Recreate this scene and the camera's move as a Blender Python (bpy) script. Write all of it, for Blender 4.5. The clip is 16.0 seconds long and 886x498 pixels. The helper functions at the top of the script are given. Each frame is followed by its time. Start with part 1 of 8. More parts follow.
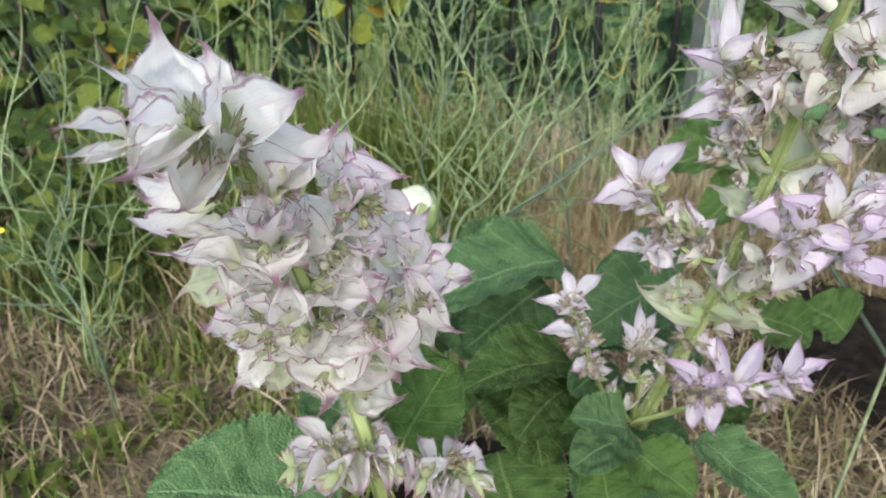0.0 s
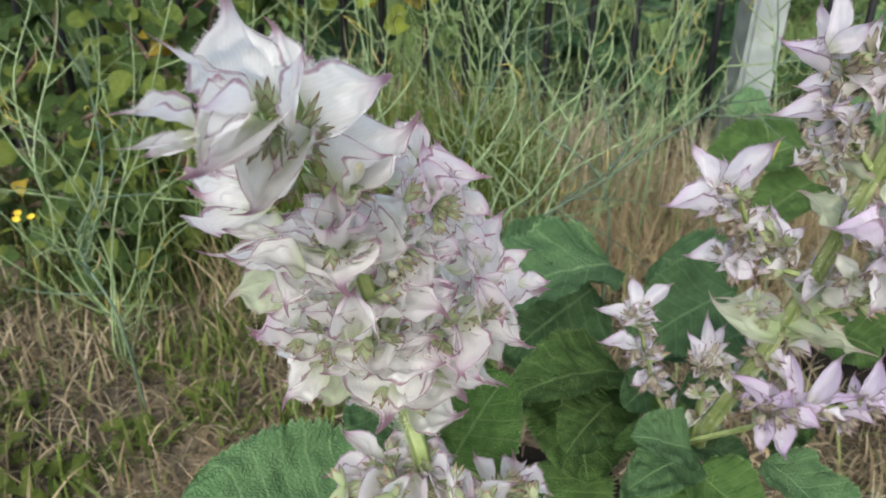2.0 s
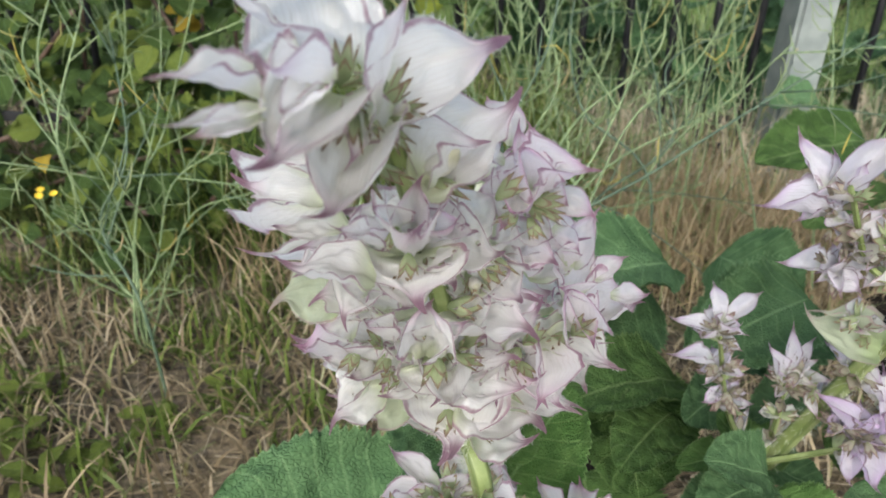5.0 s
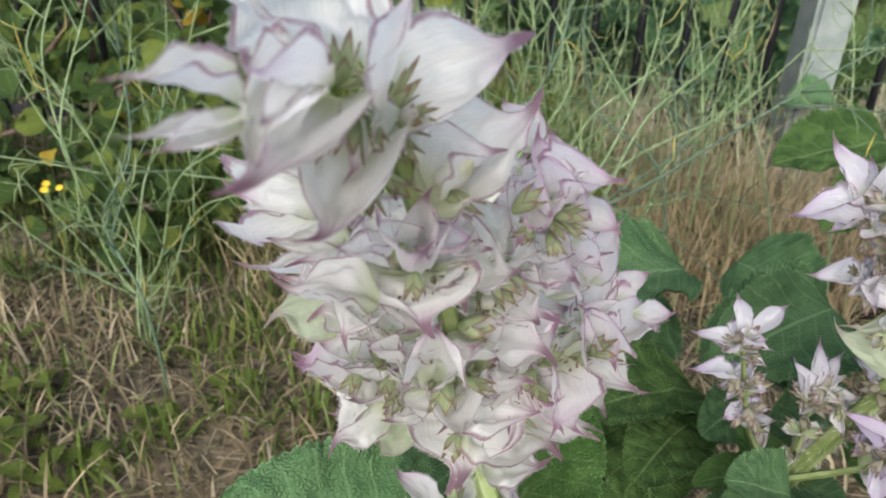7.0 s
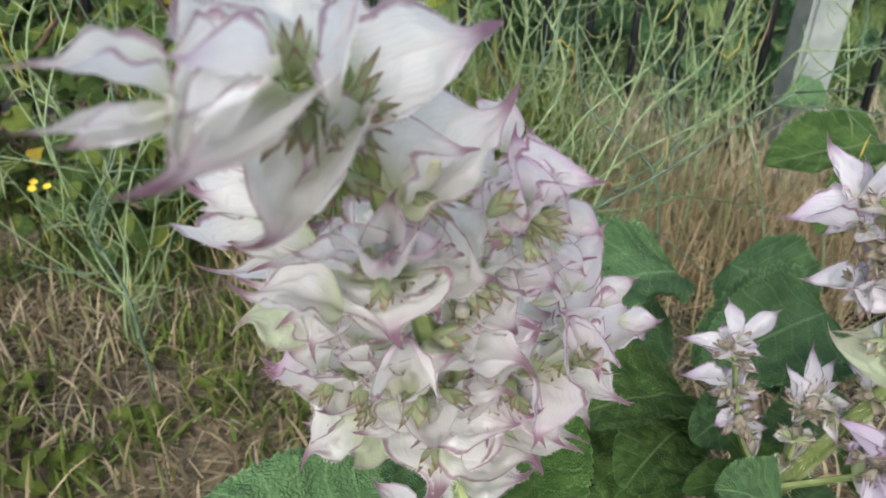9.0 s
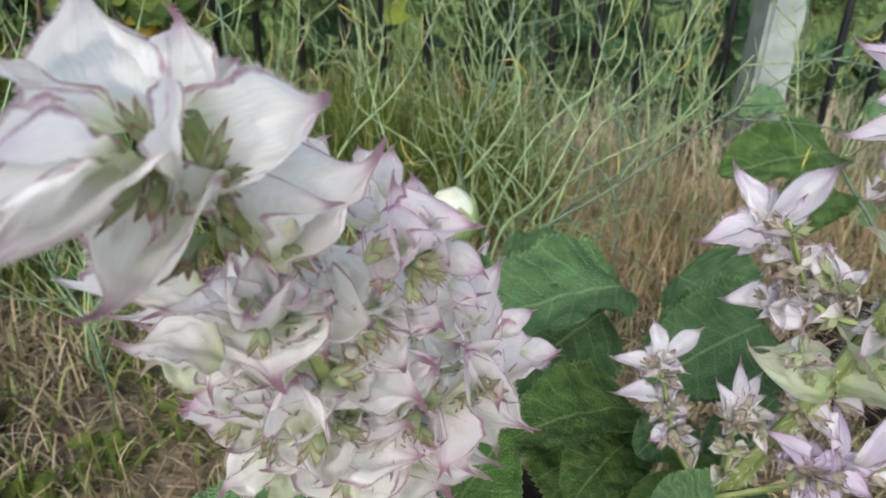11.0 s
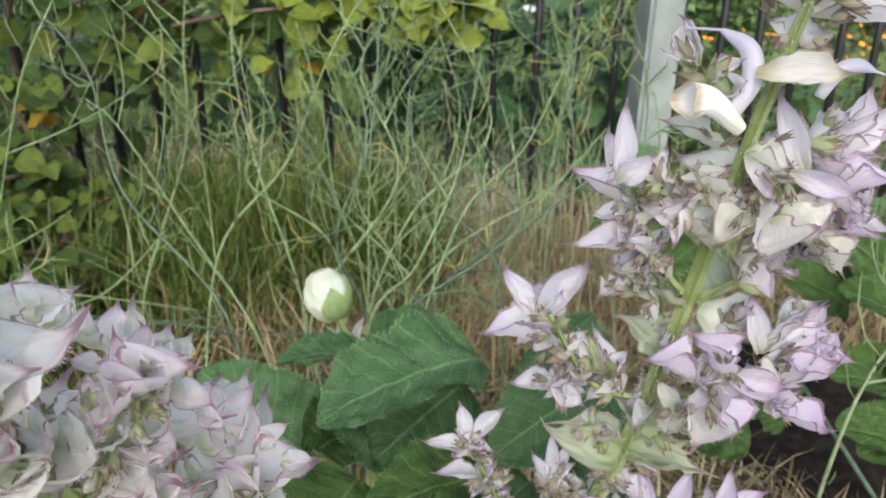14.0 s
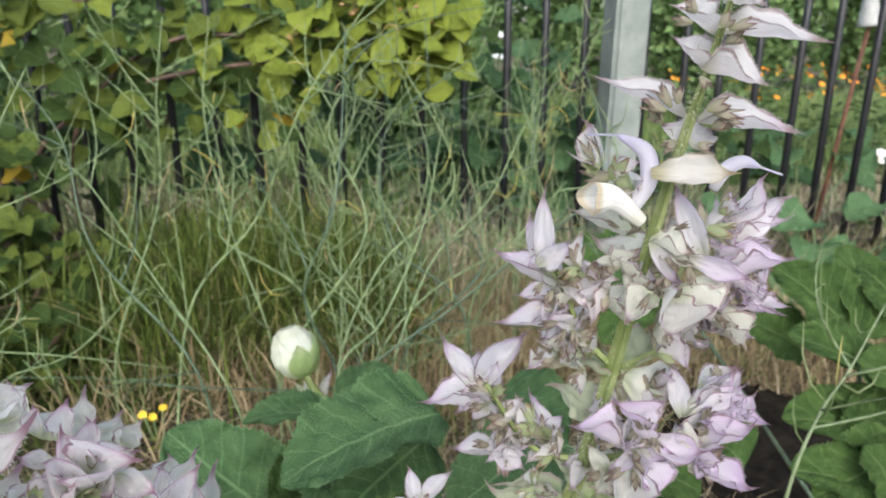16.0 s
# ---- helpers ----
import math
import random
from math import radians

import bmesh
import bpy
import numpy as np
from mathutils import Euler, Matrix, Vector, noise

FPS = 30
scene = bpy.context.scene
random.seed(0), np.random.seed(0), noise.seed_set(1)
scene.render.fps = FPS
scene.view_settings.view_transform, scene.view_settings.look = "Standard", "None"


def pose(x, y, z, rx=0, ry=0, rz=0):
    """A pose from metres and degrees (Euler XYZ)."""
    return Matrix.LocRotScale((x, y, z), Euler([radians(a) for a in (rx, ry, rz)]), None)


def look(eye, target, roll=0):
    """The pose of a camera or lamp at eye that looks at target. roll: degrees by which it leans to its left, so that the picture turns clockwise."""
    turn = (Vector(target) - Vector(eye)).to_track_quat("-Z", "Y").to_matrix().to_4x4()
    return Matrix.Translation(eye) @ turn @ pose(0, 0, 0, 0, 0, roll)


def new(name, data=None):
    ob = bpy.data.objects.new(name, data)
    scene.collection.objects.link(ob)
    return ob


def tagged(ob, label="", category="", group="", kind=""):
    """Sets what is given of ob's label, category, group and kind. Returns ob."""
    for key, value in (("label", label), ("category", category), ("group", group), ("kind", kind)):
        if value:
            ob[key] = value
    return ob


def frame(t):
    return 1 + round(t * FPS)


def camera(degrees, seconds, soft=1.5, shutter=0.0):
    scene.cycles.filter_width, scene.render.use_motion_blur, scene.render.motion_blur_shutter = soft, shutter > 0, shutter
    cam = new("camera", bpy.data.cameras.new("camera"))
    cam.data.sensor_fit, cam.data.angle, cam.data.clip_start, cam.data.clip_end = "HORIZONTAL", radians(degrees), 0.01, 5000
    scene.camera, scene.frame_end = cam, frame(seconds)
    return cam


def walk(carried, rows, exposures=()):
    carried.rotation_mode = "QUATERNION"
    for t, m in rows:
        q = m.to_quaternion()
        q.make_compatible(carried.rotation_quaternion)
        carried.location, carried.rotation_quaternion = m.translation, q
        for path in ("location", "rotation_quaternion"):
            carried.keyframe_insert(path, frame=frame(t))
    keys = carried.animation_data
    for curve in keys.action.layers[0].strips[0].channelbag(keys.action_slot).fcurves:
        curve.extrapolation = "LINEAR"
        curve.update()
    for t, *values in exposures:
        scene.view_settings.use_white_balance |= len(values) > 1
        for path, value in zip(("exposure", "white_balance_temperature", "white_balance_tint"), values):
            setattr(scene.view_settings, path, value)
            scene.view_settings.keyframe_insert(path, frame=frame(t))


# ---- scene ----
cam = camera(65.7, 16.0, 1.75)
cam.data.dof.use_dof, cam.data.dof.focus_distance, cam.data.dof.aperture_fstop = True, 0.33, 17.0
METRES, EYE, TILT, LEAN, TURN = 0.36, 0.75, -23.5, 0.0, 0.0
ROWS = [
    (0.0, 0.0, 0.0, 0.0, 0.0, 0.0, 0.0),
    (0.5, -0.0364, 0.0097, 0.0031, 0.64, 0.09, -0.31),
    (1.0, -0.0778, 0.0186, 0.017, 0.73, 0.02, -1.17),
    (1.5, -0.0706, 0.06, 0.009, 0.99, -0.06, -1.43),
    (2.0, -0.0774, 0.0949, 0.0162, 1.65, -0.52, -1.43),
    (2.5, -0.0977, 0.1274, 0.0218, 2.0, -0.79, -2.15),
    (3.0, -0.0946, 0.1426, 0.0234, 2.22, -1.34, -1.96),
    (3.5, -0.1076, 0.1656, 0.024, 2.36, -1.57, -1.93),
    (4.0, -0.1329, 0.1929, 0.0289, 2.66, -1.71, -2.28),
    (6.5, -0.1666, 0.2832, 0.0401, 3.51, -1.92, -3.53),
    (7.0, -0.1658, 0.2968, 0.05, 3.81, -2.2, -3.55),
    (7.5, -0.1924, 0.3079, 0.0545, 3.38, -2.25, -4.03),
    (8.0, -0.1789, 0.321, 0.048, 3.65, -2.28, -4.02),
    (10.5, -0.0974, 0.332, 0.0746, 2.55, -1.65, -2.74),
    (11.0, -0.064, 0.3155, 0.0892, 1.77, -1.3, -2.33),
    (11.5, -0.0085, 0.3011, 0.1051, 0.51, -0.91, -1.29),
    (12.0, 0.0276, 0.2864, 0.1122, -0.19, -0.29, -0.83),
    (12.5, 0.0706, 0.2587, 0.1352, -1.34, 0.64, -0.6),
    (13.0, 0.097, 0.2305, 0.1604, -2.29, 1.48, -0.09),
    (13.5, 0.129, 0.2157, 0.1661, -3.21, 2.56, 0.28),
    (14.0, 0.1573, 0.2056, 0.1725, -3.56, 3.25, 1.08),
    (14.5, 0.1809, 0.1911, 0.1857, -3.96, 3.51, 1.42),
    (15.0, 0.19, 0.1678, 0.2046, -4.43, 4.23, 1.83),
    (15.5, 0.2123, 0.1427, 0.2191, -4.59, 5.36, 2.3),
    (16.0, 0.2249, 0.1141, 0.2325, -4.91, 6.29, 2.31),
]
walk(cam, [(t, pose(0, 0, EYE, TILT, LEAN, TURN) @ pose(METRES * x, METRES * y, METRES * z, 90 + pitch, roll, yaw)) for t, x, y, z, yaw, pitch, roll in ROWS],
     exposures=[(0.0, 1.05), (0.5, 0.95), (1.0, 0.9), (16.0, 0.9)])

# ---- light ----
world = bpy.data.worlds.new("overcast_sky")
scene.world = world
world.use_nodes = True
wn = world.node_tree.nodes
sky = wn.new("ShaderNodeTexSky")
sky.sky_type, sky.sun_disc = "NISHITA", False
sky.sun_elevation, sky.sun_rotation = radians(35), radians(188)
sky.air_density, sky.dust_density, sky.ozone_density = 1.0, 3.0, 1.0
haze = wn.new("ShaderNodeHueSaturation")
haze.inputs["Saturation"].default_value = 0.74
world.node_tree.links.new(sky.outputs[0], haze.inputs["Color"])
world.node_tree.links.new(haze.outputs[0], wn["Background"].inputs[0])
wn["Background"].inputs[1].default_value = 0.15
sun = new("sun", bpy.data.lights.new("sun", "SUN"))
sun.data.energy, sun.data.angle, sun.data.color = 1.65, radians(55), (0.94, 0.97, 1.03)
sun.matrix_world = look((-0.43, -2.7, 2.4), (0, 0.4, 0.2))


# ---- materials ----
def nodes(name):
    m = bpy.data.materials.new(name)
    m.use_nodes = True
    t = m.node_tree
    return m, t, t.nodes["Principled BSDF"]


def node(t, kind, **values):
    n = t.nodes.new("ShaderNode" + kind)
    for key, v in values.items():
        n.inputs[key].default_value = v
    return n


def ramp(t, source, stops):
    n = t.nodes.new("ShaderNodeValToRGB")
    while len(n.color_ramp.elements) < len(stops):
        n.color_ramp.elements.new(0.5)
    for e, (p, c) in zip(n.color_ramp.elements, stops):
        e.position, e.color = p, (*c, 1) if len(c) == 3 else c
    t.links.new(source, n.inputs[0])
    return n.outputs[0]


def mixed(t, fac, a, b, mode="MIX"):
    n = t.nodes.new("ShaderNodeMix")
    n.data_type, n.blend_type = "RGBA", mode
    for sock, v in ((n.inputs[0], fac), (n.inputs[6], a), (n.inputs[7], b)):
        if isinstance(v, (int, float)):
            sock.default_value = v
        elif isinstance(v, tuple):
            sock.default_value = (*v, 1)
        else:
            t.links.new(v, sock)
    return n.outputs[2]


def maths(t, op, a, b=0.0, c=0.0):
    n = t.nodes.new("ShaderNodeMath")
    n.operation = op
    for sock, v in zip(n.inputs, (a, b, c)):
        if isinstance(v, (int, float)):
            sock.default_value = v
        else:
            t.links.new(v, sock)
    return n.outputs[0]


def smooth(t, v, lo, hi):
    n = t.nodes.new("ShaderNodeMapRange")
    n.interpolation_type = "SMOOTHSTEP"
    t.links.new(v, n.inputs[0])
    n.inputs[1].default_value, n.inputs[2].default_value = lo, hi
    return n.outputs[0]


def fuzz(t, scale, detail=4.0, coord="Object", rough=0.55):
    co = t.nodes.new("ShaderNodeTexCoord")
    n = node(t, "TexNoise", Scale=scale, Detail=detail, Roughness=rough)
    t.links.new(co.outputs[coord], n.inputs["Vector"])
    return n.outputs[0]


def bumped(t, bsdf, height, strength, distance):
    n = node(t, "Bump", Strength=strength, Distance=distance)
    t.links.new(height, n.inputs["Height"])
    t.links.new(n.outputs[0], bsdf.inputs["Normal"])


def translucent(t, bsdf, colour, amount):
    tr = t.nodes.new("ShaderNodeBsdfTranslucent")
    t.links.new(colour, tr.inputs[0])
    mx = t.nodes.new("ShaderNodeMixShader")
    mx.inputs[0].default_value = amount
    t.links.new(bsdf.outputs[0], mx.inputs[1])
    t.links.new(tr.outputs[0], mx.inputs[2])
    t.links.new(mx.outputs[0], t.nodes["Material Output"].inputs[0])


def uv_axes(t):
    co = t.nodes.new("ShaderNodeTexCoord")
    sep = t.nodes.new("ShaderNodeSeparateXYZ")
    t.links.new(co.outputs["UV"], sep.inputs[0])
    u, v = sep.outputs[0], sep.outputs[1]
    edge = maths(t, "ABSOLUTE", maths(t, "MULTIPLY_ADD", u, 2.0, -1.0))
    return u, v, edge


def chance(t):
    return t.nodes.new("ShaderNodeObjectInfo").outputs["Random"]


def bract_material(name, pale, flush, rim, green, spread, veins=0.22, thin=0.52):
    """Papery bract: pale middle, flushed towards rim and tip, green-tinged claw, fan of veins."""
    m, t, b = nodes(name)
    u, v, edge = uv_axes(t)
    rnd = chance(t)
    patch = fuzz(t, 3.0)
    body = mixed(t, smooth(t, patch, 0.35, 0.75), pale, tuple(c * 0.95 for c in pale))
    blush = maths(t, "MULTIPLY", smooth(t, maths(t, "ADD", maths(t, "MULTIPLY", maths(t, "MULTIPLY", v, v), 0.95), maths(t, "MULTIPLY", edge, 0.45)), spread, spread + 0.5),
                  maths(t, "MULTIPLY_ADD", rnd, 0.7, 0.2))
    body = mixed(t, blush, body, flush)
    body = mixed(t, maths(t, "MULTIPLY", smooth(t, v, 0.55, 0.9), maths(t, "MULTIPLY_ADD", rnd, 0.6, 0.2)), body, tuple(0.82 * a + 0.18 * c for a, c in zip(flush, rim)))
    claw = maths(t, "SUBTRACT", 1.0, smooth(t, v, 0.02, 0.32))
    body = mixed(t, maths(t, "MULTIPLY", claw, 0.75), body, green)
    fan = maths(t, "SINE", maths(t, "MULTIPLY_ADD", u, 140.0, maths(t, "MULTIPLY", fuzz(t, 5.0), 7.0)))
    vein = smooth(t, fan, 0.72, 1.0)
    body = mixed(t, maths(t, "MULTIPLY", vein, veins), body, tuple(0.5 * (a + g) for a, g in zip(flush, green)))
    co = t.nodes.new("ShaderNodeTexCoord")
    stretch = t.nodes.new("ShaderNodeMapping")
    stretch.inputs["Scale"].default_value = (42.0, 3.5, 1.0)
    t.links.new(co.outputs["UV"], stretch.inputs["Vector"])
    pleats = node(t, "TexNoise", Scale=1.0, Detail=3.0, Roughness=0.6)
    t.links.new(stretch.outputs[0], pleats.inputs["Vector"])
    body = mixed(t, maths(t, "MULTIPLY", smooth(t, pleats.outputs[0], 0.45, 0.75), 0.2), body, tuple(0.8 * a * (0.7 + 0.3 * g) for a, g in zip(pale, green)))
    ragged = maths(t, "ADD", edge, maths(t, "MULTIPLY_ADD", fuzz(t, 14.0), 0.08, -0.04))
    line = maths(t, "MULTIPLY", smooth(t, ragged, 0.91, 0.965), maths(t, "MULTIPLY_ADD", smooth(t, fuzz(t, 4.0), 0.3, 0.6), 0.45, 0.45))
    tip = maths(t, "MULTIPLY", smooth(t, v, 0.74, 0.88), 0.82)
    body = mixed(t, maths(t, "MULTIPLY", maths(t, "MAXIMUM", line, tip), 0.92), body, rim)
    t.links.new(body, b.inputs["Base Color"])
    b.inputs["Roughness"].default_value = 0.62
    b.inputs["Specular IOR Level"].default_value = 0.25
    bumped(t, b, maths(t, "ADD", maths(t, "ADD", maths(t, "MULTIPLY", vein, 0.3), maths(t, "MULTIPLY", pleats.outputs[0], 0.8)), fuzz(t, 14.0)), 0.7, 0.0018)
    translucent(t, b, body, thin)
    return m


def leaf_material(name, dark, light, vein_colour, cells=95.0, depth=0.004, vary=0.4, gloss=0.5, through_light=0.28):
    """Leaf blade with midrib, side veins and a puckered net between them."""
    m, t, b = nodes(name)
    u, v, edge = uv_axes(t)
    co = t.nodes.new("ShaderNodeTexCoord")
    net = node(t, "TexVoronoi", Scale=cells, Randomness=0.9)
    net.feature = "DISTANCE_TO_EDGE"
    t.links.new(co.outputs["Object"], net.inputs["Vector"])
    crease = smooth(t, net.outputs["Distance"], 0.0, 0.3)
    body = mixed(t, smooth(t, fuzz(t, 5.0, 5.0), 0.25, 0.8), dark, light)
    body = mixed(t, maths(t, "MULTIPLY", chance(t), vary), body, light)
    # Creases between the puckers are painted darker, their shade put into the colour
    body = mixed(t, maths(t, "MULTIPLY", maths(t, "SUBTRACT", 1.0, crease), 0.2), body, tuple(c * 0.5 for c in dark))
    side = maths(t, "SINE", maths(t, "MULTIPLY", maths(t, "SUBTRACT", v, maths(t, "MULTIPLY", edge, 0.22)), 46.0))
    rib = maths(t, "MAXIMUM", maths(t, "SUBTRACT", 1.0, smooth(t, edge, 0.012, 0.05)), maths(t, "MULTIPLY", smooth(t, side, 0.9, 1.0), 0.5))
    body = mixed(t, maths(t, "MULTIPLY", rib, 0.55), body, vein_colour)
    body = mixed(t, maths(t, "MULTIPLY", smooth(t, edge, 0.95, 0.99), 0.45), body, vein_colour)
    t.links.new(body, b.inputs["Base Color"])
    b.inputs["Roughness"].default_value = gloss
    b.inputs["Specular IOR Level"].default_value = 0.15
    bumped(t, b, maths(t, "ADD", maths(t, "MULTIPLY", crease, 0.8), maths(t, "MULTIPLY", rib, -0.8)), 0.8, depth)
    translucent(t, b, body, through_light)
    return m


def plain_material(name, a, b_colour, scale, rough, metal=0.0, bump=0.3, distance=0.001, third=None, wear=0.0):
    m, t, b = nodes(name)
    f = fuzz(t, scale, 6.0)
    body = mixed(t, smooth(t, f, 0.35, 0.68), a, b_colour)
    if third:
        body = mixed(t, maths(t, "MULTIPLY", smooth(t, fuzz(t, scale * 0.17, 5.0), 0.52, 0.7), wear), body, third)
    t.links.new(body, b.inputs["Base Color"])
    b.inputs["Roughness"].default_value, b.inputs["Metallic"].default_value = rough, metal
    bumped(t, b, f, bump, distance)
    return m


def island_material(name, stops, rough=0.7, glow=0.2):
    """Many small pieces in one mesh, each with a tone of its own."""
    m, t, b = nodes(name)
    geo = t.nodes.new("ShaderNodeNewGeometry")
    tone = ramp(t, geo.outputs["Random Per Island"], stops)
    tone = mixed(t, maths(t, "MULTIPLY", fuzz(t, 60.0, 3.0), 0.5), tone, tuple(0.6 * sum(s[1][k] for s in stops) / len(stops) for k in range(3)))
    t.links.new(tone, b.inputs["Base Color"])
    b.inputs["Roughness"].default_value = rough
    b.inputs["Specular IOR Level"].default_value = 0.25
    translucent(t, b, tone, glow)
    return m


def stem_material(name, a, b_colour, stripe, around=14.0):
    m, t, b = nodes(name)
    u, v, edge = uv_axes(t)
    ridge = maths(t, "SINE", maths(t, "MULTIPLY", u, around * 2 * math.pi / 3.5))
    body = mixed(t, smooth(t, fuzz(t, 60.0), 0.35, 0.7), a, b_colour)
    body = mixed(t, maths(t, "MULTIPLY", smooth(t, ridge, 0.3, 0.9), 0.75), body, stripe)
    t.links.new(body, b.inputs["Base Color"])
    b.inputs["Roughness"].default_value = 0.55
    bumped(t, b, maths(t, "ADD", ridge, fuzz(t, 300.0)), 0.5, 0.001)
    return m


WHITE_BRACT = bract_material("white_bract", (0.945, 0.945, 0.935), (0.8, 0.6, 0.76), (0.34, 0.16, 0.24), (0.6, 0.68, 0.4), 0.76, 0.18, 0.72)
LILAC_BRACT = bract_material("lilac_bract", (0.81, 0.76, 0.87), (0.7, 0.53, 0.78), (0.22, 0.11, 0.15), (0.5, 0.52, 0.36), 0.35, 0.32)
PALE_BRACT = bract_material("pale_bract", (0.87, 0.88, 0.8), (0.84, 0.74, 0.82), (0.34, 0.2, 0.22), (0.5, 0.58, 0.34), 0.7)
VEINED_BRACT = bract_material("veined_bract", (0.88, 0.86, 0.84), (0.72, 0.66, 0.52), (0.26, 0.18, 0.09), (0.42, 0.4, 0.16), 0.6, 0.7)
PINK_BRACT = bract_material("pink_bract", (0.86, 0.84, 0.89), (0.73, 0.57, 0.79), (0.22, 0.11, 0.15), (0.5, 0.56, 0.36), 0.5, 0.32)
BLUSH_BRACT = bract_material("blush_bract", (0.93, 0.905, 0.92), (0.85, 0.6, 0.8), (0.33, 0.14, 0.23), (0.58, 0.66, 0.4), 0.55, 0.22, 0.68)
BOAT_BRACT = bract_material("boat_bract", (0.93, 0.91, 0.93), (0.83, 0.7, 0.83), (0.3, 0.17, 0.17), (0.52, 0.5, 0.36), 0.55, 0.3, 0.55)
GREEN_BRACT = bract_material("green_bract", (0.5, 0.56, 0.41), (0.55, 0.58, 0.47), (0.45, 0.33, 0.33), (0.4, 0.52, 0.24), 0.75)
PALE_CALYX = bract_material("pale_calyx", (0.47, 0.55, 0.32), (0.45, 0.42, 0.29), (0.28, 0.17, 0.13), (0.36, 0.48, 0.22), 0.85, 0.4, 0.4)
DUSKY_CALYX = bract_material("dusky_calyx", (0.43, 0.4, 0.31), (0.37, 0.29, 0.26), (0.17, 0.1, 0.09), (0.34, 0.38, 0.2), 0.6, 0.6, 0.35)
FADED = bract_material("faded_petal", (0.93, 0.93, 0.92), (0.92, 0.91, 0.88), (0.55, 0.45, 0.28), (0.8, 0.82, 0.7), 0.9)
PETAL_LILAC = bract_material("lilac_petal", (0.77, 0.76, 0.87), (0.73, 0.71, 0.86), (0.71, 0.69, 0.85), (0.85, 0.85, 0.85), 0.6)
PETAL_CREAM = bract_material("cream_petal", (0.86, 0.85, 0.8), (0.84, 0.84, 0.74), (0.66, 0.66, 0.5), (0.72, 0.76, 0.5), 0.7)
BUD_GREEN = bract_material("bud_scale", (0.42, 0.55, 0.25), (0.5, 0.6, 0.34), (0.5, 0.55, 0.33), (0.34, 0.47, 0.18), 0.6)
BUD_WHITE = bract_material("papery_bud", (0.8, 0.84, 0.74), (0.84, 0.85, 0.78), (0.7, 0.72, 0.58), (0.55, 0.64, 0.38), 0.6)
SAGE_STEM = stem_material("sage_stem", (0.15, 0.2, 0.06), (0.25, 0.3, 0.125), (0.08, 0.115, 0.03))
SAGE_LEAF = leaf_material("sage_leaf", (0.038, 0.09, 0.034), (0.1, 0.182, 0.078), (0.18, 0.29, 0.135), 34.0, 0.0018, 0.35, 0.8, 0.16)
SAGE_LEAF_BRIGHT = leaf_material("young_sage_leaf", (0.05, 0.12, 0.024), (0.115, 0.21, 0.06), (0.2, 0.32, 0.12), 38.0, 0.003, 0.35, 0.7, 0.2)
# Darker copy of sage_leaf for low and side leaves, shade put into its colour
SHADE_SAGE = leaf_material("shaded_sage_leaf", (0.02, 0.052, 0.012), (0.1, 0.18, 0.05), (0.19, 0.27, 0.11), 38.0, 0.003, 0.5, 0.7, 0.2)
BROAD_LEAF = leaf_material("broad_leaf", (0.08, 0.165, 0.07), (0.14, 0.25, 0.115), (0.16, 0.26, 0.14), 20.0, 0.003)
# Darker copy of broad_leaf, shade among the plants put into its colour
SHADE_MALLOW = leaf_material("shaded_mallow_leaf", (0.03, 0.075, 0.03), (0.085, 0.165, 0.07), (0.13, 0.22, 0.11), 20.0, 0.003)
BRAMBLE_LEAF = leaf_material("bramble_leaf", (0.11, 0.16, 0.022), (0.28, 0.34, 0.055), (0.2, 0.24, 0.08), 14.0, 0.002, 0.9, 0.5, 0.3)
# Dark leaf copy, with the shade inside a thicket put into its colour
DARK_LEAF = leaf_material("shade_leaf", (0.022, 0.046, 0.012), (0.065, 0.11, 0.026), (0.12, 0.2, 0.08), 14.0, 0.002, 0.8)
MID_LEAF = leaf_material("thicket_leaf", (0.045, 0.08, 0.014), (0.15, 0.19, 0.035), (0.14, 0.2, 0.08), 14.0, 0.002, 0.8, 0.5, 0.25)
YELLOW_LEAF = leaf_material("yellowed_leaf", (0.45, 0.3, 0.03), (0.55, 0.42, 0.06), (0.5, 0.4, 0.1), 60.0, 0.002, 0.6)
WEED_STEM = plain_material("wiry_stem", (0.12, 0.18, 0.08), (0.21, 0.28, 0.13), 70.0, 0.6)
WEED_PALE = plain_material("pale_wiry_stem", (0.13, 0.18, 0.09), (0.22, 0.27, 0.15), 70.0, 0.7)
WEED_DARK = plain_material("dark_wiry_stem", (0.05, 0.09, 0.055), (0.1, 0.15, 0.09), 70.0, 0.6)
def pod_material(name, stops):
    m, t, b = nodes(name)
    tone = mixed(t, maths(t, "MULTIPLY", fuzz(t, 60.0, 3.0), 0.4), ramp(t, chance(t), stops), (0.12, 0.16, 0.07))
    t.links.new(tone, b.inputs["Base Color"])
    b.inputs["Roughness"].default_value = 0.65
    translucent(t, b, tone, 0.15)
    return m


WEED_POD = pod_material("seed_pod", [(0.0, (0.09, 0.15, 0.05)), (0.55, (0.17, 0.235, 0.095)), (0.88, (0.28, 0.33, 0.16)), (0.95, (0.5, 0.38, 0.06)), (1.0, (0.45, 0.33, 0.2))])
STRAW = island_material("dry_grass", [(0.0, (0.07, 0.05, 0.03)), (0.35, (0.2, 0.145, 0.085)), (0.75, (0.4, 0.32, 0.2)), (0.9, (0.56, 0.48, 0.35)), (0.91, (0.2, 0.24, 0.08)), (1.0, (0.13, 0.2, 0.05))])
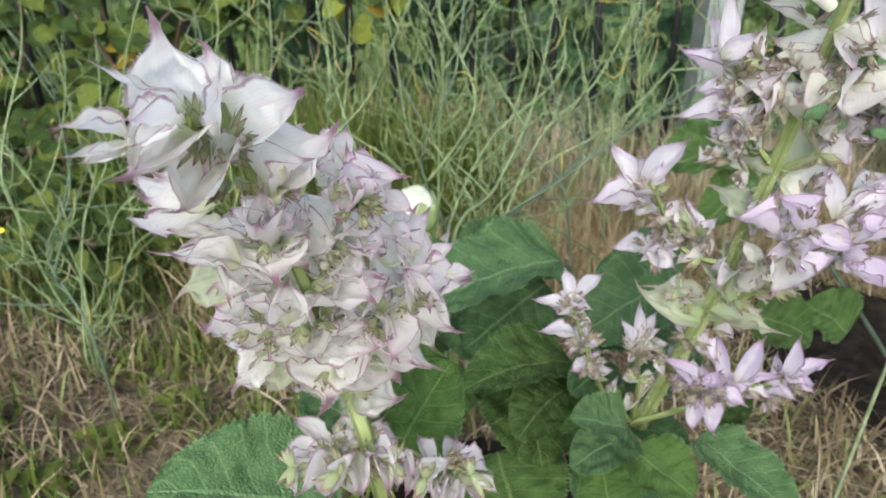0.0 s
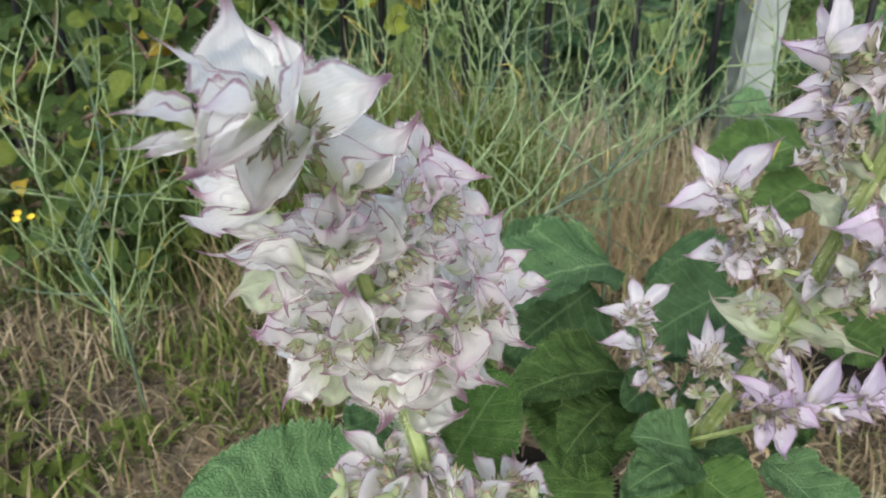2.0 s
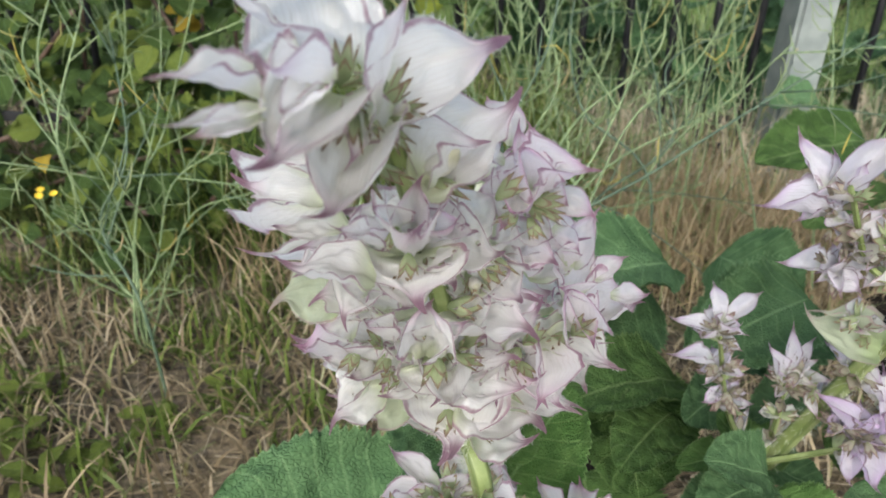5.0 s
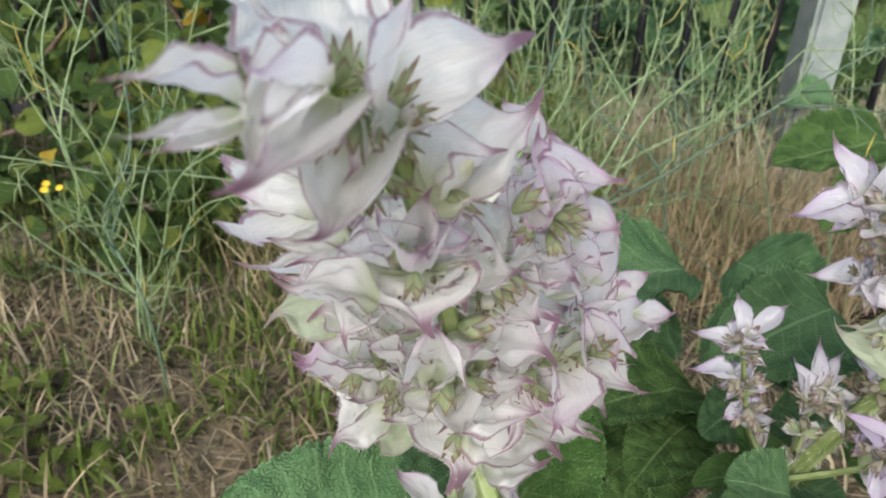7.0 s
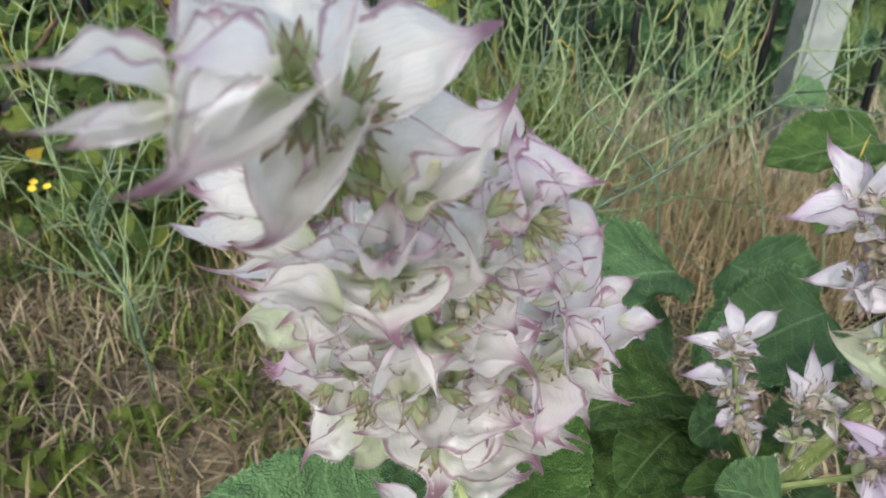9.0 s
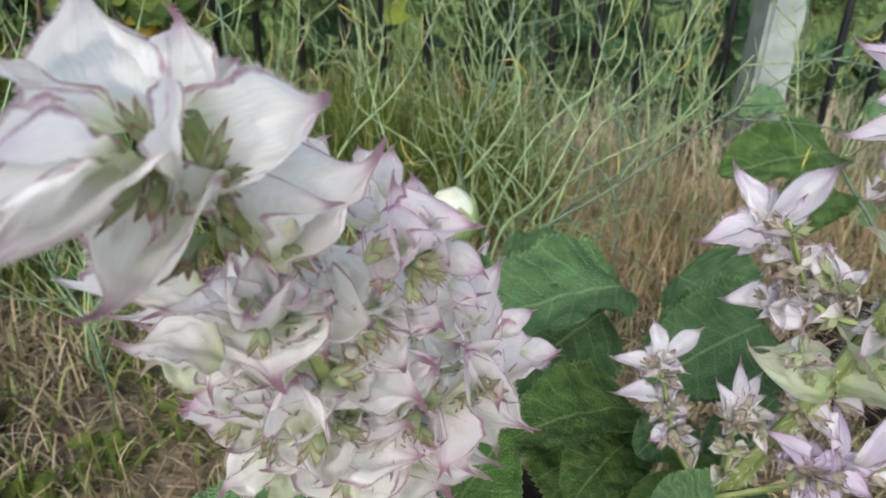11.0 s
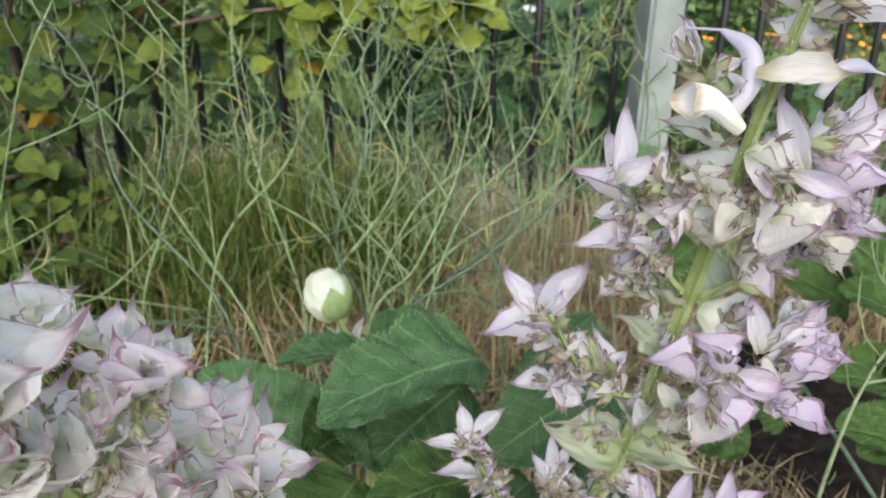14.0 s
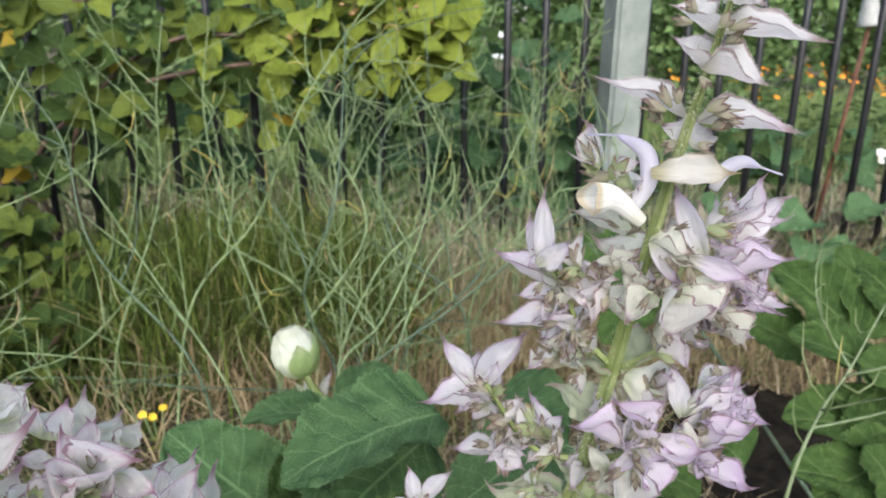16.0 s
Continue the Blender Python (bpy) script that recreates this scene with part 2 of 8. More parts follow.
RUSSET = island_material("russet_hay", [(0.0, (0.22, 0.155, 0.085)), (0.4, (0.34, 0.255, 0.15)), (0.72, (0.45, 0.35, 0.21)), (0.86, (0.54, 0.45, 0.29)), (0.87, (0.15, 0.2, 0.065)), (1.0, (0.2, 0.25, 0.09))])
BLEACHED = island_material("bleached_grass", [(0.0, (0.34, 0.29, 0.19)), (0.4, (0.5, 0.43, 0.31)), (0.7, (0.6, 0.52, 0.4)), (0.72, (0.14, 0.21, 0.07)), (1.0, (0.24, 0.32, 0.13))])
GRASS = island_material("green_grass", [(0.0, (0.03, 0.055, 0.008)), (0.5, (0.095, 0.155, 0.022)), (0.85, (0.15, 0.2, 0.04)), (1.0, (0.27, 0.22, 0.1))])
# Darker copy of green_grass, shade below the bramble put into its tones
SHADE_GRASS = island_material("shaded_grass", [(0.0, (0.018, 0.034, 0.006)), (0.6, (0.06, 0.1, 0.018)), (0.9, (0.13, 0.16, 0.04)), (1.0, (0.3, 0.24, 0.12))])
FAR_LEAVES = island_material("garden_foliage", [(0.0, (0.06, 0.12, 0.035)), (0.6, (0.15, 0.25, 0.085)), (1.0, (0.25, 0.36, 0.14))], 0.7, 0.3)
MEADOW = island_material("meadow_grass", [(0.0, (0.09, 0.17, 0.045)), (0.5, (0.17, 0.27, 0.08)), (0.9, (0.26, 0.34, 0.13)), (1.0, (0.4, 0.38, 0.2))], 0.7, 0.3)
# Near-black soil: the shade under the leaves is put into its colour
SHADE_SOIL = plain_material("shaded_soil", (0.01, 0.008, 0.006), (0.026, 0.021, 0.015), 30.0, 0.95, bump=0.9, distance=0.01)
SHADE_SOIL.node_tree.nodes["Principled BSDF"].inputs["Specular IOR Level"].default_value = 0.1
def soil_material(name):
    """Crumbly soil with thin straw thatch and patches of low green."""
    m, t, b = nodes(name)
    crumb = fuzz(t, 38.0, 6.0)
    body = mixed(t, smooth(t, crumb, 0.35, 0.68), (0.03, 0.025, 0.018), (0.12, 0.098, 0.072))
    body = mixed(t, maths(t, "MULTIPLY", smooth(t, maths(t, "ADD", maths(t, "MULTIPLY", fuzz(t, 1.3, 5.0), 0.6), maths(t, "MULTIPLY", fuzz(t, 70.0, 3.0), 0.4)), 0.44, 0.6), 0.75), body, (0.22, 0.17, 0.1))
    body = mixed(t, maths(t, "MULTIPLY", smooth(t, maths(t, "ADD", maths(t, "MULTIPLY", fuzz(t, 0.8, 4.0), 0.65), maths(t, "MULTIPLY", fuzz(t, 25.0, 3.0), 0.35)), 0.5, 0.62), 0.8), body, (0.06, 0.085, 0.025))
    t.links.new(body, b.inputs["Base Color"])
    b.inputs["Roughness"].default_value = 0.95
    b.inputs["Specular IOR Level"].default_value = 0.2
    bumped(t, b, crumb, 1.0, 0.02)
    return m


SOIL = soil_material("soil")
IRON = plain_material("black_iron", (0.006, 0.007, 0.009), (0.014, 0.015, 0.018), 40.0, 0.5, 0.0)
PAINTED = plain_material("weathered_white_paint", (0.155, 0.18, 0.17), (0.215, 0.245, 0.225), 14.0, 0.7, bump=0.4, distance=0.002, third=(0.19, 0.22, 0.2), wear=0.7)
RUST = plain_material("rusty_iron", (0.09, 0.04, 0.025), (0.18, 0.075, 0.04), 40.0, 0.8)
CANE = plain_material("bramble_cane", (0.06, 0.035, 0.025), (0.12, 0.075, 0.05), 40.0, 0.6)
ORANGE = plain_material("orange_petal", (0.75, 0.22, 0.01), (0.85, 0.32, 0.02), 60.0, 0.6)
YELLOW = plain_material("yellow_petal", (0.62, 0.42, 0.02), (0.75, 0.53, 0.04), 60.0, 0.6)
WHITE_PETAL = plain_material("white_petal", (0.75, 0.76, 0.74), (0.85, 0.85, 0.83), 60.0, 0.6)
PLASTIC = plain_material("grubby_plastic", (0.38, 0.39, 0.38), (0.5, 0.51, 0.5), 30.0, 0.5)
HAIR = plain_material("stem_hair", (0.6, 0.65, 0.5), (0.7, 0.72, 0.6), 60.0, 0.6)
HEAD_BROWN = plain_material("brown_seed_head", (0.2, 0.13, 0.06), (0.35, 0.22, 0.1), 60.0, 0.8)

# ---- mesh tools ----


def blade_faces(nu, nv):
    return [(j * (nu + 1) + i, j * (nu + 1) + i + 1, (j + 1) * (nu + 1) + i + 1, (j + 1) * (nu + 1) + i) for j in range(nv) for i in range(nu)]


def fringe(shape, number, r):
    """Short pale hairs along both rims of a blade, as triangles."""
    out = []
    for k in range(number):
        u = k % 2
        v = r.uniform(0.08, 0.93)
        a, b, inside = (Vector(shape(*q)) for q in ((u, v - 0.0014), (u, v + 0.0014), (abs(u - 0.06), v)))
        way = (a - inside).normalized() + Vector((r.uniform(-0.5, 0.5), r.uniform(-0.2, 0.9), r.uniform(-0.7, 0.7)))
        out.append((a, b, a + way * r.uniform(0.015, 0.05)))
    return out


def sheet(name, shape, nu, nv, extra=()):
    """A mesh of the surface shape(u, v), u and v from 0 to 1, with its UV map, and extra triangles."""
    grid = [(i / nu, j / nv) for j in range(nv + 1) for i in range(nu + 1)]
    me = bpy.data.meshes.new(name)
    verts, faces = [shape(u, v) for u, v in grid], blade_faces(nu, nv)
    for tri in extra:
        faces.append((len(verts), len(verts) + 1, len(verts) + 2))
        verts += tri
        grid += [(0.5, 0.5)] * 3
    me.from_pydata(verts, [], faces)
    layer = me.uv_layers.new(name="uv")
    index = np.empty(len(me.loops), dtype=np.int32)
    me.loops.foreach_get("vertex_index", index)
    layer.data.foreach_set("uv", np.array(grid, dtype=np.float32)[index].ravel())
    me.shade_smooth()
    return me


def frame_along(points):
    """A side vector and a second one for each point of a line, turning little."""
    pts = [Vector(p) for p in points]
    tangents = [(pts[min(i + 1, len(pts) - 1)] - pts[max(i - 1, 0)]).normalized() for i in range(len(pts))]
    side = tangents[0].orthogonal().normalized()
    out = []
    for tan in tangents:
        side = (side - tan * side.dot(tan)).normalized()
        out.append((side, tan.cross(side)))
    return pts, out


def tube_data(points, radii, sides, start=0):
    pts, axes = frame_along(points)
    verts, faces, uvs = [], [], []
    for k, (p, (a, b)) in enumerate(zip(pts, axes)):
        r = radii[k] if isinstance(radii, (list, tuple)) else radii
        for i in range(sides):
            w = 2 * math.pi * i / sides
            verts.append(p + a * (r * math.cos(w)) + b * (r * math.sin(w)))
            uvs.append((i / sides, k / max(len(pts) - 1, 1)))
    for k in range(len(pts) - 1):
        for i in range(sides):
            a, b = k * sides + i, k * sides + (i + 1) % sides
            faces.append((start + a, start + b, start + b + sides, start + a + sides))
    faces.append(tuple(start + i for i in reversed(range(sides))))
    faces.append(tuple(start + (len(pts) - 1) * sides + i for i in range(sides)))
    return verts, faces, uvs


def tubes(name, lines, sides=6):
    """One mesh of several tubes, each a line of points and its radii."""
    verts, faces, uvs = [], [], []
    for points, radii in lines:
        v, f, c = tube_data(points, radii, sides, len(verts))
        verts += v
        faces += f
        uvs += c
    me = bpy.data.meshes.new(name)
    me.from_pydata(verts, [], faces)
    layer = me.uv_layers.new(name="uv")
    index = np.empty(len(me.loops), dtype=np.int32)
    me.loops.foreach_get("vertex_index", index)
    layer.data.foreach_set("uv", np.array(uvs, dtype=np.float32)[index].ravel())
    me.shade_smooth()
    return me


def bend(points, steps=6):
    """A smooth line (Catmull-Rom) through a few points."""
    p = [Vector(q) for q in points]
    p = [p[0] * 2 - p[1], *p, p[-1] * 2 - p[-2]]
    out = []
    for i in range(1, len(p) - 2):
        for s in range(steps):
            t = s / steps
            out.append(0.5 * (2 * p[i] + (p[i + 1] - p[i - 1]) * t + (2 * p[i - 1] - 5 * p[i] + 4 * p[i + 1] - p[i + 2]) * t * t
                              + (3 * p[i] - p[i - 1] - 3 * p[i + 1] + p[i + 2]) * t ** 3))
    return [*out, p[-2]]


def add(name, mesh, material, parent, m=None, label="", kind=""):
    """A mesh as one part of a thing, at the world pose m."""
    if not mesh.materials:
        mesh.materials.append(material)
    ob = new(name, mesh)
    ob.parent = parent
    base = Matrix.Identity(4)
    p = parent
    while p:
        base = p.matrix_basis @ base
        p = p.parent
    ob.matrix_basis = base.inverted() @ (m or Matrix.Identity(4))
    if label or kind:
        tagged(ob, label, kind=kind)
    return ob


def thing(name, place, label, category, group="", kind=""):
    ob = new(name)
    ob.location = place
    ob.empty_display_size = 0.02
    return tagged(ob, label, category, group, kind)


def placed(base, tip, inner, width, thick=None):
    """Pose and size of a blade that runs along +y from base to tip, its inner side to +z."""
    base, tip = Vector(base), Vector(tip)
    y = tip - base
    length = y.length
    y.normalize()
    z = Vector(inner)
    z = z - y * z.dot(y)
    if z.length < 1e-4:
        z = y.orthogonal()
    z.normalize()
    x = y.cross(z)
    m = Matrix((x, y, z)).transposed().to_4x4()
    return Matrix.Translation(base) @ m @ Matrix.Diagonal((width, length, thick or min(width * 1.15, (width + length) / 2), 1))


# ---- pieces of the sage flower ----
BRACT_OUTLINE = ((0, 0.35), (0.05, 0.66), (0.12, 0.92), (0.22, 1.0), (0.37, 1.0), (0.49, 0.93), (0.58, 0.79), (0.65, 0.57), (0.7, 0.36), (0.75, 0.22), (0.81, 0.14), (0.9, 0.09), (1, 0.03))
BOAT_OUTLINE = ((0, 0.35), (0.08, 0.72), (0.22, 1.0), (0.4, 0.98), (0.58, 0.76), (0.74, 0.46), (0.85, 0.22), (0.92, 0.09), (1, 0.02))
PETAL_OUTLINE = ((0, 0.3), (0.15, 0.66), (0.35, 0.96), (0.5, 1.0), (0.62, 0.86), (0.72, 0.6), (0.79, 0.34), (0.84, 0.16), (0.91, 0.075), (1, 0.015))
LEAF_OUTLINE = ((0, 0.25), (0.03, 0.62), (0.1, 0.86), (0.22, 0.98), (0.4, 1.0), (0.6, 0.93), (0.78, 0.74), (0.9, 0.5), (0.96, 0.3), (1, 0.06))


def width_at(outline, v):
    for (a, wa), (b, wb) in zip(outline, outline[1:]):
        if v <= b:
            return wa + (wb - wa) * (v - a) / (b - a)
    return outline[-1][1]


def blade(name, outline, cup, arch, tip_curl, ruffle, seed, nu=10, nv=16, teeth=0.0, sway=0.0, fold=0.0, pucker=0.0, crinkle=0.0, cilia=0, hook=0.0):
    """A blade 1 long and 1 wide: cupped across, arched along, with a waved rim."""
    r = random.Random(seed)
    ph = [r.uniform(0, 6.3) for _ in range(4)]

    def shape(u, v):
        s = 2 * u - 1
        w = 0.5 * width_at(outline, v)
        if teeth:
            w *= 1 + teeth * (abs((v * 24 + ph[3]) % 1 - 0.5) - 0.25 + 0.2 * noise.noise((v * 5, s, ph[3]))) * abs(s) ** 4
        rim = abs(s) ** 2.5
        x = s * w + sway * (v * v - v) * 2
        z = cup * (s * w) ** 2 * 2.0 + fold * abs(s) * w + arch * (v * v - v) * 2
        z += tip_curl * (max(0.0, v - 0.62) ** 2 * 1.2 - 0.06 * v)
        z += ruffle * rim * (math.sin(9 * v + ph[0] + (2.0 if s > 0 else 0)) + 0.6 * math.sin(19 * v + ph[1] + 3 * s)) * min(1, 2.2 * w)
        z += pucker * (abs(math.sin(23 * v - 7 * abs(s) + ph[2])) - 0.5) * (0.25 + abs(s)) * w
        z += crinkle * noise.noise((s * 2.6 + ph[0], v * 6.5, ph[1])) * (0.4 + abs(s)) * min(1, 2.5 * w)
        z += 0.06 * crinkle * (math.sin(16 * s + 2.5 * noise.noise((s * 2, v * 4, ph[2]))) + 0.7 * rim * noise.noise((s * 3, v * 24, ph[3]))) * min(1, 2.5 * w) * min(1, 3 * v)
        x += 0.05 * tip_curl * math.sin(6 * v + ph[2]) * max(0, v - 0.6) + hook * max(0.0, v - 0.74) ** 2
        return (x, v * (1 - 0.08 * abs(arch)), z)
    return sheet(name, shape, nu, nv, [] if not cilia else fringe(shape, cilia, r))


BRACTS = [blade("bract", BRACT_OUTLINE, 0.55 + 0.35 * (k % 3), (-0.18, 0.12, -0.05, 0.22)[k % 4], (0.9, -0.9, 0.6, -0.5, 1.1)[k % 5], 0.035, 40 + k, 20, 26, crinkle=0.17, cilia=280, hook=(2.6, -2.0, 1.4, -3.0, 2.2)[k % 5],
                sway=(-0.08, 0.06, 0.1, -0.05)[k % 4]) for k in range(12)]
PETALS = [blade("bract", PETAL_OUTLINE, 1.0 + 0.5 * (k % 3), (0.18, 0.3, -0.08)[k % 3], (-0.5, 0.4, -0.9)[k % 3], 0.06, 60 + k, 16, 20, crinkle=0.22, cilia=220, hook=(2.4, -2.4, 1.2)[k % 3], sway=(0.06, -0.06)[k % 2]) for k in range(12)]


def own(meshes, material):
    out = []
    for me in meshes:
        c = me.copy()
        c.materials.append(material)
        out.append(c)
    return out


WHITE_BRACTS, PINK_BRACTS, GREEN_BRACTS = own(BRACTS, WHITE_BRACT), own(PETALS, PINK_BRACT), own(BRACTS, GREEN_BRACT)
WHITE_PETALS = own(PETALS, WHITE_BRACT)
BOATS = own([blade("bract", BOAT_OUTLINE, 1.25 + 0.2 * k, 0.1, (-0.5, -0.9, -0.3)[k], 0.06, 90 + k, 14, 22, crinkle=0.12, sway=(0.05, -0.04, 0.02)[k], cilia=280) for k in range(3)], BOAT_BRACT)
VEINED = own([blade("bract", PETAL_OUTLINE, 0.9, 0.1, -0.4, 0.06, 96, 14, 22, crinkle=0.22, cilia=280)], VEINED_BRACT)
PALE_PETALS = own(PETALS, PALE_BRACT)
LILAC_PETALS = own(PETALS, LILAC_BRACT)
BLUSH_PETALS = own(PETALS, BLUSH_BRACT)
KINDS = {"blush": BLUSH_PETALS, "lilac": LILAC_PETALS, "boat": BOATS, "veined": VEINED, "pale": PALE_PETALS, "white": WHITE_BRACTS, "pink": PINK_BRACTS, "green": GREEN_BRACTS, "petal": WHITE_PETALS}


def calyx_mesh(name, seed, gape=1.0):
    """A ribbed two-lipped bell with five long spiny teeth, 1 long."""
    r = random.Random(seed)
    lean = [r.uniform(-0.05, 0.09) for _ in range(5)]
    long = [r.uniform(0.55, 0.95) for _ in range(5)]

    def shape(u, v):
        k = int(u * 5 * 0.9999)
        w = u * 2 * math.pi
        tooth = abs((u * 5) % 1 - 0.5) * 2
        free = max(0, v - 0.42) / 0.58
        reach = v if v < 0.42 else 0.42 + 0.58 * free * long[k] * (1 - 0.8 * tooth ** 1.7)
        rad = gape * (0.04 + 0.19 * math.sin(math.pi * min(0.62, 0.06 + 0.75 * min(v, 0.6)))) * (1 + 0.06 * math.cos(w * 10))
        rad += gape * (0.03 + lean[k]) * free * (1 - tooth)
        squeeze = 1 - 0.3 * free * tooth
        return (rad * math.cos(w) * 1.15, reach * squeeze + v * 0.42 * (1 - squeeze), rad * math.sin(w) * 0.8)
    return sheet(name, shape, 30, 9)


PALE_CALYCES = own([calyx_mesh("calyx", k, 1.0 + 0.15 * k) for k in range(3)], PALE_CALYX)
DUSKY_CALYCES = own([calyx_mesh("calyx", 7 + k, 1.1 + 0.15 * k) for k in range(3)], DUSKY_CALYX)


def bud_mesh(name):
    def shape(u, v):
        w = u * 2 * math.pi
        rad = 0.2 * math.sin(math.pi * min(1, 0.08 + v * 0.92)) ** 0.7 * (1 - 0.25 * v)
        return (rad * math.cos(w), v, rad * math.sin(w) + 0.22 * v * v)
    return sheet(name, shape, 10, 8)


CREAM_BUDS = own([bud_mesh("flower_bud")], PETAL_CREAM)
count = [0]


def bract(plant, base, tip, inner, width, kind="white", form=None, name="bract"):
    count[0] += 1
    meshes = KINDS[kind]
    return add(name, meshes[(count[0] if form is None else form) % len(meshes)], None, plant, placed(base, tip, inner, width))


def calyx(plant, base, tip, size, dusky=False):
    count[0] += 1
    meshes = DUSKY_CALYCES if dusky else PALE_CALYCES
    tip = Vector(base).lerp(Vector(tip), 1.1)
    return add("calyx", meshes[count[0] % 3], None, plant, placed(base, tip, (0.2, -0.6, 0.7), size * (0.85 if dusky else 0.92), size * (0.85 if dusky else 0.92)))


def whorl(plant, centre, axis, turn, radius, kind, dusky, rng, big=2, small=4, calyces=6, lift=0.25, width=0.8, clear=None):
    """A ring of bracts round the stem with calyces in their cups."""
    centre, axis = Vector(centre), Vector(axis).normalized()
    a = axis.orthogonal().normalized()
    b = axis.cross(a)

    def out(w, up):
        return (a * math.cos(w) + b * math.sin(w)) * math.cos(up) + axis * math.sin(up)
    def hides(w):
        return clear is not None and out(w, 0).dot(Vector(clear)) > 0.55
    for k in range(big):
        w = turn + 2 * math.pi * k / big + rng.uniform(-0.2, 0.2)
        if hides(w):
            continue
        d = out(w, lift + rng.uniform(-0.2, 0.2))
        ln = radius * rng.uniform(0.9, 1.1)
        bract(plant, centre + out(w, 0) * 0.004, centre + d * ln, axis - d * 0.3, ln * width * rng.uniform(0.9, 1.1), kind)
    for k in range(small):
        w = turn + 2 * math.pi * (k + 0.5) / small + rng.uniform(-0.35, 0.35)
        if hides(w):
            continue
        d = out(w, lift + rng.uniform(-0.1, 0.6))
        ln = radius * rng.uniform(0.5, 0.8)
        bract(plant, centre + out(w, 0) * 0.005 + axis * 0.004, centre + axis * 0.006 + d * ln, axis, ln * width * rng.uniform(0.55, 0.8), "petal" if kind == "white" else kind)
    for k in range(calyces):
        w = turn + 2 * math.pi * k / calyces + rng.uniform(-0.4, 0.4)
        d = out(w, lift + rng.uniform(0.0, 0.7))
        ln = rng.uniform(0.012, 0.017)
        c = centre + out(w, 0) * radius * rng.uniform(0.12, 0.3) + axis * 0.005
        calyx(plant, c, c + d * ln, ln, dusky)


def spikelet(plant, line, rng, kind="boat", start=0.35, pairs=4, size=0.017, dusky=True):
    """Flowers packed along a side branch: spiny calyces in pairs under small drying bracts."""
    line = bend(line, 8)
    for k in range(pairs):
        f = start + (1 - start) * k / max(1, pairs - 1)
        j = min(len(line) - 2, int(f * (len(line) - 1)))
        p, way = line[j], (line[j + 1] - line[j]).normalized()
        a = way.orthogonal().normalized()
        a.rotate(Matrix.Rotation(1.57 * k + rng.uniform(-0.4, 0.4), 3, way))
        for side in (-1, 1):
            d = (a * side * rng.uniform(0.7, 1.1) + way * rng.uniform(0.3, 0.9)).normalized()
            ln = size * rng.uniform(0.75, 1.1)
            calyx(plant, p, p + d * ln, ln, dusky and rng.random() < 0.6)
            if rng.random() < 0.75:
                e = (d + way * rng.uniform(-0.5, 0.1) + Vector((rng.gauss(0, 0.25), rng.gauss(0, 0.25), rng.gauss(0, 0.25)))).normalized()
                bract(plant, p - way * 0.002, p + e * ln * rng.uniform(1.1, 1.6), way - e * 0.3, ln * rng.uniform(0.55, 0.85), kind)


def cluster(plant, centre, axis, radius, rng, kind="pink", dusky=True, bracts=6, calyces=5):
    """The end of a side branch: a small whorl whose bracts stand up round spiny calyces."""
    centre, axis = Vector(centre), Vector(axis).normalized()
    a = axis.orthogonal().normalized()
    b = axis.cross(a)
    for k in range(bracts + calyces):
        w = 2.4 * k + rng.uniform(-0.4, 0.4)
        up = rng.uniform(0.0, 1.1)
        d = (a * math.cos(w) + b * math.sin(w)) * math.cos(up) + axis * math.sin(up)
        if k < bracts:
            ln = radius * rng.uniform(0.75, 1.15)
            bract(plant, centre - axis * 0.003, centre + d * ln, axis - d * 0.4, ln * rng.uniform(0.36, 0.54), kind)
        else:
            ln = rng.uniform(0.011, 0.016)
            c = centre + d * 0.004
            calyx(plant, c, c + d * ln, ln, dusky)


def hairs(plant, points, radius, number, length, rng):
    """Fine hairs standing off a stem."""
    pts, axes = frame_along(bend(points, 12))
    verts, faces = [], []
    for _ in range(number):
        k = rng.randrange(len(pts) - 1)
        p = pts[k].lerp(pts[k + 1], rng.random())
        w = rng.uniform(0, 2 * math.pi)
        d = axes[k][0] * math.cos(w) + axes[k][1] * math.sin(w)
        s = axes[k][0] * -math.sin(w) + axes[k][1] * math.cos(w)
        n = len(verts)
        ln = length * rng.uniform(0.5, 1.2)
        e = p + d * (radius + ln) + Vector((rng.uniform(-1, 1), rng.uniform(-1, 1), rng.uniform(-1, 1))) * ln * 0.3
        verts += [p + d * radius * 0.9 + s * 0.00011, p + d * radius * 0.9 - s * 0.00011, e]
        faces.append((n, n + 1, n + 2))
    me = bpy.data.meshes.new("hairs")
    me.from_pydata(verts, [], faces)
    return add("hairs", me, HAIR, plant, kind="stuff")


def stem(plant, points, radii, material=None, name="stem", sides=12, steps=6):
    line = bend(points, steps)
    n = len(line)
    rr = [radii[0] + (radii[1] - radii[0]) * k / (n - 1) for k in range(n)]
    return add(name, tubes(name, [(line, rr)], sides), material or SAGE_STEM, plant)


leaf_count = [0]


def leaf(plant, base, tip, inner, width, material=None, arch=-0.15, cup=0.3, ruffle=0.03, fold=0.12, name="leaf"):
    """A puckered, toothed sage leaf of its own."""
    leaf_count[0] += 1
    me = blade(name, LEAF_OUTLINE, cup, arch, -0.2, ruffle, 300 + leaf_count[0], 18, 96, teeth=0.17, sway=0.05 * (-1) ** leaf_count[0], fold=fold, pucker=0.07, crinkle=0.09)
    return add(name, me, material or SAGE_LEAF, plant, placed(base, tip, inner, width))


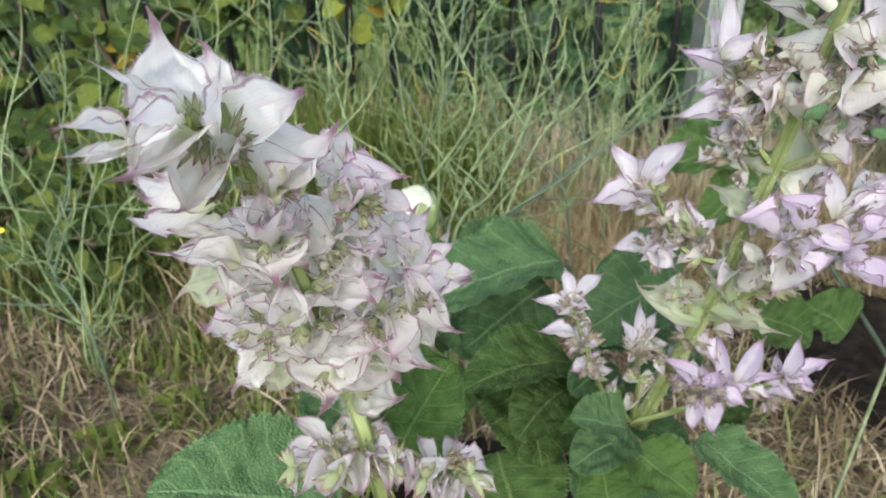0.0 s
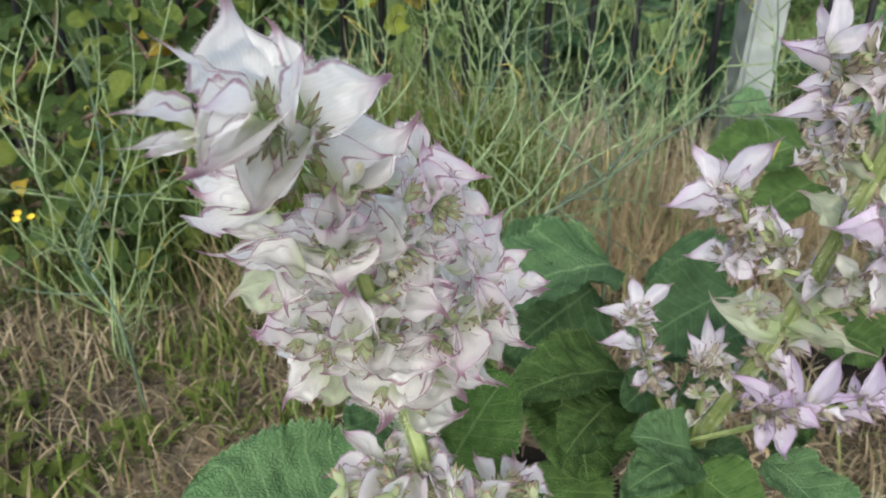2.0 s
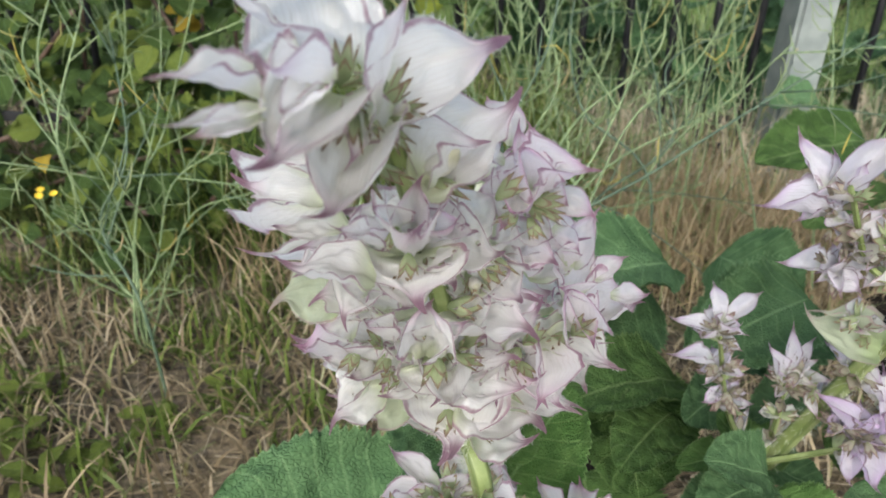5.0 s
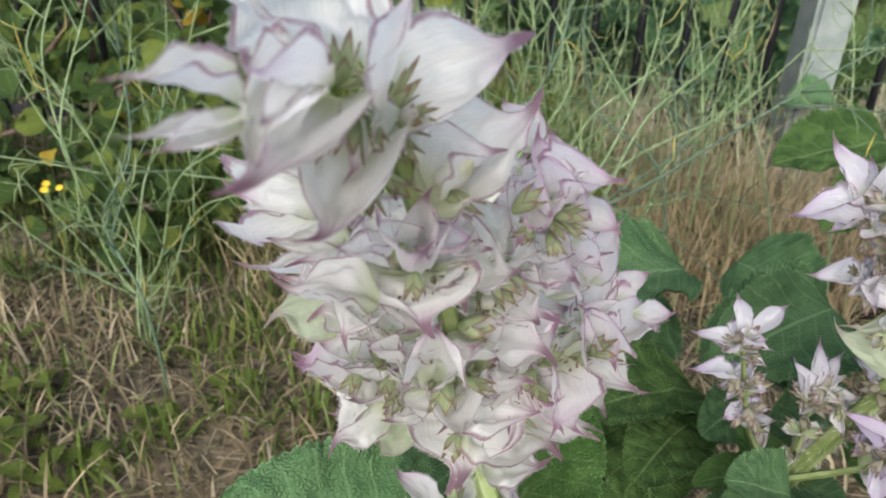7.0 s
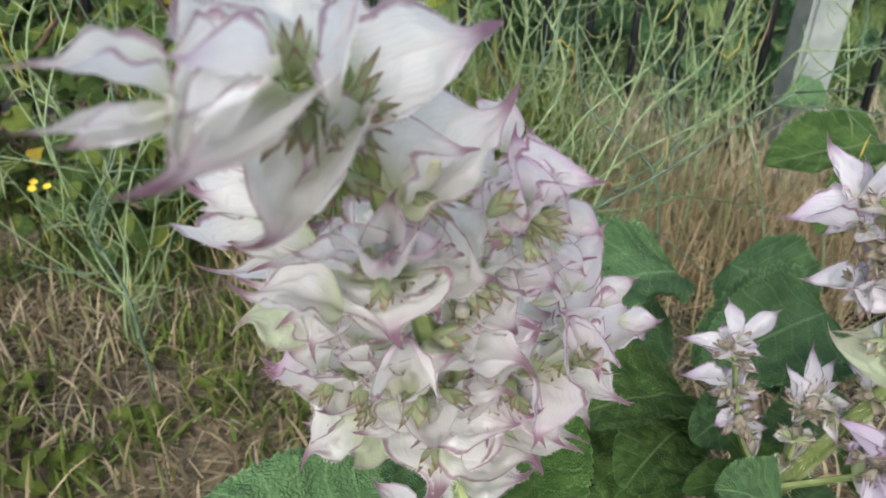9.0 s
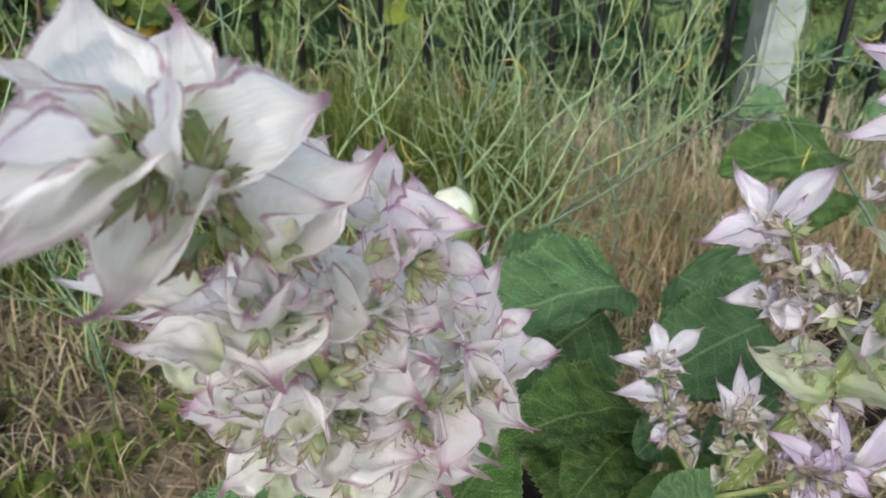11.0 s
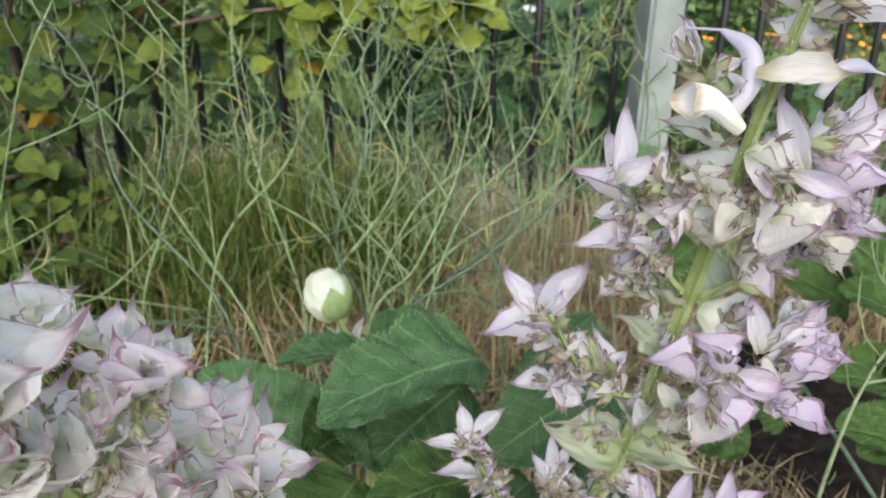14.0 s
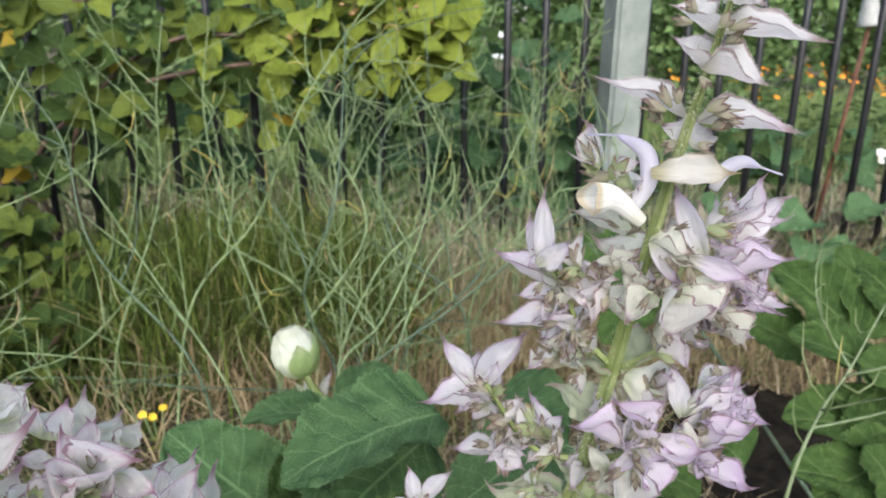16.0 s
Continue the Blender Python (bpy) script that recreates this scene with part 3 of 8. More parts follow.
def corolla(plant, points, radius, style_end):
    """A hooded lilac flower: a tube that swells, then curves over into a sickle-shaped lip, with a long style."""
    line = bend(points, 6)
    n = len(line) - 1
    rr = [radius * (0.75 + 0.45 * math.sin(2.6 * k / n) - 0.75 * (k / n) ** 3) for k in range(n + 1)]
    hood = add("corolla", tubes("corolla", [(line, rr)], 12), PETAL_LILAC, plant, label="pale lilac hooded flower")
    add("style", tubes("style", [(bend([line[-2], line[-1], style_end], 5), 0.0006)], 5), PETAL_LILAC, hood)


def faded_corolla(plant, base, middle, mouth, radius):
    """A cream flower whose hood has dropped: an open funnel with a ragged brown rim."""
    pts, axes = frame_along(bend([base, middle, mouth], 5))

    def shape(u, v):
        f = min(v, 0.999) * (len(pts) - 1)
        k = int(f)
        p = pts[k].lerp(pts[k + 1], f - k)
        w = 2 * math.pi * u
        rad = radius * (0.42 + 0.58 * v ** 0.8) * (1 + 0.12 * v * math.sin(3 * w + 1))
        return p + axes[k][0] * (rad * math.cos(w)) + axes[k][1] * (rad * math.sin(w)) + (pts[-1] - pts[-2]) * (0.5 * v ** 4 * math.sin(2 * w))
    funnel = sheet("corolla", shape, 20, 14)
    for loop in funnel.uv_layers[0].data:
        loop.uv = (0.2 + 0.6 * loop.uv[0], loop.uv[1] * 0.93)
    add("corolla", funnel, FADED, plant, label="cream faded flower with a browned rim")


def nodding_bud(plant, base, tip, length, front, side):
    """A closed flower spike: white papery bracts round a core, one pointed green sepal in front."""
    base, tip, front, side = Vector(base), Vector(tip), Vector(front), Vector(side)

    def globe(v):
        return 0.32 * math.sin(math.pi * (0.05 + 0.9 * v)) ** 0.55 + 0.03

    def core(u, v):
        w = u * 2 * math.pi
        rad = globe(v) * (1 + 0.04 * math.sin(7 * w + 3 * v))
        return (rad * math.cos(w), 0.3 + 0.66 * v, rad * math.sin(w))
    add("bud_core", sheet("bud_core", core, 32, 14), BUD_WHITE, plant, placed(base, tip, front, length, length))

    def scale_shape(spread, top, point, lift, seed):
        def shape(u, v):
            taper = 1 - v ** point
            s = (u - 0.5) * spread * (0.25 + 0.75 * math.sin(min(1.0, v + 0.25) * 2.2)) * taper
            vv = v * top
            rad = globe(vv) + lift + 0.03 * noise.noise((u * 5, v * 6, seed)) + 0.05 * v ** 5
            return (rad * math.sin(s), 0.27 + 0.66 * vv, rad * math.cos(s))
        return shape
    r = random.Random(3)
    for way, spread, top, point, lift, mat in ((-front, 3.4, 1.0, 4, 0.012, BUD_WHITE), (side, 2.6, 1.02, 4, 0.02, BUD_WHITE), (front * 0.5 - side, 1.7, 0.86, 2, 0.03, BUD_GREEN),
                                               (front * 0.6 + side * 0.9, 1.7, 0.98, 3, 0.035, BUD_WHITE), (front, 1.6, 0.72, 2, 0.05, BUD_GREEN)):
        shape = scale_shape(spread, top, point, lift, top * 7)
        add("bud_scale", sheet("bud_scale", shape, 14, 16, fringe(shape, 120, r)), mat, plant, placed(base, tip, way, length, length))


def sprig(lines, pods, start, way, length, radius, depth, r):
    """A thin stalk with its side stalks and pods, added to the lists."""
    way = way.normalized()
    drift = Vector((r.uniform(-1, 1), r.uniform(-1, 1), r.uniform(-0.3, 0.8))) * 0.38
    pts = [start + (way + drift * f) * (length * f) for f in (0, 0.35, 0.7, 1.0)]
    line = bend(pts, 3)
    lines.append((line, [radius * (1 - 0.6 * k / (len(line) - 1)) for k in range(len(line))]))
    n = max(2, int(length / 0.075))
    for k in range(n):
        f = 0.25 + 0.75 * (k + r.random()) / n
        p = line[min(len(line) - 1, int(f * (len(line) - 1)))]
        side = way.orthogonal().normalized()
        side.rotate(Matrix.Rotation(r.uniform(0, 6.28), 3, way))
        if depth and r.random() < 0.3:
            sprig(lines, pods, p, way * 0.75 + side * 0.75, length * r.uniform(0.25, 0.5), radius * 0.55, depth - 1, r)
        else:
            d = way * 0.5 + side * r.uniform(0.6, 1.0)
            ln = r.uniform(0.03, 0.075)
            up = Vector((0, 0, 1)) * r.uniform(-0.9, 1.3)
            pods.append(([p, p + d * ln * 0.45 - up * ln * 0.08, p + d * ln * 0.8 + up * ln * 0.22, p + d * ln * 0.95 + up * ln * 0.65], [0.0006, 0.0011, 0.0012, 0.0003]))


def weed(foot, points, label, material, r):
    plant = thing("seeding_weed", foot, label, "weed", "seeding weeds")
    loose = 0.3 if material is WEED_PALE else 1.0
    middle = [Vector(p) + Vector((r.gauss(0, 0.02), r.gauss(0, 0.03), r.gauss(0, 0.016))) * loose for p in points]
    main = bend([foot, *middle], 7)
    n = len(main)
    lines = [(main, [0.0028 * (1 - 0.6 * k / (n - 1)) for k in range(n)])]
    pods = []
    for k in range(6, n - 1):
        if r.random() < 0.52:
            continue
        way = (main[k + 1] - main[k]).normalized()
        for _ in range(1 if r.random() < 0.75 else 2):
            side = way.orthogonal().normalized()
            side.rotate(Matrix.Rotation(r.uniform(0, 6.28), 3, way))
            if r.random() < 0.42:
                sprig(lines, pods, main[k], way * r.uniform(0.3, 0.9) + side * 0.8, r.uniform(0.08, 0.28), 0.0018, 1, r)
            else:
                ln = r.uniform(0.025, 0.065)
                d = way * 0.5 + side * 0.9
                p = main[k]
                pods.append(([p, p + d * ln * 0.5 - Vector((0, 0, ln * 0.1)), p + d * ln * 0.85 + Vector((0, 0, ln * 0.2)), p + d * ln * 0.95 + Vector((0, 0, ln * r.uniform(0.4, 1.0)))], [0.0006, 0.0011, 0.0012, 0.0003]))
    stalk = add("stem", tubes("stem", lines[:1], 5), material, plant)
    for line in lines[1:]:
        add("side_stalk", tubes("side_stalk", [line], 4), material, stalk)
    for points, radii in pods:
        add("seed_pod", tubes("seed_pod", [(points, radii)], 4), WEED_POD, stalk)
    return plant


# ---- ground ----
def ground_height(x, y):
    return 0.03 * noise.noise((x * 1.3, y * 1.3, 0)) + 0.012 * noise.noise((x * 6, y * 6, 3))


rings = [0.0, *[0.12 * k for k in range(1, 42)], 5.6, 6.6, 8, 10, 14, 20, 40, 100, 400, 1500]
axis_values = [-r for r in reversed(rings[1:])] + rings
size = len(axis_values)
ground_mesh = bpy.data.meshes.new("ground")
ground_mesh.from_pydata([(x, y + 1.2, ground_height(x, y + 1.2) if max(abs(x), abs(y)) < 8 else 0) for y in axis_values for x in axis_values], [], blade_faces(size - 1, size - 1))
ground_mesh.materials.append(SOIL)
ground_mesh.shade_smooth()
ground = tagged(new("ground", ground_mesh), "bare grey-brown garden soil under dry grass", "ground", kind="structure")


def blades(name, label, category, number, area, tall, wide, lean, material, seed, clump=0.0, segments=3, keep=None):
    """Many blades of grass in one mesh."""
    r = np.random.RandomState(seed)
    x0, x1, y0, y1 = area
    if clump:
        nc = max(3, number // 70)
        cx, cy = r.uniform(x0, x1, nc), r.uniform(y0, y1, nc)
        pick = r.randint(0, nc, number)
        x, y = cx[pick] + r.normal(0, clump, number), cy[pick] + r.normal(0, clump, number)
    else:
        x, y = r.uniform(x0, x1, number), r.uniform(y0, y1, number)
    if keep is not None:
        ok = np.array([keep(a, b) for a, b in zip(x, y)])
        x, y = x[ok], y[ok]
    n = len(x)
    z = np.array([ground_height(a, b) for a, b in zip(x, y)])
    h = tall * r.uniform(0.35, 1.15, n)
    way = r.uniform(0, 2 * np.pi, n)
    tilt = np.abs(r.normal(0, lean, n))
    face = r.uniform(0, 2 * np.pi, n)
    w = wide * r.uniform(0.6, 1.3, n)
    verts = np.zeros((n, 2 * segments + 1, 3))
    for s in range(segments + 1):
        f = s / segments
        out = h * np.sin(np.minimum(tilt * (0.3 + f), 1.9)) * f
        up = h * np.cos(np.minimum(tilt * (0.3 + f) * 0.8, 1.5)) * f
        px_, py_, pz_ = x + out * np.cos(way), y + out * np.sin(way), z + np.maximum(up, 0.004)
        if s == segments:
            verts[:, 2 * s] = np.stack([px_, py_, pz_], 1)
        else:
            ww = w * (1 - 0.6 * f) / 2
            verts[:, 2 * s] = np.stack([px_ - ww * np.cos(face), py_ - ww * np.sin(face), pz_], 1)
            verts[:, 2 * s + 1] = np.stack([px_ + ww * np.cos(face), py_ + ww * np.sin(face), pz_], 1)
    k = 2 * segments + 1
    quads = [(2 * s, 2 * s + 1, 2 * s + 3, 2 * s + 2) for s in range(segments - 1)]
    faces = []
    for i in range(n):
        o = i * k
        faces += [tuple(o + q for q in quad) for quad in quads]
        faces.append((o + k - 3, o + k - 2, o + k - 1))
    me = bpy.data.meshes.new(name)
    me.from_pydata(verts.reshape(-1, 3), [], faces)
    me.materials.append(material)
    return tagged(new(name, me), label, category, kind="stuff")


def thin_straw(x, y):
    """Straw lies thick in front and thin among the weeds before the bramble."""
    return open_ground(x, y) and (x > -0.3 or y < 1.3 or noise.noise((x * 9, y * 9, 5)) > 0.25)


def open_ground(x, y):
    """False over the painted shade patches under the leafy rosettes, kept bare of grass."""
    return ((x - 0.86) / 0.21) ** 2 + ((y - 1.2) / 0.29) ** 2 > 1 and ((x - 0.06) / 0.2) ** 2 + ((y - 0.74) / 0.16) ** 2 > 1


blades("dry_grass", "matted straw-coloured dry grass lying on soil", "dry grass", 38000, (-2.0, 1.8, 0.45, 2.5), 0.1, 0.0055, 2.2, STRAW, 1, 0.09, keep=thin_straw)
blades("dry_grass", "tangled russet hay and dead grass stalks before the fence", "dry grass", 12000, (-0.55, 1.9, 1.35, 2.4), 0.2, 0.0045, 0.95, RUSSET, 2, 0.08, keep=open_ground)
def outside(x, y):
    """The trodden lawn around the bed, off the planted strip."""
    return not (-1.9 < x + 0.15 * noise.noise((y * 3, 1, 0)) < 1.7 and y + 0.15 * noise.noise((x * 3, 2, 0)) > 0.55)


blades("dry_grass", "short trodden dry grass around the flower bed", "dry grass", 26000, (-5.5, 5.5, -3.5, 2.2), 0.09, 0.007, 1.4, STRAW, 9, 0.16, 2, keep=outside)
blades("green_grass", "short green grass and clover around the flower bed", "grass", 16000, (-5.5, 5.5, -3.5, 2.2), 0.08, 0.009, 1.0, GRASS, 10, 0.13, 2, keep=outside)
blades("green_grass", "tufts of green grass growing through dry thatch", "grass", 3000, (-2.0, 0.2, 0.7, 1.6), 0.09, 0.007, 1.1, GRASS, 3, 0.05)
blades("green_grass", "dark green weedy grass below the bramble, tones darkened for shade", "grass", 3600, (-1.9, -0.35, 1.4, 2.05), 0.13, 0.007, 0.9, SHADE_GRASS, 8, 0.06)
blades("green_grass", "tall upright clump of fresh green grass", "grass", 4200, (-0.72, 0.1, 1.55, 2.25), 0.4, 0.006, 0.65, GRASS, 4, 0.06, 4)
blades("dry_grass", "tall pale hay stalks along the foot of the fence", "dry grass", 1500, (0.15, 1.4, 1.95, 2.27), 0.34, 0.005, 0.5, BLEACHED, 12, 0.07, 4)
blades("dry_grass", "pale bleached grass and stubble behind the fence", "dry grass", 7000, (-3, 3.2, 2.4, 3.9), 0.12, 0.007, 0.9, BLEACHED, 6)
blades("green_grass", "lush garden grass growing behind the fence", "grass", 26000, (-5, 7, 3.7, 9), 0.24, 0.012, 0.6, MEADOW, 5)

# Dark patches that stand for the shade in the gaps under the leaves
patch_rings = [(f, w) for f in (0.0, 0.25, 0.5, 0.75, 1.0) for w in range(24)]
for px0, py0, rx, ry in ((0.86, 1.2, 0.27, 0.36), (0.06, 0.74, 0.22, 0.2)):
    patch_mesh = bpy.data.meshes.new("shade_patch")
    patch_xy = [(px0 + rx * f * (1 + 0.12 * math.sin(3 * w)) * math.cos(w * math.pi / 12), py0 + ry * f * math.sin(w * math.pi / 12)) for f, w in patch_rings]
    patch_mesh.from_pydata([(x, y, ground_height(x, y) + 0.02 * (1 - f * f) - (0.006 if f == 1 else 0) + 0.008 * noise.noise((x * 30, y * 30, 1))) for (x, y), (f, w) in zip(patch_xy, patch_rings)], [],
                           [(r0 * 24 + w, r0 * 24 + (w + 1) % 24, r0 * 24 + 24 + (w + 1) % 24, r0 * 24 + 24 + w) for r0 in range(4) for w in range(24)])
    patch_mesh.materials.append(SHADE_SOIL)
    tagged(new("shade_patch", patch_mesh), "soil coloured dark for the shade under the leaf rosette", "soil", kind="structure")

# ---- fence ----
FENCE_Y = 2.3
fence = thing("metal_fence", (0, FENCE_Y, 0), "black painted wrought iron railing fence", "fence", kind="structure")
bar_mesh = tubes("bar", [([(0, 0, 0), (0, 0, 0.7), (0, 0, 1.45)], 0.0125)], 8)
fence_rng = random.Random(8)
for x in [0.753 - 0.131 * k for k in range(42)] + [0.95 + 0.131 * k for k in range(34)]:
    add("bar", bar_mesh, IRON, fence, pose(x + fence_rng.uniform(-0.004, 0.004), FENCE_Y, 0, fence_rng.uniform(-0.5, 0.5), fence_rng.uniform(-0.6, 0.6)))
for z in (0.09, 1.36):
    rail = bpy.data.meshes.new("rail")
    bm = bmesh.new()
    bmesh.ops.create_cube(bm, size=1, matrix=Matrix.Diagonal((10.0, 0.012, 0.035, 1)))
    bmesh.ops.bevel(bm, geom=bm.edges[:], offset=0.002, segments=1, affect="EDGES")
    bm.to_mesh(rail)
    bm.free()
    add("rail", rail, IRON, fence, pose(0.3, FENCE_Y + 0.016, z))
post_line = (Vector((0.822, 2.15, 0.8837)), Vector((0.816, 2.15, 0.4664)))
post = thing("post", (post_line[1].x, 2.15, 0), "weathered white-painted wooden post standing at the fence", "post")
axis_post = (post_line[0] - post_line[1]).normalized()
foot_post = post_line[1] - axis_post * (post_line[1].z / axis_post.z)
pm = bpy.data.meshes.new("post_shaft")
bm = bmesh.new()
bmesh.ops.create_cube(bm, size=1, matrix=Matrix.Translation((0, 0, 0.8)) @ Matrix.Diagonal((0.135, 0.1, 1.7, 1)))
bmesh.ops.bevel(bm, geom=bm.edges[:], offset=0.012, segments=3, affect="EDGES")
bm.to_mesh(pm)
bm.free()
add("shaft", pm, PAINTED, post, Matrix.Translation((foot_post.x, 2.15, -0.03)) @ axis_post.to_track_quat("Z", "Y").to_matrix().to_4x4())

# ---- clary sage in front ----
sage_front = thing("clary_sage", (-0.02, 0.46, 0), "flowering clary sage with a dense leaning spike of white mauve-edged bracts", "clary sage", "clary sage plants")
AXIS = [(-0.02, 0.46, 0), (-0.03, 0.43, 0.22), (-0.0475, 0.3573, 0.4505), (-0.0607, 0.364, 0.4943), (-0.072, 0.3209, 0.5931), (-0.0913, 0.2778, 0.6919)]
stem(sage_front, AXIS, (0.0075, 0.0035))
hairs(sage_front, AXIS[2:4], 0.0058, 1500, 0.005, random.Random(5))
rng = random.Random(11)
spike_base, spike_top = Vector(AXIS[3]), Vector(AXIS[5])
for k in range(5):
    f = 0.02 + k * 0.15
    whorl(sage_front, spike_base.lerp(spike_top, f), spike_top - spike_base, 0.4 + 1.57 * k, (0.042, 0.044, 0.045, 0.042, 0.038)[k], "white", False, rng, 4, 0, 4, (-0.1, 0.0, 0.05, 0.1, 0.2, 0.35, 0.7)[k], 0.95, (0.0, -0.9, 0.3))
# backs of the whorls and the clump at the spike's foot
bract(sage_front, (-0.0323, 0.3553, 0.6025), (-0.0252, 0.3655, 0.6196), (-0.16, -0.83, 0.6), 0.02205, "white")
bract(sage_front, (-0.094, 0.3518, 0.652), (-0.0958, 0.3657, 0.674), (-0.06, -0.86, 0.54), 0.02, "white")
bract(sage_front, (-0.0868, 0.3487, 0.6535), (-0.0729, 0.3574, 0.6673), (-0.26, -0.81, 0.63), 0.02, "white")
bract(sage_front, (-0.0832, 0.3463, 0.6534), (-0.0815, 0.3574, 0.6688), (-0.06, -0.86, 0.54), 0.018, "white")
bract(sage_front, (-0.0596, 0.3636, 0.6262), (-0.0614, 0.3776, 0.6541), (-0.08, -0.89, 0.49), 0.019, "white")
bract(sage_front, (-0.0498, 0.367, 0.6233), (-0.0466, 0.3774, 0.6407), (-0.18, -0.88, 0.49), 0.017, "white")
bract(sage_front, (-0.0418, 0.3663, 0.6233), (-0.0348, 0.375, 0.6365), (-0.38, -0.84, 0.58), 0.014, "white")
bract(sage_front, (-0.0703, 0.3574, 0.6369), (-0.0681, 0.3717, 0.6499), (-0.08, -0.89, 0.49), 0.022, "white")
bract(sage_front, (-0.0777, 0.3501, 0.6449), (-0.0879, 0.3659, 0.6589), (0.02, -0.9, 0.49), 0.024, "white")
front_rng = random.Random(14)
cluster(sage_front, (-0.0675, 0.3559, 0.4516), (-0.2, -0.53, 0.78), 0.026, front_rng, "blush", False, 3, 6)
cluster(sage_front, (-0.0489, 0.3551, 0.4546), (0.2, -0.53, 0.78), 0.024, front_rng, "blush", False, 3, 6)
cluster(sage_front, (0.0023, 0.3622, 0.4274), (0.2, -0.49, 0.87), 0.024, front_rng, "blush", False, 3, 6)
bract(sage_front, (-0.0348, 0.3591, 0.449), (-0.0156, 0.336, 0.4462), (0, -0.36, 0.92), 0.0153, "blush")
bract(sage_front, (-0.0822, 0.3547, 0.4481), (-0.1007, 0.337, 0.4454), (0.1, -0.36, 0.92), 0.0160, "blush")
bract(sage_front, (-0.0378, 0.3505, 0.4494), (-0.0312, 0.3111, 0.456), (0, -0.36, 0.92), 0.0156, "blush")
bract(sage_front, (-0.0613, 0.3655, 0.453), (-0.0696, 0.3777, 0.4666), (0, -0.75, 0.65), 0.0161, "blush")
bract(sage_front, (0.0178, 0.3682, 0.4196), (0.0241, 0.3413, 0.4228), (0, -0.36, 0.92), 0.0151, "blush")
bract(sage_front, (-0.0164, 0.3563, 0.4373), (-0.0218, 0.3194, 0.4482), (0, -0.36, 0.92), 0.0135, "blush")
bract(sage_front, (-0.0716, 0.3596, 0.4532), (-0.1027, 0.3737, 0.4686), (0.3, -0.4, 0.83), 0.0138, "blush")
bract(sage_front, (-0.0731, 0.3567, 0.451), (-0.1097, 0.346, 0.4546), (0.1, -0.23, 0.97), 0.0162, "blush")
bract(sage_front, (-0.0664, 0.3488, 0.4531), (-0.0869, 0.3149, 0.4525), (0.2, -0.14, 0.93), 0.0142, "blush")
bract(sage_front, (-0.062, 0.3443, 0.4569), (-0.0652, 0.3068, 0.458), (0.1, -0.14, 0.93), 0.0126, "blush")
bract(sage_front, (-0.0549, 0.3449, 0.4586), (-0.0466, 0.3027, 0.4598), (0, -0.23, 0.97), 0.0149, "blush")
bract(sage_front, (-0.0488, 0.3535, 0.4536), (-0.0255, 0.3396, 0.4529), (-0.2, -0.23, 0.97), 0.0160, "blush")
bract(sage_front, (-0.0472, 0.3565, 0.4557), (-0.0276, 0.3769, 0.4485), (-0.2, -0.49, 0.87), 0.0156, "blush")
bract(sage_front, (0.0023, 0.3666, 0.4283), (0.0114, 0.3998, 0.4327), (-0.1, -0.8, 0.67), 0.0155, "blush")
bract(sage_front, (0.0042, 0.3654, 0.4269), (0.0353, 0.3713, 0.4232), (-0.1, -0.23, 0.97), 0.0163, "blush")
bract(sage_front, (0.0023, 0.3583, 0.4309), (0.0055, 0.3173, 0.4391), (0, -0.23, 0.97), 0.0155, "blush")
bract(sage_front, (-0.0015, 0.3563, 0.4327), (-0.0047, 0.3134, 0.4451), (0, -0.23, 0.97), 0.0129, "blush")
bract(sage_front, (-0.0053, 0.3603, 0.4315), (-0.0191, 0.3836, 0.4455), (0.2, -0.76, 0.77), 0.0117, "blush")
calyx(sage_front, (-0.0663, 0.3496, 0.457), (-0.0664, 0.3408, 0.4695), 0.014)
calyx(sage_front, (-0.0483, 0.3496, 0.457), (-0.0437, 0.3408, 0.4695), 0.014)
calyx(sage_front, (-0.0531, 0.3605, 0.4571), (-0.0494, 0.3517, 0.4695), 0.014)
calyx(sage_front, (-0.0752, 0.3492, 0.4573), (-0.0777, 0.3404, 0.4699), 0.014)
calyx(sage_front, (0.0023, 0.3605, 0.4313), (0.0209, 0.352, 0.4444), 0.014)
calyx(sage_front, (-0.0053, 0.3607, 0.4359), (0.0113, 0.3522, 0.4488), 0.014)
for points in ([(-0.06, 0.356, 0.44), (-0.075, 0.345, 0.45), (-0.095, 0.335, 0.458)], [(-0.058, 0.356, 0.44), (-0.06, 0.34, 0.452), (-0.063, 0.322, 0.464)],
               [(-0.055, 0.356, 0.44), (-0.042, 0.345, 0.452), (-0.03, 0.335, 0.462)], [(-0.0004, 0.362, 0.424), (0.008, 0.352, 0.433), (0.02, 0.346, 0.442)],
               [(-0.0004, 0.362, 0.424), (-0.006, 0.35, 0.435), (-0.012, 0.338, 0.446)]):
    spikelet(sage_front, points, front_rng, "petal", 0.25, 3, 0.016, False)
stem(sage_front, [(-0.0475, 0.3573, 0.4505), (-0.0241, 0.3653, 0.4438), (0.0004, 0.3621, 0.4285)], (0.003, 0.002))
stem(sage_front, [(-0.0598, 0.3552, 0.521), (-0.0325, 0.3631, 0.5322), (-0.0145, 0.3736, 0.5559)], (0.003, 0.002))
# inner bracts of the middle whorls
bract(sage_front, (-0.0871, 0.2834, 0.6315), (-0.1013, 0.2643, 0.647), (0.2, -0.23, 0.89), 0.008626, "petal")
bract(sage_front, (-0.0778, 0.3035, 0.6203), (-0.0605, 0.3001, 0.6364), (-0.27, -0.75, 0.67), 0.02323, "white")
bract(sage_front, (-0.091, 0.3045, 0.6192), (-0.1074, 0.3014, 0.627), (0.32, -0.63, 0.75), 0.01936, "white")
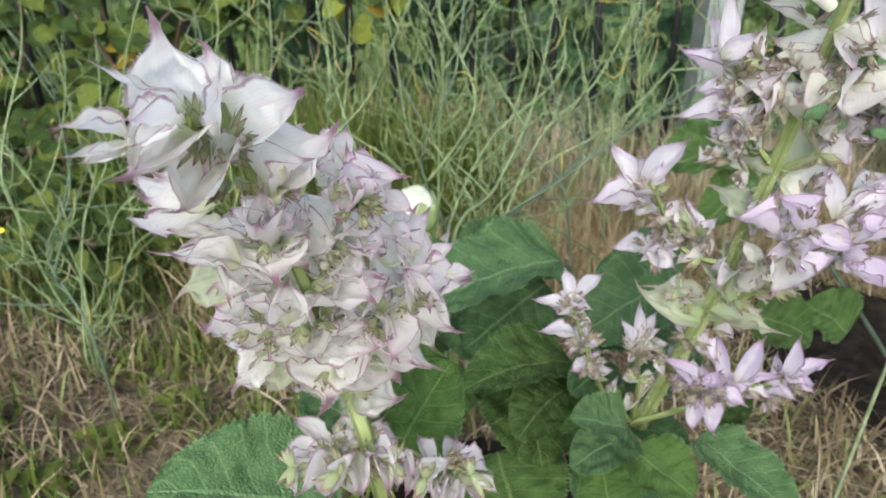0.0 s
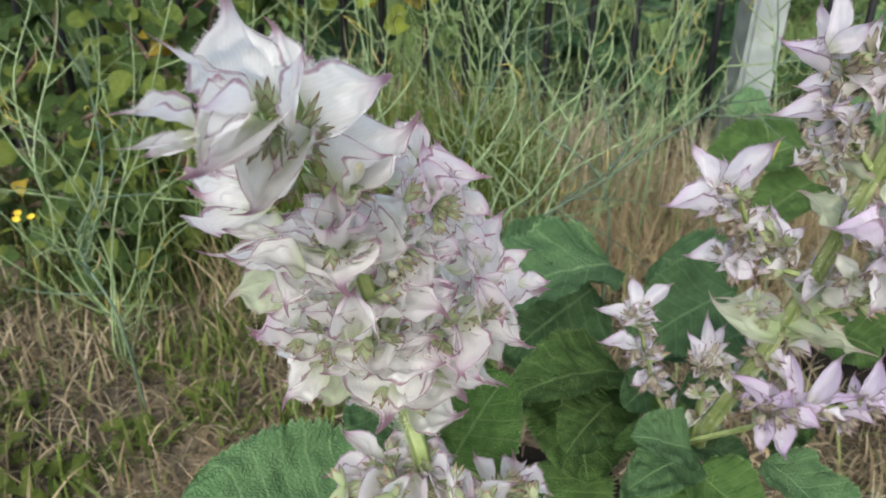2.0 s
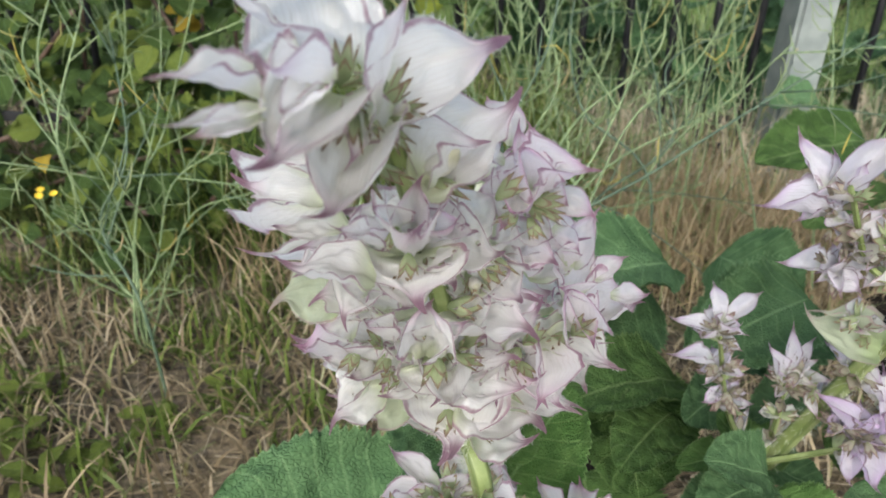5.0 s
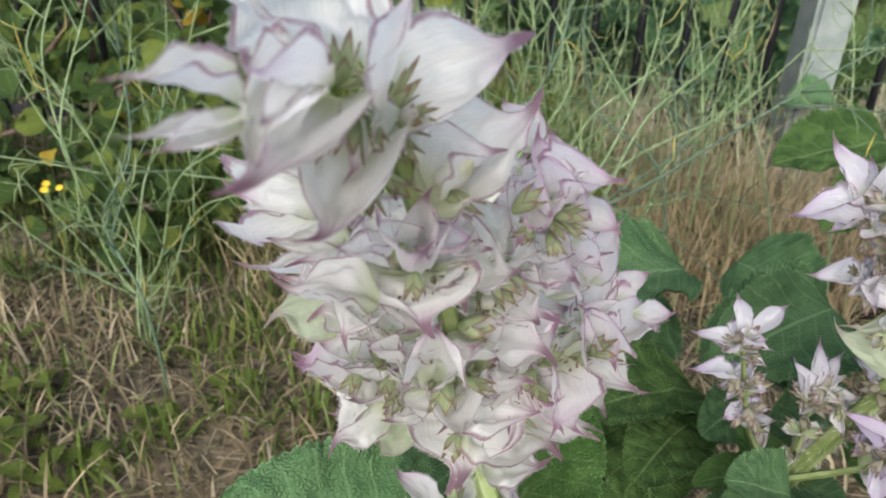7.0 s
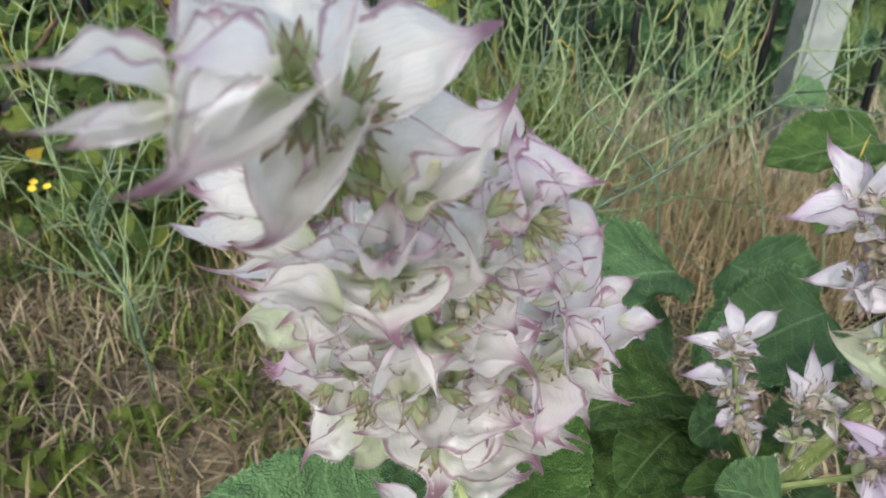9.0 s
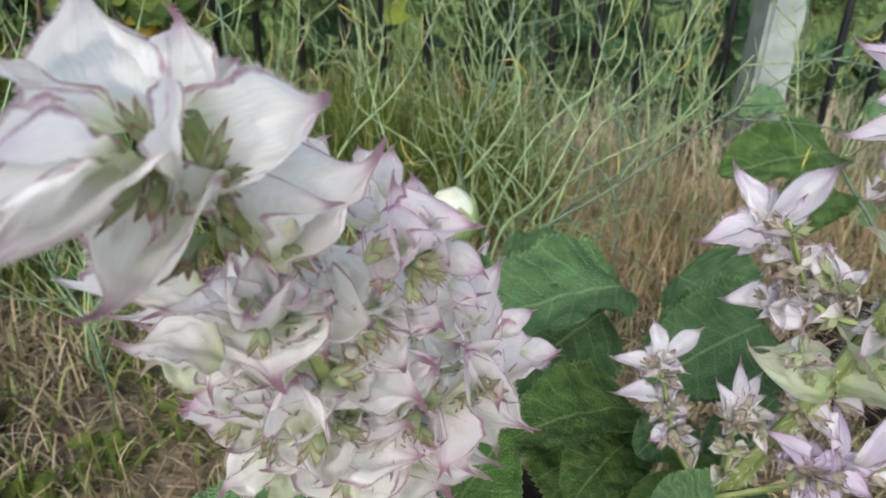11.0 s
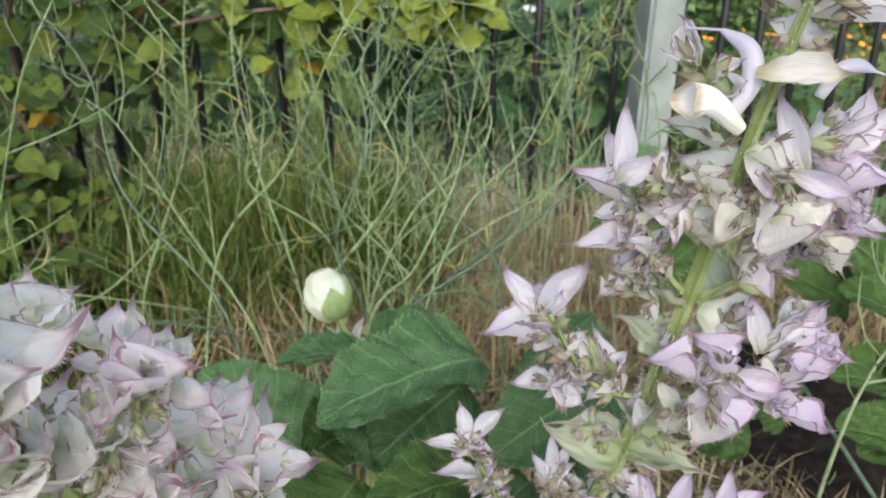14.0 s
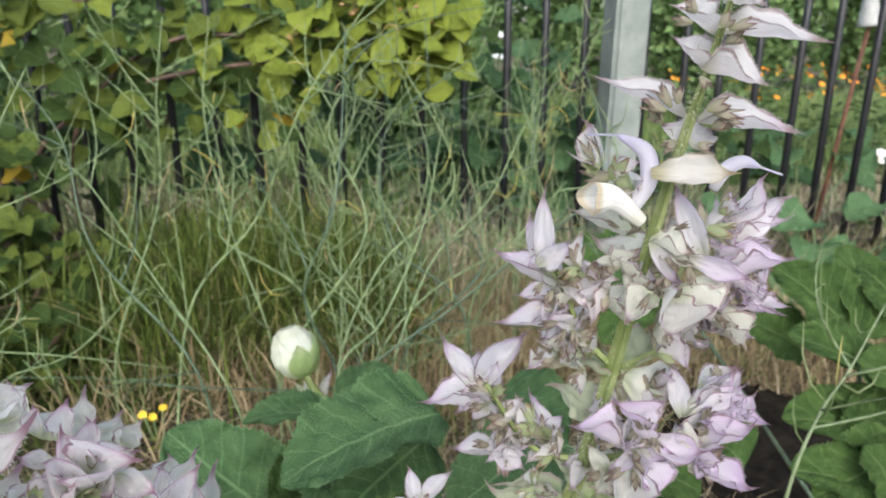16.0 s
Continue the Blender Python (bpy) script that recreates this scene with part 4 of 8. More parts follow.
bract(sage_front, (-0.0824, 0.2996, 0.6219), (-0.0789, 0.28, 0.6103), (-0, -0.27, 0.96), 0.03726, "white")
bract(sage_front, (-0.0571, 0.3271, 0.6128), (-0.0122, 0.3453, 0.6125), (-0.18, -0.61, 0.83), 0.01928, "white")
bract(sage_front, (-0.0592, 0.3236, 0.6118), (-0.029, 0.3341, 0.5988), (-0.18, -0.55, 0.86), 0.02385, "white")
bract(sage_front, (-0.0638, 0.3237, 0.6011), (-0.031, 0.3296, 0.59), (-0.09, -0.47, 0.88), 0.02644, "white")
bract(sage_front, (-0.0935, 0.3169, 0.6044), (-0.1384, 0.3167, 0.6068), (0.07, -0.53, 0.86), 0.01392, "white")
bract(sage_front, (-0.0947, 0.3286, 0.5916), (-0.1311, 0.3325, 0.5834), (0.13, -0.7, 0.72), 0.02983, "white")
bract(sage_front, (-0.0908, 0.3267, 0.5873), (-0.1186, 0.3364, 0.5731), (0.12, -0.6, 0.84), 0.02264, "white")
bract(sage_front, (-0.064, 0.3229, 0.622), (-0.0509, 0.3237, 0.6392), (-0.16, -0.83, 0.6), 0.02486, "white")
bract(sage_front, (-0.0714, 0.33, 0.5807), (-0.0438, 0.3337, 0.5742), (-0.09, -0.47, 0.88), 0.02259, "white")
bract(sage_front, (-0.0758, 0.3065, 0.5745), (-0.0759, 0.2904, 0.6084), (0.04, -0.84, 0.56), 0.02219, "petal")
bract(sage_front, (-0.0868, 0.3069, 0.5798), (-0.0988, 0.2945, 0.5976), (0.2, -0.23, 0.89), 0.009007, "petal")
bract(sage_front, (-0.0717, 0.3077, 0.5759), (-0.0608, 0.2998, 0.5973), (-0.27, -0.79, 0.69), 0.01363, "petal")
bract(sage_front, (-0.0812, 0.3077, 0.574), (-0.0883, 0.2995, 0.5932), (0.33, -0.76, 0.7), 0.01373, "petal")
bract(sage_front, (-0.0562, 0.3123, 0.6021), (-0.0454, 0.3037, 0.6181), (-0.27, -0.79, 0.69), 0.01329, "petal")
bract(sage_front, (-0.1008, 0.3155, 0.5929), (-0.1098, 0.3067, 0.6075), (0.33, -0.76, 0.7), 0.01376, "petal")
bract(sage_front, (-0.0584, 0.319, 0.5821), (-0.0527, 0.3089, 0.604), (-0.17, -0.79, 0.69), 0.013, "petal")
bract(sage_front, (-0.0939, 0.3153, 0.5866), (-0.0973, 0.3057, 0.6048), (0.23, -0.76, 0.7), 0.01289, "petal")
bract(sage_front, (-0.1079, 0.3294, 0.5492), (-0.1226, 0.3266, 0.5564), (0.22, -0.63, 0.75), 0.0145, "petal")
bract(sage_front, (-0.0839, 0.3252, 0.5441), (-0.0848, 0.316, 0.5685), (0.04, -0.82, 0.61), 0.01757, "petal")
bract(sage_front, (-0.0558, 0.3291, 0.5524), (-0.0435, 0.3241, 0.5684), (-0.17, -0.79, 0.69), 0.01517, "petal")
bract(sage_front, (-0.1086, 0.3244, 0.5676), (-0.1221, 0.3205, 0.5779), (0.22, -0.59, 0.84), 0.01239, "petal")
bract(sage_front, (-0.0441, 0.3316, 0.5812), (-0.0314, 0.3279, 0.5951), (-0.28, -0.66, 0.74), 0.01372, "blush")
bract(sage_front, (-0.109, 0.3478, 0.5458), (-0.145, 0.3527, 0.5458), (0.07, -0.57, 0.82), 0.02394, "white")
bract(sage_front, (-0.1003, 0.3452, 0.5437), (-0.1271, 0.3619, 0.5048), (0.22, -0.54, 0.82), 0.02591, "white")
bract(sage_front, (-0.1071, 0.3503, 0.5349), (-0.1227, 0.3575, 0.5113), (0.22, -0.63, 0.75), 0.02309, "white")
bract(sage_front, (-0.0613, 0.3329, 0.5603), (-0.0389, 0.3326, 0.5669), (-0.09, -0.47, 0.88), 0.0205, "white")
bract(sage_front, (-0.0662, 0.3299, 0.5574), (-0.0479, 0.3255, 0.5523), (-0.09, -0.47, 0.88), 0.02302, "white")
bract(sage_front, (-0.0328, 0.3516, 0.5641), (-0.0567, 0.3431, 0.5634), (0.21, -0.46, 0.89), 0.01601, "white")
bract(sage_front, (-0.0755, 0.3209, 0.5628), (-0.0688, 0.3078, 0.5505), (0, -0.34, 0.93), 0.03441, "white")
bract(sage_front, (-0.0836, 0.3248, 0.5568), (-0.0978, 0.3193, 0.5482), (0.21, -0.46, 0.89), 0.02283, "white")
bract(sage_front, (-0.0804, 0.351, 0.5223), (-0.1203, 0.3588, 0.5051), (0.12, -0.57, 0.82), 0.02921, "white")
bract(sage_front, (-0.0562, 0.3462, 0.5357), (-0.0377, 0.3566, 0.5065), (-0.08, -0.58, 0.82), 0.03419, "white")
bract(sage_front, (-0.0434, 0.3603, 0.5231), (0.0016, 0.3738, 0.5024), (-0.09, -0.47, 0.88), 0.01791, "white")
bract(sage_front, (-0.0452, 0.3581, 0.5331), (-0.016, 0.3615, 0.5256), (-0.08, -0.56, 0.81), 0.02589, "white")
bract(sage_front, (-0.0365, 0.3605, 0.5852), (-0.016, 0.375, 0.5928), (-0.17, -0.74, 0.67), 0.02589, "white")
bract(sage_front, (-0.0412, 0.3564, 0.5718), (-0.0201, 0.3728, 0.5718), (-0.18, -0.66, 0.74), 0.02625, "white")
bract(sage_front, (-0.0373, 0.3627, 0.5474), (-0.0169, 0.3753, 0.5284), (-0.08, -0.58, 0.82), 0.02623, "white")
bract(sage_front, (-0.0448, 0.3533, 0.5942), (-0.0367, 0.3584, 0.615), (-0.06, -0.82, 0.6), 0.02717, "white")
bract(sage_front, (-0.0462, 0.3557, 0.5594), (-0.0281, 0.3674, 0.5616), (-0.08, -0.65, 0.74), 0.02643, "white")
bract(sage_front, (-0.0252, 0.368, 0.5597), (-0.0333, 0.377, 0.5817), (0.04, -0.82, 0.61), 0.02543, "white")
bract(sage_front, (-0.0421, 0.3262, 0.6323), (-0.0217, 0.3332, 0.6466), (-0.19, -0.49, 0.87), 0.02, "white")
bract(sage_front, (-0.0451, 0.3195, 0.6347), (-0.0494, 0.3036, 0.6313), (0.09, -0.13, 0.94), 0.017, "petal")
bract(sage_front, (-0.0907, 0.2791, 0.6211), (-0.1241, 0.2766, 0.6251), (0.09, -0.13, 0.94), 0.021, "white")
calyx(sage_front, (-0.0402, 0.3112, 0.633), (-0.0366, 0.3043, 0.627), 0.0092)
calyx(sage_front, (-0.045, 0.3101, 0.6359), (-0.0496, 0.3039, 0.6321), 0.0092)
calyx(sage_front, (-0.0366, 0.3145, 0.6352), (-0.0276, 0.3098, 0.6339), 0.0092)
bract(sage_front, (-0.0634, 0.3508, 0.5411), (-0.0649, 0.321, 0.5052), (0, -0.7, 0.69), 0.044, "white")
bract(sage_front, (-0.0137, 0.3794, 0.5568), (-0.0127, 0.4013, 0.5945), (-0.1, -0.84, 0.58), 0.019, "white")
bract(sage_front, (-0.0135, 0.3736, 0.5559), (0.0138, 0.3597, 0.5742), (-0.1, -0.23, 0.97), 0.023, "white")
bract(sage_front, (-0.015, 0.3698, 0.5598), (-0.0234, 0.3565, 0.5794), (0.2, -0.36, 0.92), 0.02, "white")
bract(sage_front, (-0.0167, 0.3644, 0.5472), (0.0112, 0.3466, 0.544), (-0.2, -0.23, 0.97), 0.02, "white")
bract(sage_front, (-0.0202, 0.3644, 0.5472), (-0.003, 0.3427, 0.5349), (-0.1, -0.14, 0.93), 0.02, "white")
bract(sage_front, (-0.0277, 0.3512, 0.5545), (0.0052, 0.3478, 0.5594), (0, 0.12, 1.04), 0.011, "white")
bract(sage_front, (-0.028, 0.3516, 0.5429), (-0.0159, 0.3351, 0.5301), (0, -0.23, 0.97), 0.022, "white")
bract(sage_front, (-0.0227, 0.367, 0.5908), (-0.0165, 0.3869, 0.6116), (-0.2, -0.84, 0.58), 0.016, "white")
bract(sage_front, (-0.0302, 0.3827, 0.5951), (-0.0308, 0.3914, 0.606), (-0.08, -0.89, 0.49), 0.016, "white")
calyx(sage_front, (-0.0807, 0.287, 0.6279), (-0.0796, 0.2784, 0.6235), 0.0095)
calyx(sage_front, (-0.0997, 0.304, 0.6191), (-0.1007, 0.2964, 0.6172), 0.0095)
calyx(sage_front, (-0.0964, 0.3042, 0.6191), (-0.0932, 0.2973, 0.6182), 0.0095)
calyx(sage_front, (-0.0735, 0.3037, 0.6204), (-0.0684, 0.2978, 0.6213), 0.0095)
calyx(sage_front, (-0.0546, 0.3199, 0.6162), (-0.0485, 0.3115, 0.6118), 0.0095)
calyx(sage_front, (-0.0534, 0.3194, 0.6178), (-0.0503, 0.3097, 0.611), 0.0095)
calyx(sage_front, (-0.0567, 0.3217, 0.6076), (-0.0525, 0.3127, 0.6023), 0.0095)
calyx(sage_front, (-0.059, 0.3228, 0.6044), (-0.06, 0.3135, 0.5989), 0.0095)
calyx(sage_front, (-0.0391, 0.3365, 0.63), (-0.0355, 0.33, 0.6299), 0.0095)
calyx(sage_front, (-0.0411, 0.3389, 0.6239), (-0.0427, 0.3312, 0.6217), 0.0095)
calyx(sage_front, (-0.1006, 0.3344, 0.5587), (-0.1035, 0.3274, 0.5582), 0.0095)
calyx(sage_front, (-0.1054, 0.3384, 0.5559), (-0.1104, 0.3335, 0.5601), 0.0095)
calyx(sage_front, (-0.0748, 0.3143, 0.5715), (-0.0745, 0.306, 0.5679), 0.0095)
calyx(sage_front, (-0.0737, 0.3156, 0.5722), (-0.0691, 0.3079, 0.5696), 0.0095)
calyx(sage_front, (-0.0633, 0.3219, 0.5716), (-0.0568, 0.3165, 0.5734), 0.0095)
calyx(sage_front, (-0.0425, 0.3499, 0.5389), (-0.0412, 0.3428, 0.5378), 0.0095)
calyx(sage_front, (-0.037, 0.3502, 0.539), (-0.0321, 0.3447, 0.5408), 0.0095)
calyx(sage_front, (-0.1124, 0.3475, 0.5298), (-0.1156, 0.3407, 0.5298), 0.0095)
calyx(sage_front, (-0.0928, 0.3321, 0.5419), (-0.0941, 0.325, 0.541), 0.0095)
calyx(sage_front, (-0.0907, 0.3027, 0.6201), (-0.0861, 0.2953, 0.6179), 0.0095)
calyx(sage_front, (-0.068, 0.3193, 0.5701), (-0.063, 0.3126, 0.5695), 0.0095)
# crown of the spike
bract(sage_front, (-0.1013, 0.28, 0.6892), (-0.1043, 0.262, 0.7304), (-0.06, -0.86, 0.51), 0.0330, "white", 6)
bract(sage_front, (-0.1003, 0.291, 0.6889), (-0.1019, 0.308, 0.7169), (-0.06, -0.80, 0.59), 0.0240, "white", 3)
bract(sage_front, (-0.0999, 0.262, 0.6943), (-0.1211, 0.235, 0.7194), (0.22, -0.05, 0.97), 0.0138, "white", 3)
bract(sage_front, (-0.0891, 0.264, 0.6762), (-0.0736, 0.232, 0.7207), (-0.83, -0.47, 0.31), 0.0097, "petal", 3)
bract(sage_front, (-0.1014, 0.291, 0.6862), (-0.09, 0.327, 0.7001), (-0.06, -0.80, 0.59), 0.0244, "white", 6)
bract(sage_front, (-0.0931, 0.284, 0.6742), (-0.0501, 0.268, 0.7039), (-0.10, -0.71, 0.69), 0.0359, "white", 9)
bract(sage_front, (-0.0773, 0.287, 0.6505), (-0.0437, 0.302, 0.6809), (-0.19, -0.71, 0.68), 0.0346, "white", 1)
bract(sage_front, (-0.0751, 0.285, 0.6523), (-0.0567, 0.29, 0.6691), (-0.15, -0.62, 0.77), 0.0208, "petal", 2)
bract(sage_front, (-0.0987, 0.268, 0.685), (-0.0976, 0.192, 0.6833), (0.34, -0.51, 0.79), 0.0244, "white", 4)
bract(sage_front, (-0.095, 0.25, 0.6884), (-0.099, 0.205, 0.6841), (0.62, -0.60, 0.51), 0.0123, "petal", 0)
bract(sage_front, (-0.1059, 0.228, 0.6918), (-0.1249, 0.212, 0.6999), (0.11, -0.30, 0.95), 0.0092, "white", 8)
bract(sage_front, (-0.1043, 0.225, 0.6905), (-0.1192, 0.2, 0.6923), (0.19, -0.06, 0.98), 0.0055, "white", 9)
bract(sage_front, (-0.1041, 0.222, 0.6893), (-0.1142, 0.205, 0.6892), (0.22, -0.56, 0.80), 0.0065, "petal", 6)
bract(sage_front, (-0.0955, 0.25, 0.6914), (-0.1011, 0.208, 0.704), (-0.01, 0.10, 0.99), 0.0100, "petal", 4)
bract(sage_front, (-0.0961, 0.246, 0.6908), (-0.0954, 0.2, 0.696), (0.28, -0.05, 0.96), 0.0078, "petal", 7)
bract(sage_front, (-0.0938, 0.278, 0.6721), (-0.0933, 0.222, 0.6636), (0.11, -0.36, 0.93), 0.0264, "white", 5)
bract(sage_front, (-0.0839, 0.274, 0.6789), (-0.0931, 0.25, 0.6693), (-0.32, -0.71, 0.62), 0.0100, "petal", 8)
bract(sage_front, (-0.1064, 0.302, 0.6449), (-0.1504, 0.315, 0.6373), (0.17, -0.64, 0.75), 0.0268, "white", 0)
bract(sage_front, (-0.1074, 0.305, 0.6393), (-0.1427, 0.32, 0.6161), (0.20, -0.54, 0.82), 0.0233, "petal", 2)
bract(sage_front, (-0.1044, 0.306, 0.6588), (-0.1304, 0.29, 0.6576), (0.16, -0.61, 0.78), 0.0220, "white", 10)
calyx(sage_front, (-0.0977, 0.271, 0.686), (-0.0928, 0.252, 0.7012), 0.0101)
calyx(sage_front, (-0.0961, 0.255, 0.6904), (-0.0972, 0.238, 0.6998), 0.0076)
calyx(sage_front, (-0.0964, 0.266, 0.6872), (-0.0851, 0.248, 0.694), 0.0080)
calyx(sage_front, (-0.0891, 0.278, 0.6777), (-0.0779, 0.268, 0.6914), 0.0119)
calyx(sage_front, (-0.0882, 0.278, 0.6765), (-0.0733, 0.266, 0.6812), 0.0115)
calyx(sage_front, (-0.0874, 0.278, 0.6742), (-0.0778, 0.264, 0.6705), 0.0106)
calyx(sage_front, (-0.0939, 0.266, 0.6823), (-0.093, 0.252, 0.6728), 0.0108)
calyx(sage_front, (-0.0973, 0.266, 0.6813), (-0.0963, 0.236, 0.6796), 0.0090)
calyx(sage_front, (-0.0901, 0.266, 0.6807), (-0.0847, 0.252, 0.6775), 0.0077)
calyx(sage_front, (-0.0966, 0.284, 0.6598), (-0.0887, 0.256, 0.6583), 0.0117)
calyx(sage_front, (-0.0916, 0.282, 0.6587), (-0.095, 0.256, 0.6593), 0.0111)
calyx(sage_front, (-0.0958, 0.266, 0.6847), (-0.0877, 0.251, 0.6845), 0.0072)
calyx(sage_front, (-0.0788, 0.299, 0.6556), (-0.0676, 0.29, 0.6658), 0.0108)
calyx(sage_front, (-0.0788, 0.299, 0.6545), (-0.0817, 0.29, 0.6647), 0.0092)
calyx(sage_front, (-0.0761, 0.293, 0.6535), (-0.0609, 0.272, 0.6547), 0.0117)
calyx(sage_front, (-0.0912, 0.29, 0.658), (-0.0806, 0.274, 0.657), 0.0104)
add("flower_bud", CREAM_BUDS[0], None, sage_front, placed((-0.0757, 0.29, 0.6566), (-0.0616, 0.268, 0.6666), (0, -0.6, 0.8), 0.0185))
add("flower_bud", CREAM_BUDS[0], None, sage_front, placed((-0.0839, 0.274, 0.6784), (-0.0769, 0.264, 0.6811), (0, -0.6, 0.8), 0.0108))
for base, tip, size in (((-0.0752, 0.303, 0.6542), (-0.0651, 0.296, 0.6647), 0.0105),
                        ((-0.0747, 0.303, 0.6522), (-0.0639, 0.296, 0.6579), 0.0105),
                        ((-0.0761, 0.303, 0.649), (-0.071, 0.296, 0.6458), 0.0105),
                        ((-0.0524, 0.302, 0.6435), (-0.0452, 0.295, 0.654), 0.0105),
                        ((-0.0398, 0.325, 0.6429), (-0.0348, 0.317, 0.653), 0.01),
                        ((-0.0391, 0.325, 0.6396), (-0.0324, 0.317, 0.6409), 0.01)):
    calyx(sage_front, base, tip, size)
# whorl under the crown
bract(sage_front, (-0.0816, 0.304, 0.6247), (-0.0766, 0.272, 0.6616), (0.04, -0.86, 0.51), 0.0129, "blush", 0)
bract(sage_front, (-0.0799, 0.304, 0.6259), (-0.0646, 0.278, 0.6587), (-0.49, -0.74, 0.45), 0.0087, "blush", 4)
bract(sage_front, (-0.0853, 0.304, 0.6257), (-0.1024, 0.268, 0.6435), (0.11, -0.20, 0.97), 0.0091, "blush", 7)
bract(sage_front, (-0.0844, 0.292, 0.6322), (-0.0895, 0.27, 0.653), (0.56, -0.69, 0.45), 0.0096, "petal", 4)
bract(sage_front, (-0.0814, 0.302, 0.6209), (-0.0755, 0.255, 0.6533), (-0.03, 0.61, 0.79), 0.0191, "petal", 1)
bract(sage_front, (-0.0788, 0.304, 0.6248), (-0.0628, 0.275, 0.6482), (-0.36, -0.52, 0.77), 0.0100, "blush", 1)
bract(sage_front, (-0.0854, 0.314, 0.6151), (-0.0795, 0.28, 0.6078), (0.02, -0.37, 0.93), 0.0353, "white", 5)
bract(sage_front, (-0.0813, 0.314, 0.6178), (-0.0557, 0.285, 0.6386), (-0.16, -0.40, 0.90), 0.0210, "white", 2)
bract(sage_front, (-0.0794, 0.317, 0.614), (-0.0622, 0.3, 0.6083), (-0.16, -0.34, 0.93), 0.0222, "white", 0)
bract(sage_front, (-0.1003, 0.317, 0.6105), (-0.1258, 0.304, 0.6215), (0.20, -0.26, 0.94), 0.0201, "white", 6)
bract(sage_front, (-0.0982, 0.317, 0.6054), (-0.1158, 0.297, 0.6146), (0.20, -0.26, 0.94), 0.0178, "petal", 2)
bract(sage_front, (-0.1106, 0.33, 0.5997), (-0.1552, 0.322, 0.6069), (0.10, 0.03, 0.99), 0.0144, "white", 4)
bract(sage_front, (-0.1108, 0.334, 0.588), (-0.1497, 0.337, 0.5786), (0.14, -0.79, 0.59), 0.0305, "green", 3)
bract(sage_front, (-0.1156, 0.33, 0.5981), (-0.1267, 0.31, 0.605), (0.11, -0.20, 0.97), 0.0142, "petal", 5)
bract(sage_front, (-0.0998, 0.324, 0.5965), (-0.1106, 0.305, 0.5877), (0.12, -0.61, 0.78), 0.0258, "white", 8)
bract(sage_front, (-0.1048, 0.305, 0.6279), (-0.1365, 0.305, 0.6277), (0.11, -0.39, 0.91), 0.0151, "white", 9)
calyx(sage_front, (-0.0843, 0.304, 0.6186), (-0.0826, 0.288, 0.6137), 0.0146)
calyx(sage_front, (-0.0963, 0.307, 0.6179), (-0.0998, 0.294, 0.6187), 0.0101)
calyx(sage_front, (-0.0954, 0.307, 0.6191), (-0.0947, 0.292, 0.6199), 0.0089)
calyx(sage_front, (-0.0915, 0.307, 0.6157), (-0.0921, 0.292, 0.617), 0.0083)
calyx(sage_front, (-0.0727, 0.307, 0.6177), (-0.0673, 0.296, 0.6173), 0.0089)
calyx(sage_front, (-0.0778, 0.304, 0.6201), (-0.0718, 0.292, 0.621), 0.0082)
calyx(sage_front, (-0.0841, 0.285, 0.6384), (-0.0872, 0.284, 0.6312), 0.0074)
# side branch beside the crown
bract(sage_front, (-0.0396, 0.322, 0.6368), (-0.0474, 0.318, 0.6669), (0.23, -0.78, 0.58), 0.0134, "blush", 3)
bract(sage_front, (-0.0384, 0.326, 0.6365), (-0.0411, 0.335, 0.6611), (-0.15, -0.85, 0.50), 0.0148, "blush", 6)
bract(sage_front, (-0.0385, 0.322, 0.6368), (-0.017, 0.318, 0.6521), (-0.16, -0.58, 0.80), 0.0187, "blush", 2)
bract(sage_front, (-0.0411, 0.314, 0.6431), (-0.0466, 0.29, 0.6428), (-0.01, 0.13, 0.99), 0.0173, "blush", 7)
bract(sage_front, (-0.042, 0.318, 0.6405), (-0.0437, 0.3, 0.6647), (0.33, -0.85, 0.41), 0.0145, "blush", 4)
bract(sage_front, (-0.043, 0.318, 0.6381), (-0.0596, 0.318, 0.6451), (0.31, -0.31, 0.90), 0.0131, "blush", 8)
bract(sage_front, (-0.0372, 0.325, 0.6345), (-0.0262, 0.31, 0.6407), (-0.25, -0.40, 0.88), 0.0131, "blush", 6)
calyx(sage_front, (-0.0397, 0.316, 0.6379), (-0.0298, 0.304, 0.6424), 0.0112)
calyx(sage_front, (-0.0407, 0.316, 0.6366), (-0.0356, 0.303, 0.6352), 0.0100)
calyx(sage_front, (-0.044, 0.316, 0.6377), (-0.0486, 0.304, 0.6376), 0.0088)
bract(sage_front, (-0.0465, 0.334, 0.6102), (-0.0288, 0.305, 0.6284), (-0.09, -0.21, 0.97), 0.0204, "white", 10)
bract(sage_front, (-0.05, 0.334, 0.6074), (-0.0266, 0.312, 0.6175), (-0.08, -0.47, 0.88), 0.0208, "blush", 0)
bract(sage_front, (-0.0547, 0.327, 0.613), (-0.0418, 0.298, 0.6348), (-0.16, -0.40, 0.90), 0.0176, "white", 3)
bract(sage_front, (-0.0569, 0.327, 0.6064), (-0.038, 0.305, 0.6019), (-0.15, -0.45, 0.88), 0.0253, "white", 7)
bract(sage_front, (-0.0593, 0.33, 0.6008), (-0.0584, 0.317, 0.5875), (0.03, -0.52, 0.86), 0.0287, "white", 1)
calyx(sage_front, (-0.0532, 0.317, 0.6152), (-0.0462, 0.302, 0.6134), 0.0110)
calyx(sage_front, (-0.0589, 0.317, 0.6124), (-0.0489, 0.302, 0.6109), 0.0111)
calyx(sage_front, (-0.0622, 0.317, 0.6071), (-0.058, 0.304, 0.6064), 0.0099)
